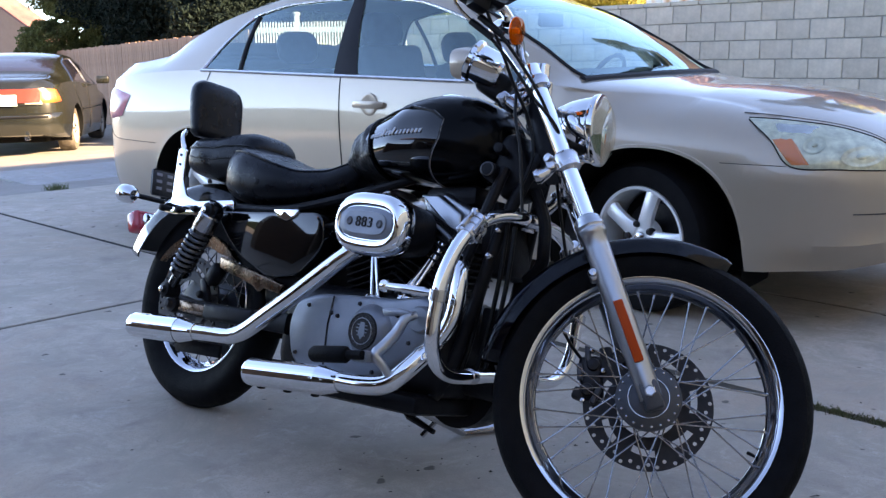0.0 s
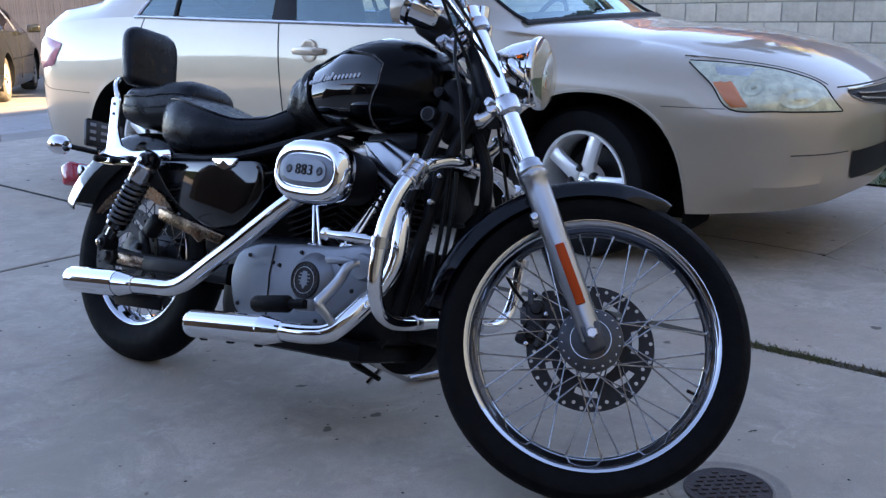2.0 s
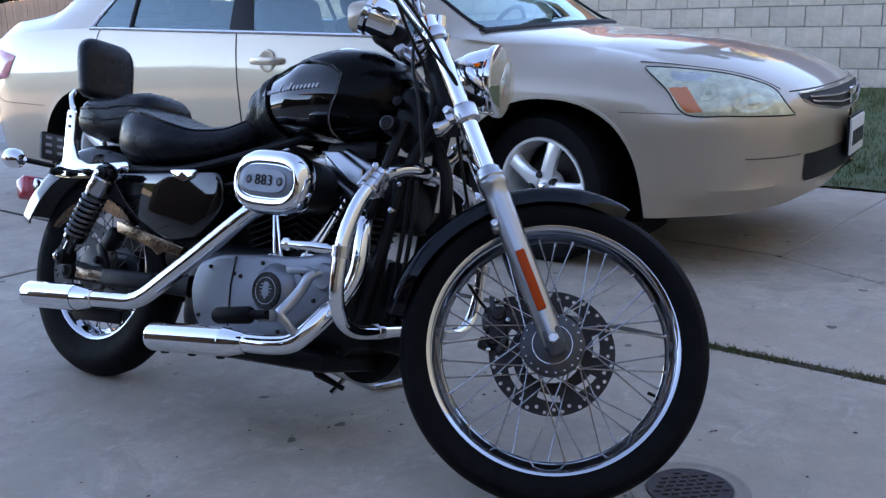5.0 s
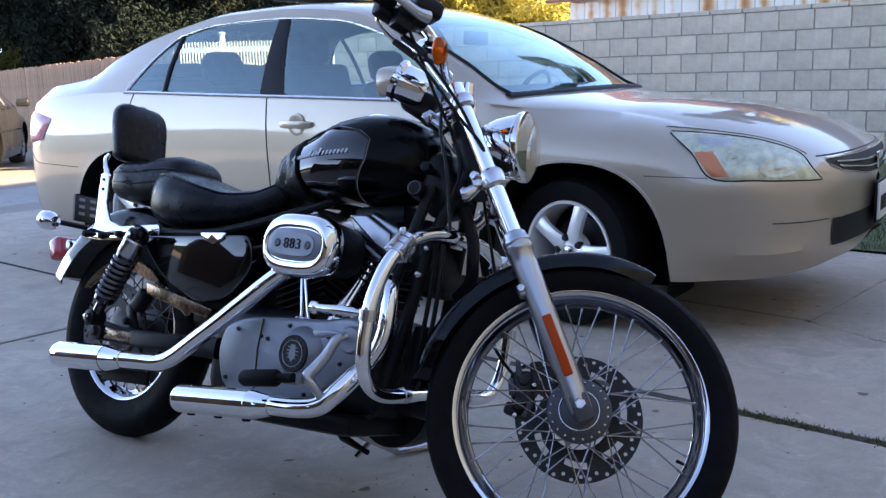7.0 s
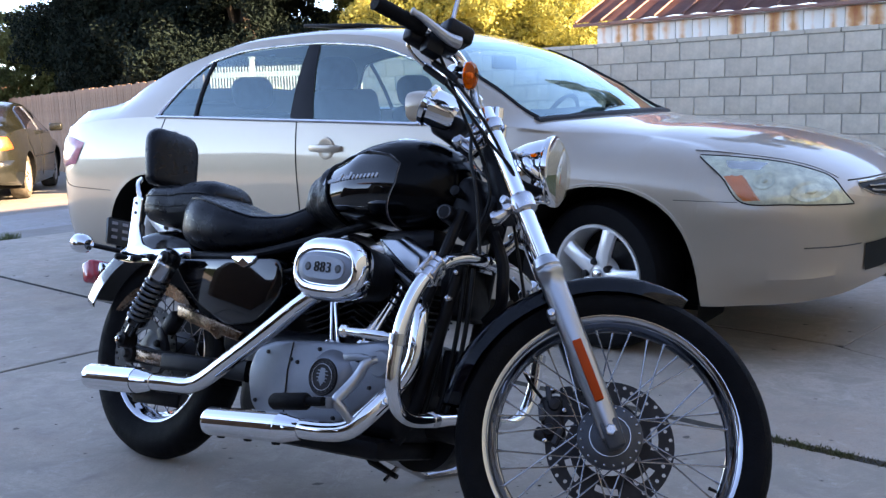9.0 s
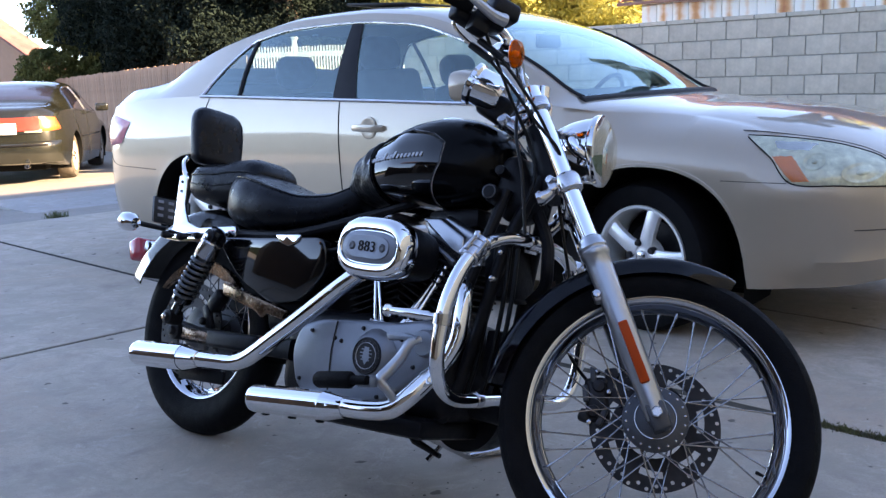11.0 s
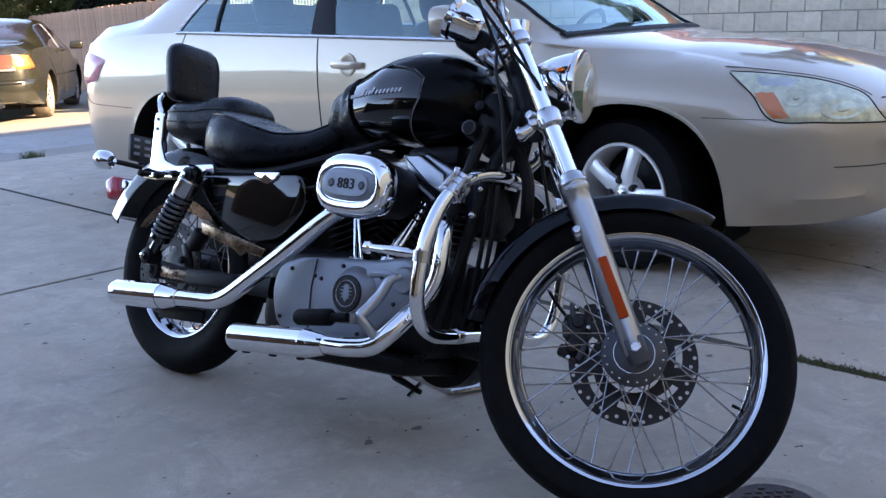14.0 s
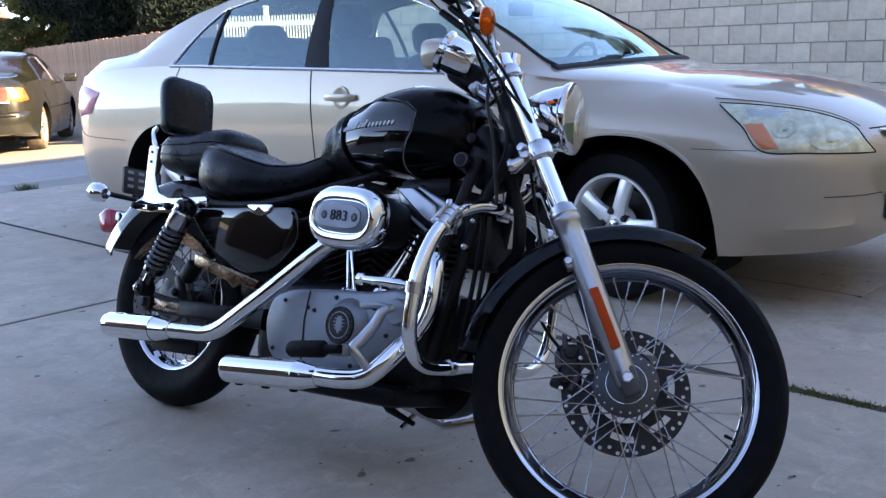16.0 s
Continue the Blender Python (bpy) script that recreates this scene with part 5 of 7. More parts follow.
# fork: lower legs, chrome tubes, clamps
FK = V(1.531 - 1.325, 0, .341 - .670).normalized()          # down along the fork
for s in (-1, 1):
    y = s * .108
    ax = V(1.531, y, .341)
    top = V(1.085, y, 1.045)
    mid = V(1.325, y, .670)
    d = (mid - ax)
    L = d.length
    u = d.normalized()
    prof = [(0.0, -.012), (.015, -.012), (.024, -.010), (.025, .0), (.025, .05), (.027, .10), (.029, L - .045), (.029, L - .02), (.0315, L - .016), (.0335, L - .010), (.0335, L - .002), (.0318, L + .0), (.0318, L + .006), (.033, L + .008), (.0325, L + .014), (.0285, L + .020), (.0275, L + .030), (.0205, L + .036)]
    leg = part("fork_slider", lathe(prof, 28, ax, u), "steel", bike, "polished aluminium fork lower", m=FM)
    part("axle_clamp", box((.040, .046, .062), ax + V(.004, 0, -.004), (0, -32, 0), bevel=.007, segs=2), "cast_dark", leg, m=FM)
    part("axle_nut", lathe([(0.0, .012), (.010, .012), (.013, .009), (.013, 0), (.013, -.01)], 6, ax + V(0, s * .026, 0), (0, s, 0)), "chrome_worn", leg, m=FM)
    part("fork_tube", tube([mid + u * .02, top], .0205, 24), "chrome", bike, "chrome fork tube", m=FM)
    # amber side reflector
    rc = ax + u * .137 + V(0, s * .030, 0)
    part("side_reflector", box((.021, .009, .142), rc, (0, -32.0, 0), bevel=.003), "reflector", leg, "amber side reflector", m=FM)
    lug = ax + u * .27
    part("fender_lug", box((.03, .03, .03), lug + V(-.028, 0, .0), (0, -32, 0), bevel=.006), "steel", leg, m=FM)
    part("lug_bolt", lathe([(0.0, .008), (.008, .007), (.010, 0), (.010, -.02)], 12, lug + V(-.034, s * .016, .0), (0, s, 0)), "chrome_worn", leg, m=FM)
u = V(1.085 - 1.325, 0, 1.045 - .670).normalized()


def clamp_at(pos, name, h, mat_name):
    bm = bmesh.new()
    for s in (-1, 1):
        lathe([(.0206, -h), (.027, -h), (.031, -h * .78), (.0318, -h * .3), (.0318, h * .55), (.030, h * .8), (.026, h), (.0206, h)], 28, pos + V(0, s * .108, 0), u, bm=bm)
        box((.022, .018, h * 1.3), pos + V(-.034, s * .112, -.014), (0, -32, 0), bevel=.005, bm=bm, segs=2)
    box((.050, .17, h * 1.5), pos + V(.0, 0, 0), (0, -32, 0), bevel=.012, bm=bm, segs=3)
    return part(name, bm, mat_name, bike, m=FM)


low_cl = clamp_at(V(1.230, 0, .820), "lower_triple_clamp", .022, "chrome_worn")
top_cl = clamp_at(V(1.112, 0, 1.003), "upper_triple_clamp", .016, "chrome_worn")
for s in (-1, 1):
    part("pinch_bolt", lathe([(0.0, .010), (.010, .009), (.011, 0), (.011, -.03)], 12, V(1.19, s * .118, .818), (-.6, s * .8, 0)), "chrome_worn", low_cl, m=FM)
    part("fork_stop", tube(smooth_path([(1.205, s * .10, .815), (1.194, s * .106, .792), (1.180, s * .108, .776), (1.165, s * .108, .766)], 4), [.012, .012, .012, .012, .013, .014, .015, .016, .018, .019, .018, .016, .010], 14), "chrome_worn", low_cl, m=FM)

# headlamp
HC, HD = V(1.250, -.004, .958), V(.97, -.24, .08).normalized()
shell = part("headlamp", lathe([(0.0, -.112), (.022, -.109), (.044, -.097), (.061, -.074), (.073, -.042), (.080, -.008), (.082, .010), (.087, .014), (.089, .022), (.088, .029), (.082, .032)], 48, HC, HD), "chrome", bike, "chrome bullet headlamp", m=FM)
part("lens", lathe([(.082, .028), (.073, .040), (.052, .050), (.024, .056), (0.0, .057)], 48, HC, HD), "bike_lens", shell, "clear domed lens", m=FM)
part("reflector_bowl", lathe([(.080, .028), (.066, .005), (.043, -.012), (.015, -.018), (0.0, -.018)], 40, HC, HD), "lamp_warm", shell, m=FM)
part("bulb", lathe([(0.0, .03), (.010, .028), (.012, .0), (.012, -.018)], 12, HC, HD), "amber", shell, m=FM)

# handlebar, grip, switch box, lever, mirror stem
bar_r = smooth_path([(1.085, .0, 1.070), (1.055, -.09, 1.072), (1.045, -.15, 1.095), (1.015, -.215, 1.118), (.985, -.27, 1.122), (.940, -.312, 1.124), (.850, -.415, 1.112)], 6)
bar = part("handlebar", tube(bar_r, .0128, 14), "chrome", bike, "chrome pulled-back handlebar", m=FM)
bar_l = [V(p.x, -p.y, p.z) for p in bar_r]
part("bar_end", tube(bar_l, .0128, 14), "chrome", bar, m=FM)
for s in (-1, 1):
    g0, g1 = V(.940, s * .31, 1.127), V(.848, s * .418, 1.112)
    grip = [g0.lerp(g1, k / 14) for k in range(15)]
    part("grip", tube(grip, [.0165 if k % 2 else .0180 for k in range(15)], 16), "rubber", bar, "black rubber grip", m=FM)
    sw = box((.085, .052, .05), (.975, s * .268, 1.128), (0, 0, s * -42), bevel=.012, segs=3)
    box((.05, .04, .05), (.965, s * .285, 1.10), (0, 0, s * -42), bevel=.01, bm=sw)
    part("switch_box", sw, "black_matt", bar, "black switch housing", m=FM)
    lever = smooth_path([(1.020, s * .275, 1.125), (1.000, s * .300, 1.118), (.972, s * .330, 1.122), (.940, s * .350, 1.134), (.915, s * .362, 1.138)], 6)
    part("lever", tube(lever, [.0155 - .0004 * k for k in range(len(lever) - 4)] + [.0075, .0095, .0105, .006], 10), "cast_bright", bar, "dull cast lever", m=FM)
    if s < 0:
        part("throttle_housing", box((.070, .042, .040), (.928, -.288, 1.114), (0, 0, 48), bevel=.010, segs=3), "black_matt", bar, m=FM)
        for dx, dz in ((0, 0), (.022, .012)):
            part("cable_elbow", tube(smooth_path([(.900 + dx, -.275, 1.112 + dz * .3), (.904 + dx, -.270, 1.098 + dz * .5), (.918 + dx, -.258, 1.084 + dz), (.952 + dx * .9, -.240, 1.066 + dz * 1.2)], 5), .0045, 10), "chrome", bar, "chrome cable elbow", m=FM)
    part("riser", tube([(1.112, s * .045, 1.005), (1.10, s * .045, 1.085)], .020, 14), "chrome", bar, m=FM)
    if s > 0:
        continue
    part("mirror_stem", tube(smooth_path([(.992, s * .25, 1.145), (.985, s * .252, 1.20), (.978, s * .262, 1.30), (.93, s * .30, 1.38)], 6), .006, 8), "chrome_worn", bar, m=FM)
    mh = lathe([(0.0, .02), (.035, .016), (.055, .006), (.058, -.004), (0.0, -.004)], 28, (0, 0, 0), (1, 0, 0))
    part("mirror", mh, "chrome", bar, m=FM @ Matrix.Translation((.93, s * .32, 1.43)) @ Matrix.Diagonal((1, 1.35, .9, 1)))
part("master_cylinder", box((.075, .055, .045), (1.0, -.245, 1.165), (0, 0, 42), bevel=.010, segs=3), "black_matt", bar, "black brake fluid reservoir", m=FM)
# turn signals
for s in (-1, 1):
    sg = part("turn_signal", lathe([(0.0, -.055), (.014, -.052), (.026, -.035), (.033, -.005), (.034, .008), (.031, .012)], 28, (1.035, s * .195, 1.086), (.97, s * .22, 0)), "chrome", bike, "chrome bullet turn signal with amber lens", m=FM)
    part("amber_lens", lathe([(.033, .006), (.034, .014), (.030, .022), (.018, .028), (.0, .030)], 28, (1.035, s * .195, 1.086), (.97, s * .22, 0)), "amber_glass", sg, m=FM)
    part("bowl", lathe([(.031, .010), (.022, -.004), (.010, -.012), (0.0, -.012)], 24, (1.035, s * .195, 1.086), (.97, s * .22, 0)), "chrome_worn", sg, m=FM)
    part("bulb", lathe([(0.0, .022), (.007, .020), (.010, .010), (.008, -.010)], 16, (1.035, s * .195, 1.086), (.97, s * .22, 0)), "bulb", sg, m=FM)
    part("signal_stem", tube([(1.012, s * .195, 1.088), (1.03, s * .12, 1.10), (1.06, s * .08, 1.085)], .009, 10), "chrome", sg, m=FM)
# speedometer cup
SD = V(-.94, -.10, .27).normalized()
sp = part("speedometer", lathe([(0.0, -.075), (.042, -.072), (.048, -.06), (.050, .0), (.056, .006), (.056, .018), (.049, .022)], 40, V(.934, -.03, 1.072), SD), "chrome", bike, "chrome speedometer cup", m=FM)
part("dial", lathe([(.049, .016), (0.0, .016)], 32, V(.934, -.03, 1.072), SD), "black_matt", sp, m=FM)
part("bracket", box((.085, .045, .07), (.985, -.01, 1.032), (0, 25, 0), bevel=.014, segs=3), "black_matt", sp, m=FM)
yoke = box((.070, .034, .028), (1.052, -.06, .964), (0, 28, 0), bevel=.008, segs=3)
lathe([(0.0, .012), (.010, .011), (.013, .006), (.013, -.02)], 16, (1.030, -.075, .966), (-.2, -1, .3), bm=yoke)
box((.020, .020, .050), (1.075, -.055, .990), (0, 30, 0), bevel=.005, bm=yoke)
part("cable_yoke", yoke, "chrome_worn", sp, "bright cable yoke", m=FM)

# cables
CB = [[(.995, -.24, 1.043), (1.06, -.21, .995), (1.13, -.17, .935), (1.195, -.13, .885), (1.20, -.05, .84)],
      [(.975, -.27, 1.10), (1.02, -.20, 1.04), (1.06, -.13, .985), (1.11, -.075, .92), (1.14, -.06, .84), (1.13, -.05, .76)],
      [(1.015, -.24, 1.055), (1.08, -.20, 1.005), (1.15, -.15, .935), (1.19, -.09, .87), (1.17, -.05, .80)],
      [(1.19, .03, .84), (1.25, .09, .68), (1.292, .10, .572), (1.283, .10, .534), (1.292, .10, .486), (1.325, .10, .445), (1.372, .09, .405)],
      [(1.05, -.06, 1.05), (1.08, -.115, .92), (1.12, -.12, .82), (1.16, -.10, .68)],
      [(.98, .26, 1.10), (1.05, .15, 1.0), (1.14, .06, .90), (1.12, .05, .78)]]
for c in CB:
    part("cable", tube(smooth_path(c, 6), .0042, 8), "cable", bike, "black control cable", m=FM)
for p0, p1 in (((.947, -.24, 1.069), (1.007, -.24, 1.036)), ((.964, -.24, 1.085), (1.029, -.24, 1.047))):
    part("cable_sleeve", tube([p0, p1], .0085, 10), "cable", bike, m=FM)


def fender(c, r, a0, a1, half_w, depth, th, n=44, k=14, e0=.9, flare=0.0):
    """A curved mudguard round the axle c from angle a0 to a1 (degrees)."""
    bm = bmesh.new()
    rows = []
    for i in range(n + 1):
        a = radians(a0 + (a1 - a0) * i / n)
        e = min(1.0, math.sqrt(6 * min(i, n - i) / n) * (1 - e0) + e0)
        row = []
        for j in range(k + 1):
            v = -1 + 2 * j / k
            drop = depth * abs(v) ** 3.2
            rr = r - drop
            rr += flare * (i / n) ** 2
            row.append(bm.verts.new((c[0] + rr * math.cos(a), half_w * e * math.copysign(abs(math.sin(v * math.pi / 2)) ** .9, v), c[2] + rr * math.sin(a))))
        rows.append(row)
    for a, b in zip(rows, rows[1:]):
        for j in range(k):
            bm.faces.new((a[j], a[j + 1], b[j + 1], b[j]))
    bmesh.ops.solidify(bm, geom=list(bm.faces), thickness=th)
    return bm


part("front_fender", fender(F_AX, .376, 72.5, 180, .062, .045, .003, e0=.30, flare=.014), "navy_paint", bike, "dark glossy front mudguard", m=FM)
part("rear_fender", fender(R_AX, .385, 52, 160, .105, .075, .003), "black_paint", bike, "black glossy rear mudguard")
part("fender_trim", fender(R_AX, .388, 140, 161, .106, .078, .003), "chrome", bike, "chrome fender tip")

# fuel tank with its fitted leather bra
TANK = [(.545, .045, .770, .860), (.58, .080, .768, .892), (.64, .114, .765, .924), (.72, .143, .763, .957), (.80, .158, .765, .990), (.88, .156, .768, 1.004), (.95, .142, .775, 1.000), (1.01, .112, .79, .978), (1.05, .080, .81, .945), (1.07, .055, .83, .915)]


def tank_ring(x, grow=0.0):
    w, lo, hi = (interp(TANK, x, k) for k in (1, 2, 3))
    zc = lo + (hi - lo) * .42
    pts = []
    for k in range(36):
        a = 2 * math.pi * k / 36
        c, s = math.cos(a), math.sin(a)
        h = (hi - zc + grow) if s > 0 else (zc - lo + grow)
        pts.append(V(x, math.copysign(abs(c) ** .82, c) * (w + grow), zc + math.copysign(abs(s) ** .92, s) * h))
    return pts


tank = part("fuel_tank", loft([tank_ring(.545 + .525 * k / 30) for k in range(31)]), "black_paint", bike, "glossy black fuel tank", smooth=50)


def tank_skin(x, z, grow=0.0):
    """Half width of the tank at x, z."""
    w, lo, hi = (interp(TANK, x, k) for k in (1, 2, 3))
    zc = lo + (hi - lo) * .42
    h = (hi - zc) if z > zc else (zc - lo)
    sn = min(1.0, abs(z - zc) / h) ** (1 / .92)
    return (w + grow) * (1 - sn * sn) ** .41


def sheared(x, edge, grow, kind):
    """A tank ring whose places slide along the tank: edge 1 at the cover's hem, 0 far from it."""
    ring = tank_ring(x, grow)
    out = []
    for k, p in enumerate(ring):
        zz = (p.z - .77) / .23
        if kind == "front":
            sn = math.sin(2 * math.pi * k / 36)
            dx = .138 - .36 * soft((sn - .34) / .78) - .05 * max(0.0, -sn)
        else:
            dx = .085 * (1 - zz) - .02
        q = tank_ring(min(1.069, max(.545, x + dx * edge)), grow)[k]
        out.append(q)
    return out


fr = [sheared(.80 + .268 * k / 20, max(0.0, 1 - k / 18), .004, "front") for k in range(21)]
part("tank_bra_front", loft(fr), "tank_vinyl", tank, "black vinyl tank cover", smooth=50)
rr_ = [sheared(.535 + .125 * k / 16, k / 16, .006, "rear") for k in range(17)]
for i_, ring in enumerate(rr_[:-1]):
    for k, p in enumerate(ring):
        wv = .0042 * math.sin(k * 1.15 + i_ * .75) + .003 * math.sin(i_ * 1.6 + k * .4)
        p.y *= 1 + wv / .12
        p.z += wv * .4
part("tank_bra_rear", loft(rr_), "bra", tank, "creased black leather tank cover", smooth=60)
part("piping", tube(fr[0], .0028, 6, closed=True), "vinyl", tank)
part("stitch_line", tube(sheared(.807, .96, .0052, "front"), .0012, 5, closed=True), "plate_mark", tank)
part("piping", tube(rr_[-1], .0028, 6, closed=True), "vinyl", tank)
part("tank_cap", lathe([(0.0, .009), (.026, .008), (.036, .004), (.038, -.01)], 28, (.878, -.035, .999), (.05, -.12, 1)), "chrome", tank, "chrome filler cap")
# maker's script as plain silver strokes
for k in range(17):
    x = .679 + .0125 * k
    z = .863 + .0014 * k
    tall = .021 if k in (0, 6, 9) else .0125
    part("script_bar", box((.0070, .003, tall), (x, -tank_skin(x, z) - .0008, z + (tall - .011) / 2), (-16, 14, -14 + 16 * k / 16), bevel=.0008, segs=1), "silver_mark", tank)


def cushion(rings, n=36, top=.6):
    """Padded seat: rings of (x, half width, bottom, top, dish, offset)."""
    out = []
    for x, w, lo, hi, dish in rings:
        zc, h = (lo + hi) / 2, (hi - lo) / 2
        ring = []
        for k in range(n):
            a = 2 * math.pi * k / n
            c, s = math.cos(a), math.sin(a)
            y = math.copysign(abs(c) ** .62, c) * w
            z = zc + (abs(s) ** top * h if s > 0 else -abs(s) ** .60 * h)
            if s > 0:
                z -= dish * max(0.0, 1 - (y / (.86 * w)) ** 4)
            ring.append(V(x, y, z))
        out.append(ring)
    return loft(out)


SEAT = [(.062, .03, .72, .790, 0), (.070, .070, .695, .812, 0), (.092, .100, .676, .828, 0), (.130, .136, .660, .836, .003), (.175, .159, .651, .838, .010), (.226, .168, .646, .832, .018), (.29, .167, .646, .815, .021), (.347, .158, .650, .799, .018),
        (.42, .135, .660, .784, .008), (.50, .110, .682, .790, 0), (.56, .090, .71, .814, 0), (.61, .07, .755, .838, 0)]
fine = [(x, *[interp(SEAT, x, k) for k in (1, 2, 3, 4)]) for x in [.062 + .548 * k / 44 for k in range(45)]]
seat = part("rider_seat", cushion(fine, 36, 1.0), "vinyl", bike, "padded black vinyl rider seat", smooth=60)
part("seam", tube([V(x, -w * .862, (lo + hi) / 2 + (hi - lo) / 2 * .615) for x, w, lo, hi, d in fine[3:-2]], .0034, 6), "vinyl", seat)
PILL = [(-.140, .045, .755, .80, 0), (-.132, .085, .738, .832, 0), (-.10, .108, .724, .850, .0), (-.04, .114, .716, .856, .004), (.02, .112, .712, .862, .006), (.07, .108, .714, .874, .004), (.12, .103, .725, .875, 0), (.155, .098, .738, .868, 0), (.180, .082, .755, .852, 0), (.192, .05, .785, .830, 0)]
finp = [(x, *[interp(PILL, x, k) for k in (1, 2, 3, 4)]) for x in [-.140 + .332 * k / 30 for k in range(31)]]
pill = part("pillion_seat", cushion(finp, 36, .75), "vinyl", bike, "padded black vinyl pillion seat", smooth=60)
for f_ in (.42, .66):
    part("seam", tube([V(x, -w * 1.0, lo + (hi - lo) * f_) for x, w, lo, hi, d in finp[1:-1]], .0028, 6), "vinyl", pill)
# backrest pad and sissy bar
BR = []
for k in range(15):
    t = k / 14
    z = .850 + .186 * t
    e = 1.0 if t < .7 else math.sqrt(max(0.02, 1 - ((t - .7) / .305) ** 2.4))
    w = (.090 + .008 * math.sin(t * 2.6)) * (.62 + .38 * e) * (0.86 if k == 0 else 1)
    th = .036 * (.55 + .45 * e) * (0.8 if k == 0 else 1)
    x = -.135 - .040 * t
    BR.append([V(x + math.copysign(abs(math.cos(a)) ** .6, math.cos(a)) * th, math.copysign(abs(math.sin(a)) ** .6, math.sin(a)) * w, z) for a in [2 * math.pi * j / 28 for j in range(28)]])
br = part("backrest", loft(BR), "vinyl", bike, "padded black vinyl backrest", smooth=60)
part("seam", tube([r[3] * .5 + r[4] * .5 for r in BR[1:-1]], .0026, 6), "vinyl", br)
for s in (-1, 1):
    y = s * .150
    pl = side_plate(rounded([(-.098, .792), (-.062, .795), (-.046, .690), (-.018, .648), (.04, .634), (.215, .652), (.222, .618), (.05, .592), (-.05, .585), (-.13, .588), (-.14, .604), (-.085, .625)], .012, 4), y, y + s * .008, .002)
    sb = part("sissy_bar", pl, "chrome", bike, "chrome sissy bar side plate")
    for bx, bz in ((-.080, .772), (-.076, .742)):
        part("bolt_hole", lathe([(0.0, .002), (.0045, .002), (.0045, -.004)], 10, (bx, y + s * .0085, bz), (0, s, 0)), "black_matt", sb)
    for bx, bz in ((-.115, .600), (.045, .610), (-.035, .600)):
        part("strut_bolt", lathe([(0.0, .016), (.009, .014), (.011, .004), (.012, 0)], 14, (bx, y + s * .008, bz), (0, s, 0)), "black_matt", sb)
    part("upright", tube(smooth_path([(-.078, y * .97, .78), (-.115, y * .92, .83), (-.175, y * .6, .86)], 5), .008, 8), "chrome", sb)
    # rear signal on its stem
    rs = part("rear_signal", lathe([(0.0, -.05), (.016, -.046), (.027, -.028), (.030, -.002), (.028, .012), (.018, .020), (0, .022)], 28, (-.175, s * .262, .622), (-.9, 0, .05)), "chrome", bike, "chrome bullet rear signal")
    part("signal_stem", tube([(-.16, s * .24, .622), (-.125, s * .155, .618)], .008, 8), "black_matt", rs)
    # shock absorber
    t0, b0 = V(.175, s * .195, .609), V(.044, s * .195, .357)
    dd = (b0 - t0).normalized()
    sh = part("shock_absorber", lathe([(.0, -.03), (.022, -.025), (.024, .0), (.030, .012), (.032, .045), (.030, .075), (.018, .078), (.018, .205), (.030, .208), (.030, .222), (.016, .235), (.015, .29)], 24, t0, dd), "black_paint", bike, "black coil-over shock with bright cover")
    coil = [t0 + dd * (.068 + .145 * k / 150) + (dd.orthogonal().normalized() * math.cos(k * 2 * math.pi * 8.5 / 150) + dd.cross(dd.orthogonal().normalized()) * math.sin(k * 2 * math.pi * 8.5 / 150)) * .029 for k in range(151)]
    part("coil_spring", tube(coil, .0062, 8), "coil", sh, "black coil spring")
    part("top_cover", lathe([(.0295, .010), (.0325, .014), (.0330, .060), (.0300, .066)], 24, t0, dd), "chrome_worn", sh, "bright upper cover")
    for p in (t0, b0):
        part("eye_bolt", lathe([(0.0, .014), (.010, .013), (.013, .006), (.022, .004), (.024, -.02), (.024, -.04)], 20, p + V(0, s * .018, 0), (0, s, 0)), "black_matt", sh)
        part("bolt_cap", lathe([(0.0, .004), (.008, .003), (.009, 0)], 14, p + V(0, s * .032, 0), (0, s, 0)), "chrome", sh)
    # swingarm
    part("swingarm", loft([super_ring(x, .018, z, h, .6, 14) for x, z, h in ((-.03, .318, .020), (.0, .318, .030), (.10, .316, .024), (.30, .322, .026), (.52, .335, .030))]), "black_matt", bike, "black tubular swingarm", m=Matrix.Translation((0, s * .135, 0)))
part("rear_axle_nut", lathe([(0.0, .03), (.012, .029), (.016, .016), (.026, .014), (.028, -.01)], 20, (.018, -.152, .316), (0, -1, 0)), "disc", bike)
# cover and guards below carry a painted brown reflection
part("axle_cover", box((.125, .012, .034), (.118, -.158, .316), (0, 1, 0), bevel=.005), "guard_chrome", bike, "slim chrome axle cover, brown reflection put in its colour")
part("swingarm_cover", box((.22, .020, .050), (.285, -.158, .322), (0, -3, 0), bevel=.012, segs=3), "black_matt", bike, "black swingarm end cover")
part("belt_guard", side_plate(rounded([(0.158, 0.484), (0.455, 0.435), (0.439, 0.408), (0.371, 0.416), (0.353, 0.401), (0.322, 0.418), (0.167, 0.448)], .006, 3), -.110, -.125, .004), "guard_chrome", bike, "chrome belt guard strip with its brown reflection painted in")
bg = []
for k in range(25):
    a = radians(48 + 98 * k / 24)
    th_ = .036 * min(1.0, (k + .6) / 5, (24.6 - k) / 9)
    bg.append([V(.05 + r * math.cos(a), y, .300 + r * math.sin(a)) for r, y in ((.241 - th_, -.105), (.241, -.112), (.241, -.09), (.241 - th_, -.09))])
part("caliper_guard", loft(bg), "guard_chrome", bike, "curved chrome guard over the rear brake, brown reflection painted in")
cal = box((.045, .040, .070), (.120, -.098, .425), (0, 35, 0), bevel=.012, segs=3)
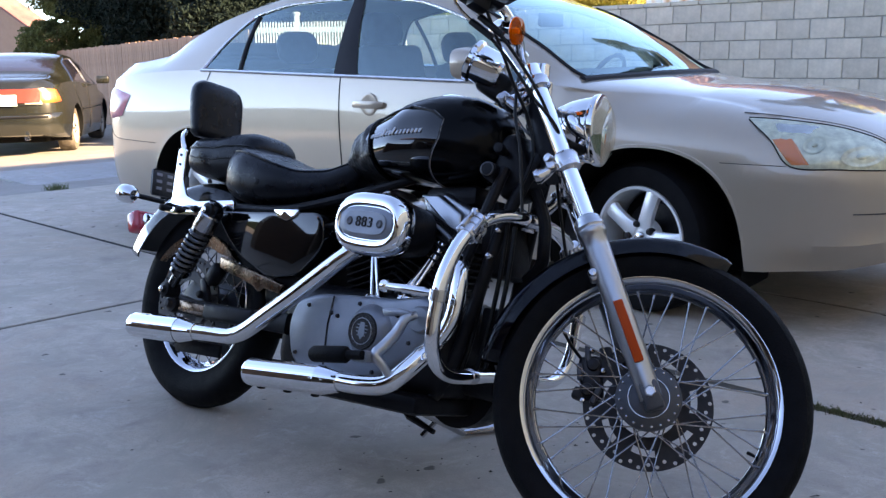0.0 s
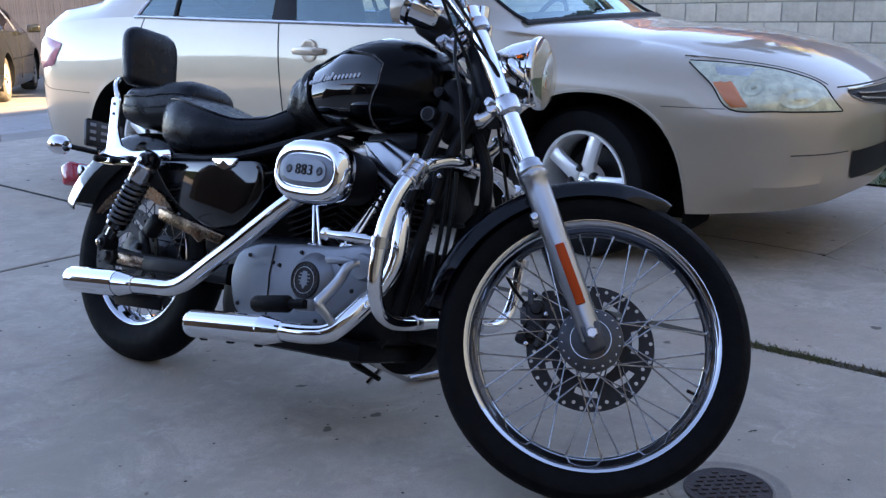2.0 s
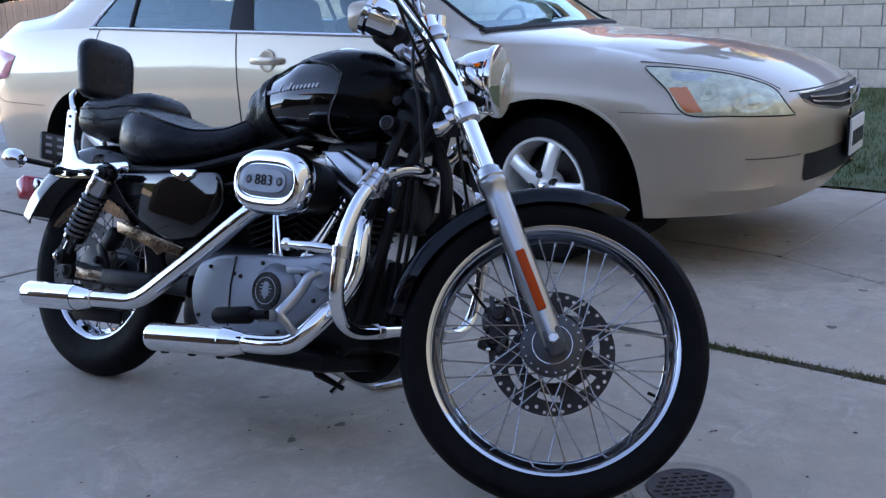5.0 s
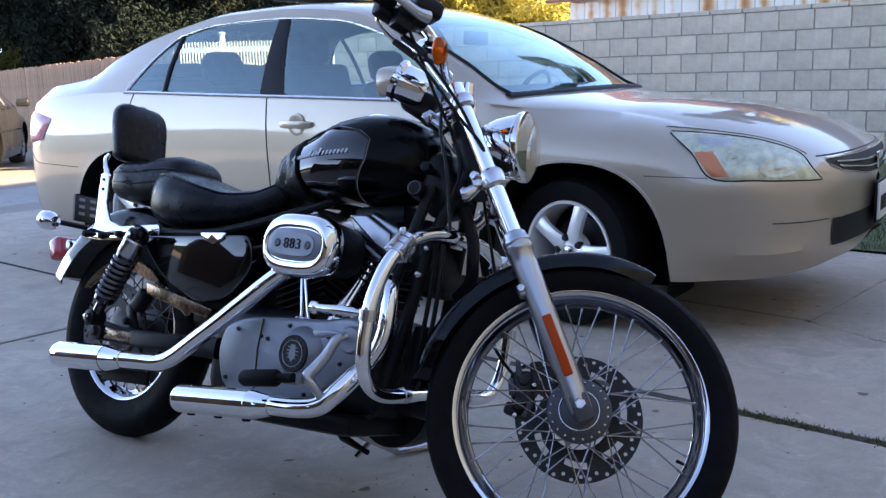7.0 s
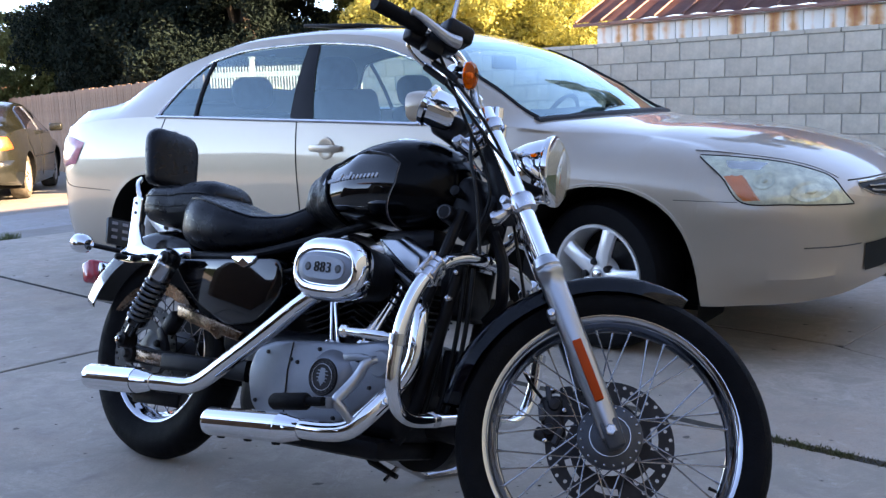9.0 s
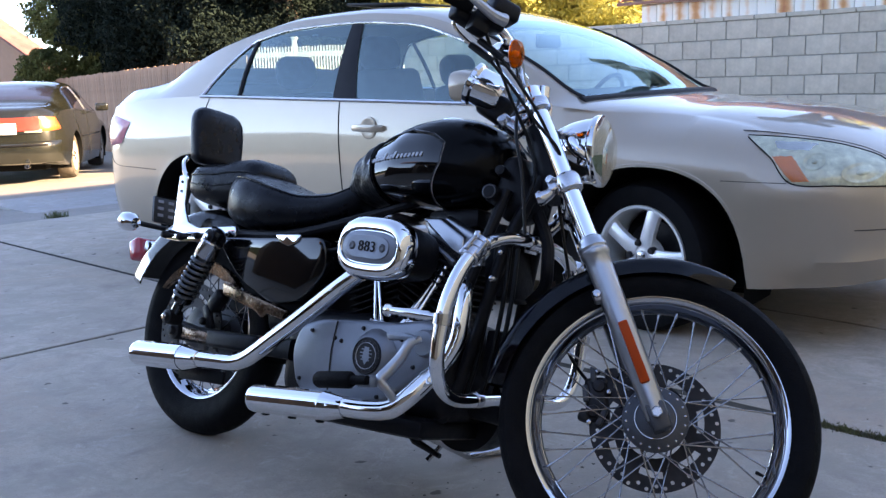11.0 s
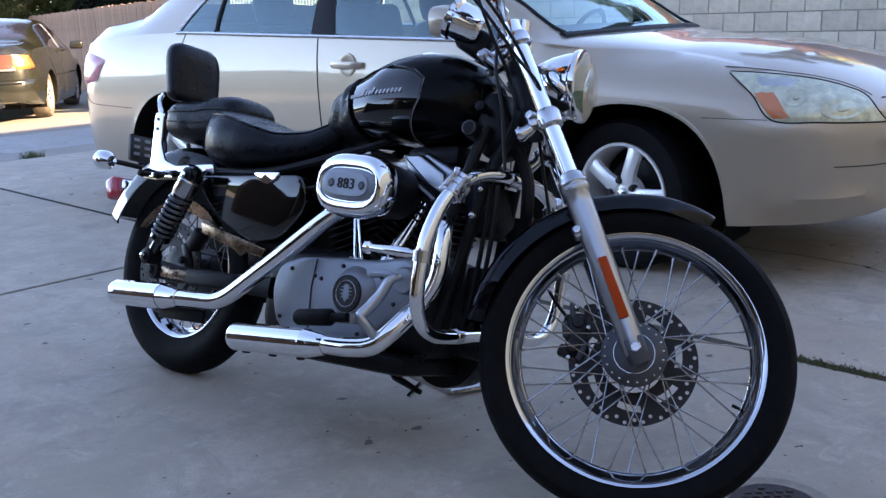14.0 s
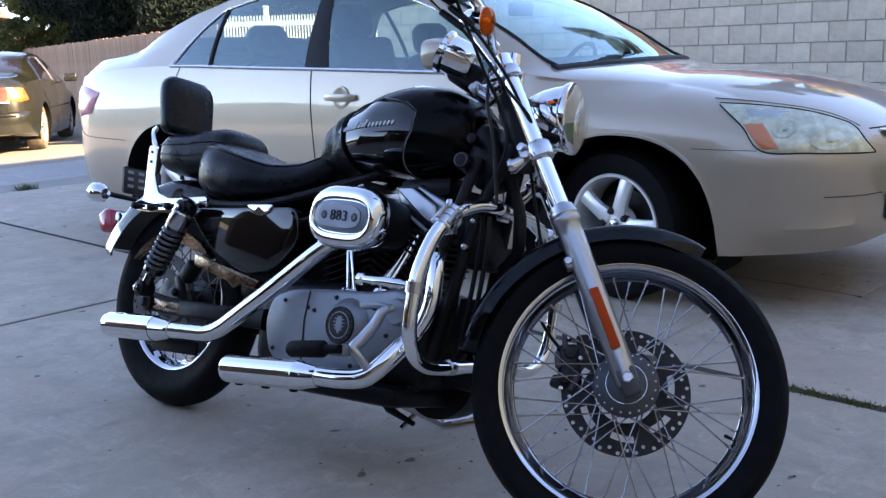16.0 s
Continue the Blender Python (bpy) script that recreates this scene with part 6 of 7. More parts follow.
box((.085, .018, .030), (.105, -.110, .372), (0, 60, 0), bevel=.008, bm=cal)
lathe([(0.0, .012), (.009, .011), (.012, .006), (.012, -.02)], 16, (.092, -.118, .358), (0, -1, 0), bm=cal)
part("rear_caliper", cal, "black_matt", bike, "black rear caliper")
# tail lamp, plate
tl = part("tail_lamp", box((.06, .125, .075), (-.425, .0, .545), (0, -25, 0), bevel=.016, segs=3), "red_lens", bike, "red tail lamp on the rear mudguard")
part("lamp_base", box((.04, .085, .05), (-.385, .0, .555), (0, -25, 0), bevel=.012), "chrome", tl)
pm = pose(-.375, .03, .690, 0, 0, 0) @ pose(0, 0, 0, 0, -12, 0)
npl = part("number_plate", box((.006, .150, .092), bevel=.008), "plate_dark", bike, "small dark number plate in a frame", m=pm)
for r_ in range(3):
    for k in range(3):
        part("plate_bar", box((.003, .022, .010), (.0045, -.048 + .042 * k, .028 - .024 * r_)), "plate_mark", npl, smooth=0, m=pm)
part("plate_bracket", tube([(-.375, .03, .64), (-.34, .02, .60), (-.30, 0, .59)], .010, 8), "black_matt", npl)

# frame
for s in (-1, 1):
    part("frame_tube", tube(smooth_path([(1.165, s * .02, .865), (1.12, s * .06, .70), (1.085, s * .085, .45), (1.04, s * .09, .27), (.96, s * .10, .215), (.72, s * .10, .212), (.52, s * .09, .25), (.46, s * .075, .40), (.44, s * .07, .62)], 5), .0165, 12), "black_matt", bike, "black frame tube")
    part("seat_rail", tube(smooth_path([(1.05, s * .03, .87), (.75, s * .055, .76), (.45, s * .12, .655), (.20, s * .135, .63), (.02, s * .135, .60)], 5), .014, 10), "black_matt", bike)
part("steering_head", lathe([(.038, -.10), (.042, -.08), (.040, .08), (.036, .10)], 24, V(1.165, 0, .905), AXIS), "black_matt", bike)
part("neck_cover", box((.10, .12, .16), (1.09, 0, .83), (0, -28, 0), bevel=.03, segs=3), "black_matt", bike)
ig = part("ignition_switch", lathe([(0.0, .030), (.014, .029), (.020, .022), (.022, .0), (.022, -.03)], 24, (1.075, -.092, .805), (.2, -1, .1)), "black_matt", bike, "ignition switch with chrome ring")
part("chrome_ring", lathe([(.0150, .0295), (.0175, .0285), (.0175, .026), (.0150, .026)], 24, (1.075, -.092, .805), (.2, -1, .1), closed=True), "cast_dark", ig)
part("choke_knob", lathe([(0.0, .016), (.012, .014), (.014, 0), (.010, -.03)], 18, (1.092, -.095, .862), (.2, -1, .1)), "black_matt", bike)
# this block and the coil cover are sized to close gaps in the camera's view
part("front_mount", box((.06, .15, .19), (1.090, 0, .645), (0, -12, 0), bevel=.02), "black_matt", bike, "black block filling the gap ahead of the engine")
part("wire_loom", tube(smooth_path([(1.10, -.07, .82), (1.085, -.10, .70), (1.06, -.11, .58), (1.03, -.11, .48)], 5), .014, 10), "black_matt", bike)
part("coil_cover", box((.17, .10, .055), (.925, .0, .742), (0, -6, 0), bevel=.02), "black_matt", bike)
OT = rounded([(.145, .612), (.60, .648), (.615, .56), (.52, .47), (.40, .445), (.26, .50), (.19, .56)], .04, 5)
ob_ = side_plate(OT, -.09, -.165, .005, 2)
for v in ob_.verts:
    if v.co.y < -.12:
        v.co.y += .13 * (.640 - v.co.z)
ot = part("oil_tank", ob_, "black_paint", bike, "glossy black oil tank cover", smooth=60)
part("badge", side_plate(rounded([(.405, .640), (.51, .648), (.50, .628), (.465, .612), (.425, .622)], .008, 3), -.164, -.169, .0015), "chrome", ot, "small chrome winged badge")
part("left_cover", side_plate(rounded([(.145, .612), (.60, .648), (.615, .56), (.52, .47), (.40, .445), (.26, .50), (.19, .56)], .04, 5), .09, .165, .022, 4), "black_matt", bike)

# engine
part("battery_box", box((.26, .19, .24), (.45, 0, .50), (0, -8, 0), bevel=.03, segs=3), "black_matt", bike)
part("belt_pulley", lathe([(0.0, .0), (.155, .0), (.168, .01), (.168, .035), (.155, .04)], 48, (0, .07, .323), (0, 1, 0)), "black_matt", rw)
part("inner_guard", fender(R_AX, .350, -8, 60, .095, .03, .004), "black_matt", bike)
eng = part("crankcase", box((.60, .26, .25), (.76, 0, .345), (0, -3, 0), bevel=.05, segs=3), "black_matt", bike, "black engine crankcase")
CAM = rounded([(.548, .335), (.565, .405), (.64, .435), (.80, .452), (.90, .458), (1.00, .480), (1.05, .455), (1.045, .395), (.98, .325), (.90, .262), (.80, .222), (.655, .215), (.58, .252)], .03, 4)
part("cam_cover", side_plate(CAM, -.10, -.172, .014, 3), "cast", eng, "grey cast aluminium cam cover")
part("cover_seam", tube([(.706, -.173, .436), (.700, -.1735, .36), (.712, -.173, .235)], .002, 6), "black_matt", eng)
part("timer_cone", lathe([(.074, -.02), (.070, .0), (.060, .016), (.049, .026), (.046, .028), (0.0, .028)], 44, (.852, -.172, .366), (0, -1, 0)), "cast", eng)
tb = part("timer_cover", lathe([(.047, .024), (.046, .032), (.044, .034), (.042, .032), (0.0, .033)], 44, (.852, -.172, .366), (0, -1, 0)), "disc", eng, "round chrome timer cover with raised emblem")
part("emblem", prism([(-.007, .022), (.007, .022), (.011, -.006), (0, -.022), (-.011, -.006)], .0012, lambda u, v, w: (.852 + u, -.205 - w, .366 + v)), "cast", tb, smooth=0)
for k in range(4):
    part("emblem_bar", box((.040 - .007 * abs(k - 1.2), .0016, .0026), (.852, -.2058, .381 - .0085 * k)), "cast", tb, smooth=0)
part("emblem_ring", lathe([(.0315, .001), (.0325, .002), (.0335, .001), (.0325, 0)], 40, (.852, -.205, .366), (0, -1, 0), closed=True), "silver_mark", tb)
for k in range(18):
    a = 2 * math.pi * k / 18
    part("emblem_mark", box((.0022, .0015, .0034), (.852 + .0372 * math.cos(a), -.2055, .366 + .0372 * math.sin(a)), (0, -math.degrees(a), 0)), "cast_dark", tb, smooth=0)
for bx, bz in ((.730, .388), (.706, .392), (.700, .300), (.80, .430), (.93, .420), (.98, .36), (.62, .40), (.60, .27), (.75, .235), (.88, .27), (1.02, .45)):
    part("cover_bolt", lathe([(0.0, .006), (.0045, .005), (.006, .0), (.006, -.004)], 12, (bx, -.172, bz), (0, -1, 0)), "disc", eng)
part("gear_boss", lathe([(.034, -.01), (.033, .014), (.029, .020), (0.0, .021)], 32, (1.011, -.170, .422), (0, -1, 0)), "cast", eng)
part("left_case", side_plate(rounded([(.50, .30), (.55, .42), (.95, .46), (1.05, .42), (1.0, .25), (.60, .20)], .06, 5), .10, .19, .02, 3), "black_matt", eng)
for ang, nm, cx in ((22.5, "front_cylinder", .868), (-22.5, "rear_cylinder", .772)):
    cyl = None
    a = radians(ang)
    up_ = V(math.sin(a), 0, math.cos(a))
    base = V(cx, 0, .44)
    cyl = part(nm, lathe([(.068, 0), (.068, .25)], 32, base, up_), "black_matt", eng, "black finned cylinder")
    for k in range(11):
        part("fin", box((.175, .185, .006), base + up_ * (.02 + .0185 * k), (0, ang, 0), bevel=.0025, segs=1), "black_matt", cyl)
    part("head", box((.17, .18, .045), base + up_ * .235, (0, ang, 0), bevel=.012, segs=2), "black_matt", cyl)
    rk = box((.185, .165, .040), base + up_ * .262, (0, ang, 0), bevel=.012, segs=3)
    box((.150, .13, .032), base + up_ * .290, (0, ang, 0), bevel=.012, bm=rk, segs=3)
    part("rocker_box", rk, "steel", cyl, "polished rocker box")
    for k in range(2):
        q = V(.852 + (.030 + .024 * k) * (1 if ang > 0 else -1), -.125, .45)
        part("pushrod_tube", tube([q, q.lerp(base + up_ * .24 + V(0, -.05, 0), .55), base + up_ * .24 + V(0, -.055, 0)], .0095, 12), "chrome", cyl)
        part("tappet_block", box((.030, .035, .025), q + V(0, 0, -.005), bevel=.006), "chrome_worn", cyl)
part("rocker_cover", side_plate(rounded([(.862, .733), (.921, .737), (1.003, .695), (1.017, .632), (.975, .618), (.90, .676)], .008, 3), -.045, -.090, .008, 3), "steel", eng, "polished rocker cover")
part("rocker_ridge", tube([(.905, -.092, .672), (.96, -.094, .645), (.99, -.092, .628)], .005, 8), "cast", eng)
# air cleaner
AC = V(.845, -.150, .630)


def oval(w, h, y, n=56, e=.62, dz=0.0):
    return [V(AC.x + math.copysign(abs(math.cos(2 * math.pi * k / n)) ** e, math.cos(2 * math.pi * k / n)) * w, y, AC.z + dz + math.copysign(abs(math.sin(2 * math.pi * k / n)) ** .82, math.sin(2 * math.pi * k / n)) * h) for k in range(n)]


acb = part("air_cleaner", loft([oval(w, h, y) for w, h, y in ((.100, .066, -.10), (.108, .072, -.16), (.110, .074, -.205))]), "black_matt", bike, "oval air cleaner with chrome cover")
part("chrome_cover", loft([oval(w, h, y) for w, h, y in ((.112, .076, -.198), (.118, .080, -.206), (.1175, .0795, -.228), (.113, .0755, -.243), (.104, .067, -.253), (.097, .056, -.2565), (.092, .0445, -.2545), (.090, .042, -.249), (.0, .0, -.249))], cap=False), "chrome", acb, "domed chrome oval cover", smooth=50)
pl2 = part("insert", loft([oval(w, h, y) for w, h, y in ((.088, .040, -.2475), (.088, .040, -.2525), (.086, .038, -.2540))]), "cast", acb, "dark grey insert with lettering", smooth=40)
part("insert_panel", loft([oval(w, h, y, e=.5) for w, h, y in ((.070, .029, -.2535), (.069, .028, -.2580))]), "cast", pl2)
for sx in (-.050, .050):
    part("screw", lathe([(0.0, .003), (.007, .004), (.010, .002), (.011, 0)], 16, (AC.x + sx, -.2575, AC.z), (0, -1, 0)), "cast_dark", pl2)
writing("883", .036, .0012, Matrix.Translation((AC.x, -.2592, AC.z)) @ pose(0, 0, 0, 90, 0, 0), "black_matt", pl2)
part("intake_manifold", tube(smooth_path([(.85, -.10, .60), (.85, -.04, .60), (.85, 0, .62)], 4), .035, 14), "black_matt", eng)

# exhaust: two staggered slash pipes
EX1 = smooth_path([(.262, -.250, .2622), (.36, -.250, .271), (.415, -.249, .2765), (.448, -.246, .288), (.478, -.241, .308), (.54, -.232, .361), (.60, -.223, .412), (.665, -.212, .470), (.735, -.200, .534), (.775, -.185, .570), (.80, -.15, .59)], 5)
ex1 = part("exhaust_pipe", tube(EX1, .0232, 20), "chrome", bike, "chrome exhaust pipe with heat shield")
part("muffler", lathe([(.030, .0), (.036, -.002), (.0372, .004), (.0378, .22), (.0375, .215), (.0265, .275), (.0255, .290)], 36, (-.010, -.250, .238), V(.348, 0, .031)), "chrome", ex1, "chrome muffler", smooth=8)
EX2 = smooth_path([(.85, -.250, .239), (.93, -.248, .246), (.995, -.240, .262), (1.030, -.225, .300), (1.058, -.195, .352), (1.084, -.180, .398), (1.099, -.172, .449), (1.098, -.168, .505), (1.084, -.155, .553), (1.050, -.12, .580), (1.00, -.07, .585)], 6)
ex2 = part("exhaust_pipe", tube(EX2, [.0240 if k < 24 else .0205 for k in range(len(EX2))], 20), "chrome", bike, "chrome exhaust pipe with heat shield")
part("muffler", lathe([(.030, .0), (.036, -.002), (.0372, .004), (.0378, .258), (.0375, .262), (.0285, .310), (.0260, .325)], 36, (.534, -.250, .202), V(.356, 0, .040)), "chrome", ex2, "chrome muffler", smooth=8)
for k, (px, pz) in enumerate(((.56, .158), (.66, .168), (.76, .178))):
    part("muffler_bracket", box((.014, .02, .012), (px, -.232, pz + .010), bevel=.003), "black_matt", ex2)
for p, d, pp in ((EX1[5], EX1[7] - EX1[3], ex1), (EX2[5], EX2[7] - EX2[3], ex2)):
    part("heat_seam", tube([p + V(0, -.010, .021), p + d * .8 + V(0, -.010, .021)], .002, 6), "black_matt", pp)

# crash bar, highway pegs, foot controls, side stand
GB = [(1.15, .0, .319), (1.15, -.10, .314), (1.15, -.205, .312), (1.15, -.265, .334), (1.15, -.297, .385), (1.15, -.304, .45), (1.15, -.298, .53), (1.15, -.262, .610), (1.15, -.205, .664), (1.15, -.13, .695), (1.15, -.06, .704), (1.14, .0, .706)]
cbar = smooth_path(GB, 6)
cbl = [V(p.x, -p.y, p.z) for p in cbar][::-1]
guard = part("crash_bar", tube(cbar, .0170, 18), "chrome", bike, "chrome engine guard loop")
part("far_loop", tube(cbl, .0170, 18), "chrome", guard)
for y in (-.002, .040):
    part("bar_clamp", lathe([(.0165, -.008), (.0205, -.007), (.0205, .007), (.0165, .008)], 18, (1.14, y, .706), (0, 1, 0)), "chrome_worn", guard)
part("clamp_plate", box((.016, .060, .020), (1.128, .02, .688), bevel=.004), "chrome_worn", guard)
for s in (-1, 1):
    cl = lathe([(.0175, -.030), (.024, -.028), (.0255, -.012), (.0225, -.010), (.0225, -.004), (.0255, -.002), (.0255, .010), (.0225, .012), (.0225, .016), (.025, .018), (.024, .030), (.0175, .032)], 12, (1.148, s * .222, .652), (0, -s * .62, .78))
    for k in range(5):
        a = radians(72 * k + 20)
        box((.010, .016, .046), (1.148 + .024 * math.cos(a), s * (.222 + .019 * math.sin(a)), .652 + .015 * math.sin(a)), (40 * s, 0, 0), bevel=.003, bm=cl)
    lathe([(0.0, .012), (.007, .011), (.009, .006), (.009, -.02)], 12, (1.135, s * .205, .688), (-.2, 0, 1), bm=cl)
    lathe([(0.0, .010), (.006, .009), (.007, .0), (.007, -.02)], 10, (1.122, s * .232, .645), (-1, 0, 0), bm=cl)
    part("bar_joint", lathe([(.017, -.012), (.0195, -.010), (.0195, .010), (.017, .012)], 18, (1.15, s * .13, .314), (0, 1, 0)), "chrome_worn", guard)
    part("peg_clamp", cl, "chrome_worn", guard, "chrome peg clamp")
    hp = part("highway_peg", lathe([(0.0, .008), (.010, .007), (.015, .0), (.015, -.010), (.0095, -.016), (.0125, -.10), (.0115, -.105), (.0115, -.125), (.008, -.13), (.008, -.165)], 22, (.985, s * .304, .487), (-1, 0, -.02)), "chrome", bike, "chrome folding highway peg")
    part("peg_band", lathe([(.018, -.013), (.0215, -.012), (.0215, .012), (.018, .013)], 20, (1.15, s * .304, .487), (0, 0, 1)), "chrome_worn", hp)
    for k in range(3):
        part("rubber_band", box((.016, .010, .006), (1.010 + .028 * k, s * .304, .4755), bevel=.002), "rubber", hp)
    fp = part("foot_peg", lathe([(0.0, .003), (.016, .002), (.020, -.006), (.0205, -.105), (.016, -.112), (.011, -.114), (.011, -.16)], 22, (.815, s * .318, .296), (-1, 0, -.16)), "rubber", bike, "black rubber foot peg")
    arm = smooth_path([(1.025, s * .215, .432), (1.012, s * .235, .420), (1.000, s * .245, .385), (.985, s * .262, .350), (.978, s * .280, .325), (.995, s * .268, .305), (1.008, s * .250, .278)], 5)
    part("peg_arm", tube(arm, [.0085 + .0055 * math.sin(math.pi * k / (len(arm) - 1)) for k in range(len(arm))], 12), "steel", fp, "cast aluminium peg arm")
    part("arm_tab", side_plate(rounded([(.930, .432), (.985, .440), (1.03, .436), (1.02, .418), (.985, .424), (.94, .415)], .006, 3), s * .222, s * .234, .003), "cast", fp)
    part("peg_clevis", box((.045, .028, .028), (.955, s * .298, .316), (0, -9, 0), bevel=.006), "cast", fp)
# bolts added as small bright details on the black block
for q, r_ in (((1.118, -.10, .60), .009), ((1.125, -.09, .665), .007)):
    part("mount_bolt", lathe([(0.0, .010), (r_ * .8, .008), (r_, .0), (r_, -.02)], 12, q, (.35, -.9, 0)), "chrome_worn", bike)
# hoses and sleeve are placed to cover gaps in the camera's view
for x_ in (1.095, 1.135, 1.158):
    part("drain_hose", tube(smooth_path([(x_, -.07, .68), (x_ + .008, -.075, .55), (x_ - .005, -.07, .40), (x_ - .03, -.06, .30)], 5), .006, 8), "cable", bike)
part("wiring_sleeve", tube(smooth_path([(1.15, .0, .78), (1.185, .01, .71), (1.196, .01, .65), (1.19, .02, .60), (1.15, .03, .56)], 5), .016, 10), "black_matt", bike, "black sleeve closing a gap in the camera's view")
part("horn_disc", lathe([(0.0, .02), (.03, .018), (.048, .008), (.05, 0), (.05, -.02)], 28, (.93, .16, .60), (0, 1, 0)), "black_matt", bike)
part("belly_pan", box((.52, .26, .05), (.78, -.05, .205), (0, -3, 0), bevel=.020), "black_matt", bike)
part("oil_filter", lathe([(.036, 0), (.038, .01), (.038, .10), (.03, .108), (0, .108)], 24, (1.05, 0, .29), (1, 0, 0)), "black_matt", bike)
part("voltage_regulator", box((.05, .13, .12), (1.125, 0, .42), bevel=.01), "black_matt", bike, "black finned regulator")
for k in range(7):
    part("regulator_fin", box((.03, .13, .005), (1.155, 0, .375 + .015 * k), bevel=.001, segs=1), "black_matt", bike)
# side stand: its foot meets the ground on the leaning side
to_bike = BIKE_M.inverted()
heel, toe = to_bike @ V(.040, 2.632, .012), to_bike @ V(.150, 2.678, .008)
ss = part("side_stand", tube(smooth_path([(.845, .06, .180), (.858, .10, .163), V(.858, .10, .163).lerp(heel, .5), heel], 5), [.010] * 16, 12), "chrome_worn", bike, "chrome side stand leg")
part("stand_foot", tube([heel, heel.lerp(toe, .5), toe], [.009, .011, .016], 8), "chrome_worn", ss)
nub = V(.858, .10, .163).lerp(heel, .30)
part("stand_nub", tube([nub, to_bike @ (BIKE_M @ nub + V(-.045, -.02, -.038))], .007, 8), "chrome_worn", ss)
part("stand_stop", tube([(.83, .03, .185), (.884, .0, .162), (.971, .0, .141)], [.012, .011, .007], 8), "black_matt", ss)
part("primary_case", lathe([(0.0, .0), (.10, .0), (.115, -.012), (.118, -.04), (.118, -.10)], 40, (.985, .15, .275), (0, 1, 0)), "black_matt", bike, "black round primary case")
part("muffler_hanger", box((.20, .012, .038), (.24, -.205, .215), (0, -4, 0), bevel=.004), "black_matt", ex1)

# ---------------- ground details ----------------
cover = thing("drain_cover", Matrix.Translation((.735, 1.935, 0)), "small round rusty iron drain cover set in concrete", "drain cover", "drain covers in the driveway")
part("collar", lathe([(.136, -.02), (.134, .003), (.128, .0045), (.122, .003), (.112, .0015), (.102, .003), (.098, .001), (.097, -.02)], 56, (0, 0, 0), (0, 0, 1)), "collar", cover, "rough concrete collar")
part("lid", lathe([(0.0, .004), (.088, .004), (.094, .0055), (.096, .003), (.096, -.02)], 56, (0, 0, 0), (0, 0, 1)), "iron", cover, "ribbed iron lid")
stud = None
for i in range(-3, 4):
    for j in range(-4, 5):
        if (1.28 * i) ** 2 + j * j < 17:
            if stud is None:
                stud = part("stud", box((.015, .0085, .004), (0, 0, .005), bevel=.001, segs=1), "iron", cover)
                o = stud
            else:
                o = new("stud", stud.data)
                o.parent = cover
            o.location = (.0235 * i + .0118 * (j % 2) - .004, .0185 * j, 0)
cover2 = copy_thing(cover, Matrix.Translation((1.055, 1.665, 0)))


def grass_blades(name, places, h, seed, spread=0.02, label="", category="grass", leaf="grass"):
    rng = np.random.default_rng(seed)
    verts, faces = [], []
    for (x, y, z, n) in places:
        for _ in range(n):
            a = rng.uniform(0, 6.283)
            b = np.array([x + rng.normal() * spread, y + rng.normal() * spread, z])
            d = np.array([math.cos(a), math.sin(a), 0]) * 0.0035
            tip = b + np.array([rng.normal() * .4, rng.normal() * .4, 1.0]) * h * rng.uniform(.5, 1.3)
            k = len(verts)
            verts.extend([(b - d).tolist(), (b + d).tolist(), tip.tolist()])
            faces.append((k, k + 1, k + 2))
    me = bpy.data.meshes.new(name)
    me.from_pydata(verts, [], faces)
    me.materials.append(M[leaf])
    return tagged(new(name, me), label, category, kind="stuff")


rng0 = random.Random(5)
pl = []
for k in range(900):
    q = -1.35 + 1.8 * rng0.random() ** .9
    p = grid_pt(2.80 + rng0.gauss(0, .011), q, -.006)
    pl.append((p.x, p.y, p.z, 6 if math.sin(q * 23) + math.sin(q * 9.1) > -.6 else 2))
grass_blades("joint_grass", pl, .013, 3, .012, "short grass and moss growing in the slab joint", leaf="moss")
pl = []
for k in range(60):
    q = -1.22 + .30 * rng0.random()
    p = grid_pt(3.90 - .38 * (q + 1.2) + rng0.gauss(0, .010), q, -.015)
    pl.append((p.x, p.y, p.z, 4))
grass_blades("crack_grass", pl, .018, 4, .006, "sparse grass in a crack of the driveway")
pl = [(-3.37 + rng0.gauss(0, .045), 8.34 + rng0.gauss(0, .03), -.01, 8) for k in range(22)]
grass_blades("weed_tuft", pl, .060, 6, .03, "dry green weed tuft at the driveway edge", "weed")
pl = []
for k in range(5200):
    p = grid_pt(5.72 + 4.4 * rng0.random() ** 1.4, -3.4 + 6.5 * rng0.random(), 0)
    z = .19 * ((((p.x + p.y) * C45) - 5.70) / 4.52) ** .8
    pl.append((p.x, p.y, z - .01, 8))
grass_blades("lawn_grass", pl, .045, 7, .03, "short green lawn grass by the block wall")

bm = bmesh.new()
for k in range(110):
    if k < 48:
        c = V(.14 + rng0.gauss(0, .19), 2.50 + rng0.gauss(0, .16), .0015)
    else:
        c = V(rng0.uniform(-1.4, 1.6), rng0.uniform(1.5, 3.6), .0015)
    r = rng0.uniform(.002, .007)
    a0 = rng0.uniform(0, 6.28)
    bm.faces.new([bm.verts.new(c + V(r * math.cos(a0 + q) * rng0.uniform(.6, 1.5), r * math.sin(a0 + q) * rng0.uniform(.4, .9), rng0.uniform(0, .003))) for q in (0, 1.2, 2.5, 3.7, 5.0)])
tagged(part("litter", bm, "soil", smooth=0), "small dark flakes and crumbs scattered on the driveway", "litter", kind="stuff")

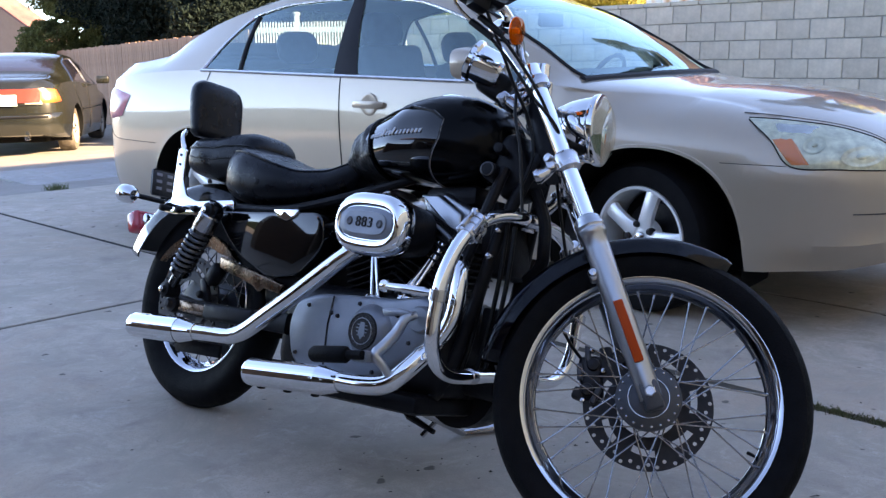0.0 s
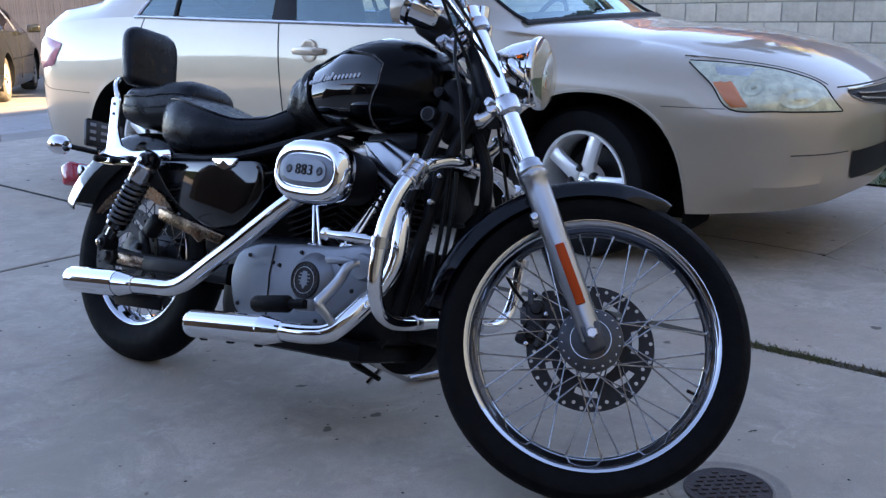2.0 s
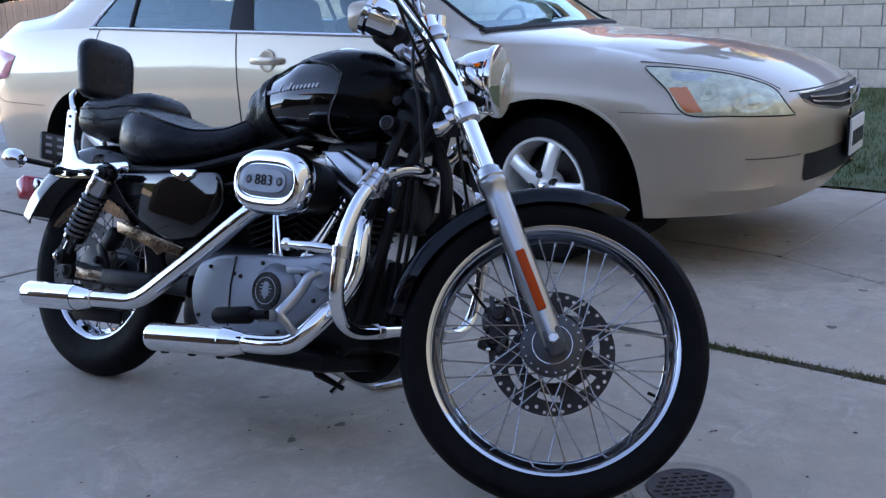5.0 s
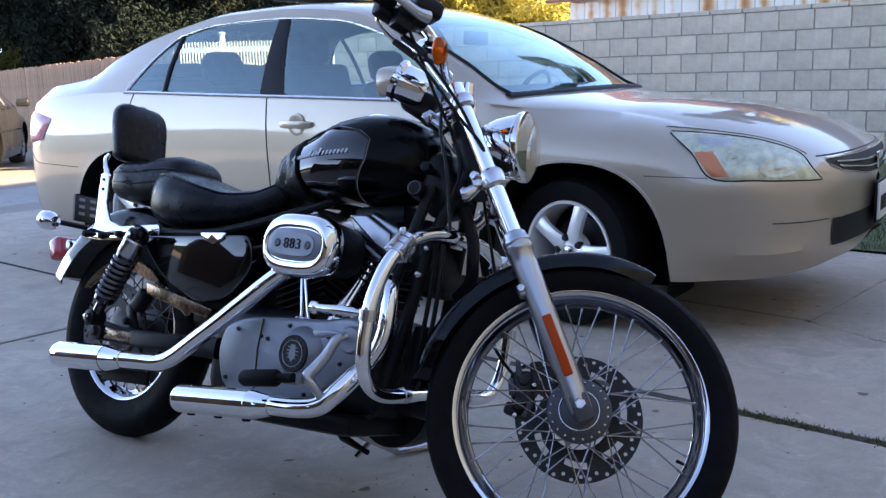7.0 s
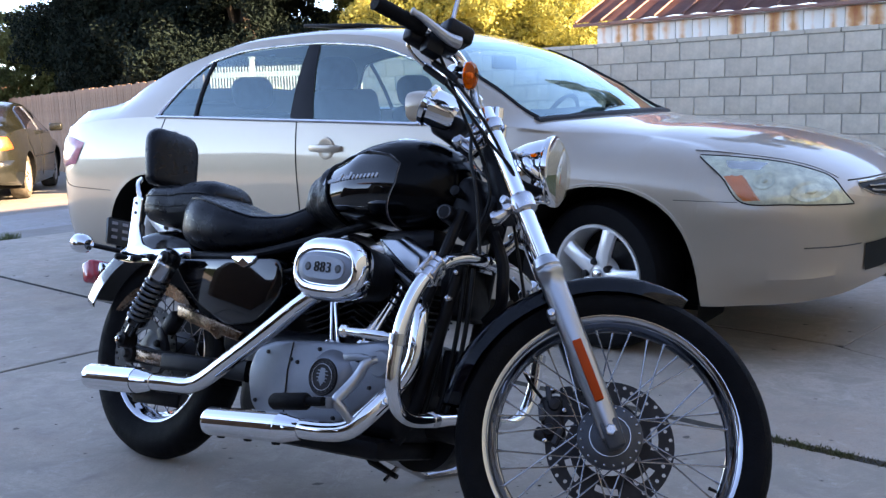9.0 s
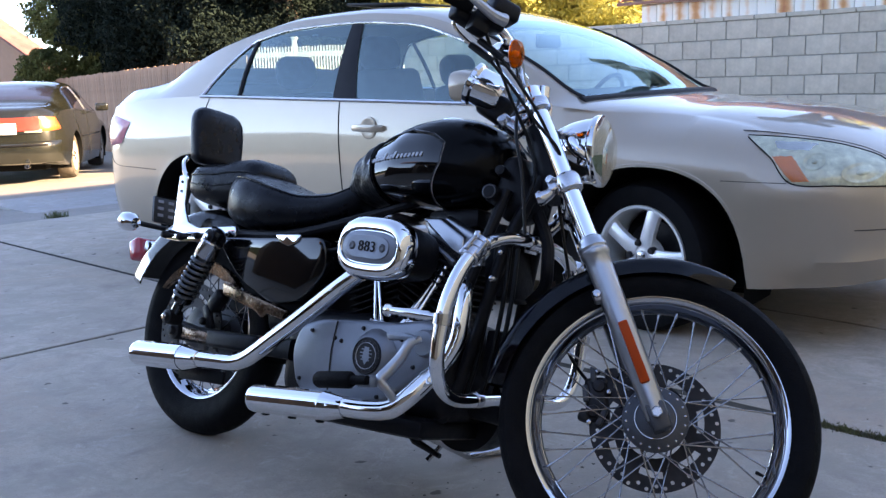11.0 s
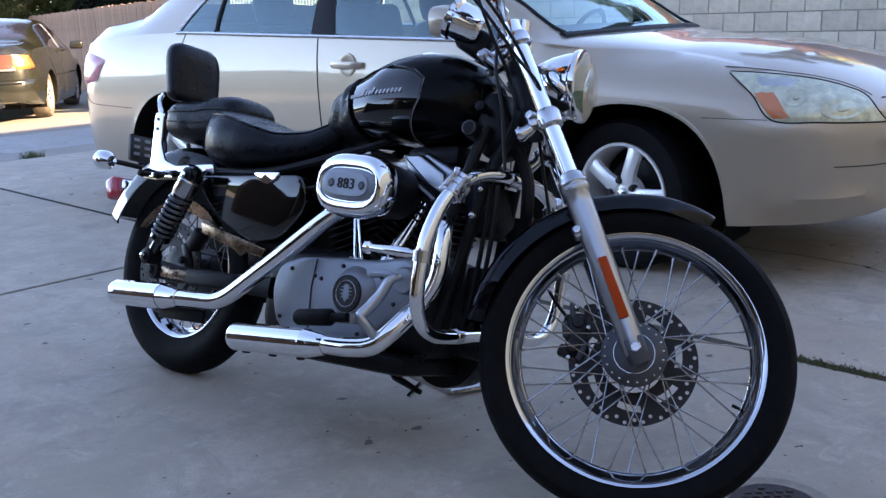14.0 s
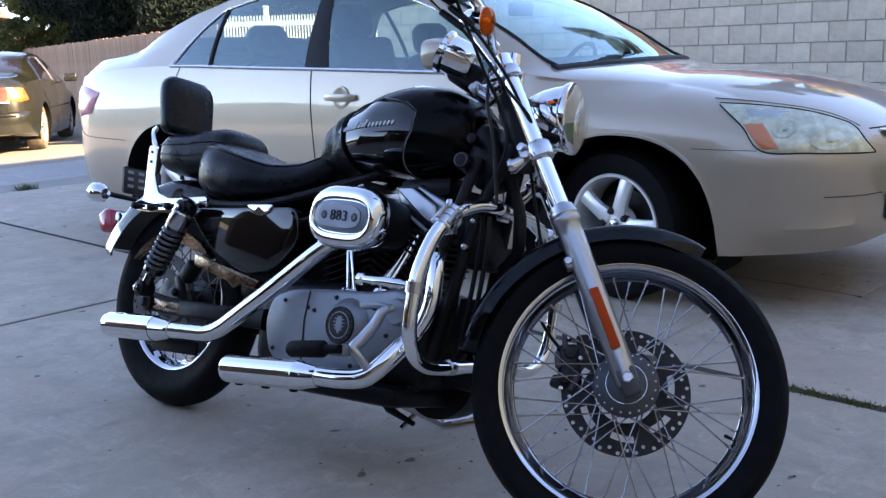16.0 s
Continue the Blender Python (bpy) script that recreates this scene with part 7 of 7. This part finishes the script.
# ---------------- pieces of walls, fences and paving ----------------
# driveway slabs
def slab(outline):
    """One cast slab from its (p, q) corners, with a softened top edge."""
    part("slab", prism(outline, .04, lambda u, v, w: grid_pt(u, v, w - .04), .003, 1), "concrete", driveway, smooth=0)


def plain_slab(p0, p1, q0, q1):
    slab([(p0, q0), (p1, q0), (p1, q1), (p0, q1)])


PL = [-7.5, -4.9, -2.3, .1]
for p0, p1 in zip(PL, PL[1:]):
    for q0, q1 in ((-8.2, -4.050), (-4.022, 1.9), (1.91, 6.5)):
        plain_slab(p0 + .012, p1 - .012, q0, q1)
# the strip that the motorcycle stands on, and its neighbours towards the lawn
plain_slab(.112, 2.622, -8.2, -4.050)
plain_slab(.112, 2.778, -4.022, 1.9)
plain_slab(.112, 2.778, 1.91, 6.5)
plain_slab(2.662, 5.67, -8.2, -4.050)
CRACK = [(4.040, -1.78), (4.018, -1.49), (3.965, -1.38), (3.935, -1.28), (3.885, -1.18), (3.850, -1.07), (3.815, -1.00), (3.80, -.80), (3.83, -.40), (3.80, .0), (3.84, .50), (3.82, 1.13), (3.85, 2.4), (3.82, 3.75)]
seam = [(4.050, -4.028)] + CRACK
slab([(2.822, -4.028)] + seam + [(2.822, 3.75)])
slab([(4.070, -4.028), (5.67, -4.028), (5.67, -1.4585), (4.036, -1.4585), (4.036, -1.49), (4.062, -1.78)])
slab([(4.012, -1.4535), (5.67, -1.4535), (5.67, 1.13)] + [(u + .005, v) for u, v in CRACK[::-1] if v < 1.2 and v > -1.40])
slab([(5.67, 1.14), (5.67, 3.75)] + [(u + .005, v) for u, v in CRACK[::-1] if v > 1.12])
plain_slab(2.822, 5.67, 3.76, 6.5)
# wall blocks: nearest three hundred singly, the rest joined
blk = None
rest = bmesh.new()
count = 0
for r_ in range(9):
    z = wall_top - BLOCK_H * (r_ + .5)
    for k in range(-14, 29):
        off = (.5 if r_ % 2 else 0.0)
        x = (k + off) * BLOCK_L + BLOCK_L / 2 - .055
        if blk is None:
            blk = part("block", box((BLOCK_L - .011, .19, BLOCK_H - .011), bevel=.005, segs=1), "block", wall_n)
            blk.location = (x, .098, z)
            count += 1
        elif count < 300 and -12 <= k <= 21:
            o = new("block", blk.data)
            o.parent = wall_n
            o.location = (x, .098 + rng0.uniform(-.002, .002), z)
            count += 1
        else:
            box((BLOCK_L - .011, .19, BLOCK_H - .011), (x, .098, z), bm=rest)
tagged(part("far_blocks", rest, "block", wall_n, smooth=0), kind="stuff")
cap_m = None
for k in range(-14, 29):
    if cap_m is None:
        cap_m = part("cap", box((BLOCK_L - .008, .21, .048), bevel=.006, segs=1), "block", wall_n)
        o = cap_m
    else:
        o = new("cap", cap_m.data)
        o.parent = wall_n
    o.location = (k * BLOCK_L + .1, .098, wall_top + .0245)
# fence boards
bd = None
nb = int(fence_len / .118)
for k in range(nb):
    if bd is None:
        bd = part("board", box((.112, .020, 2.0), (0, 0, .45), bevel=.004, segs=1), "plank", fence)
        o = bd
    else:
        o = new("board", bd.data)
        o.parent = fence
    o.location = (.06 + .118 * k, rng0.uniform(-.004, .004), rng0.uniform(-.015, .015))
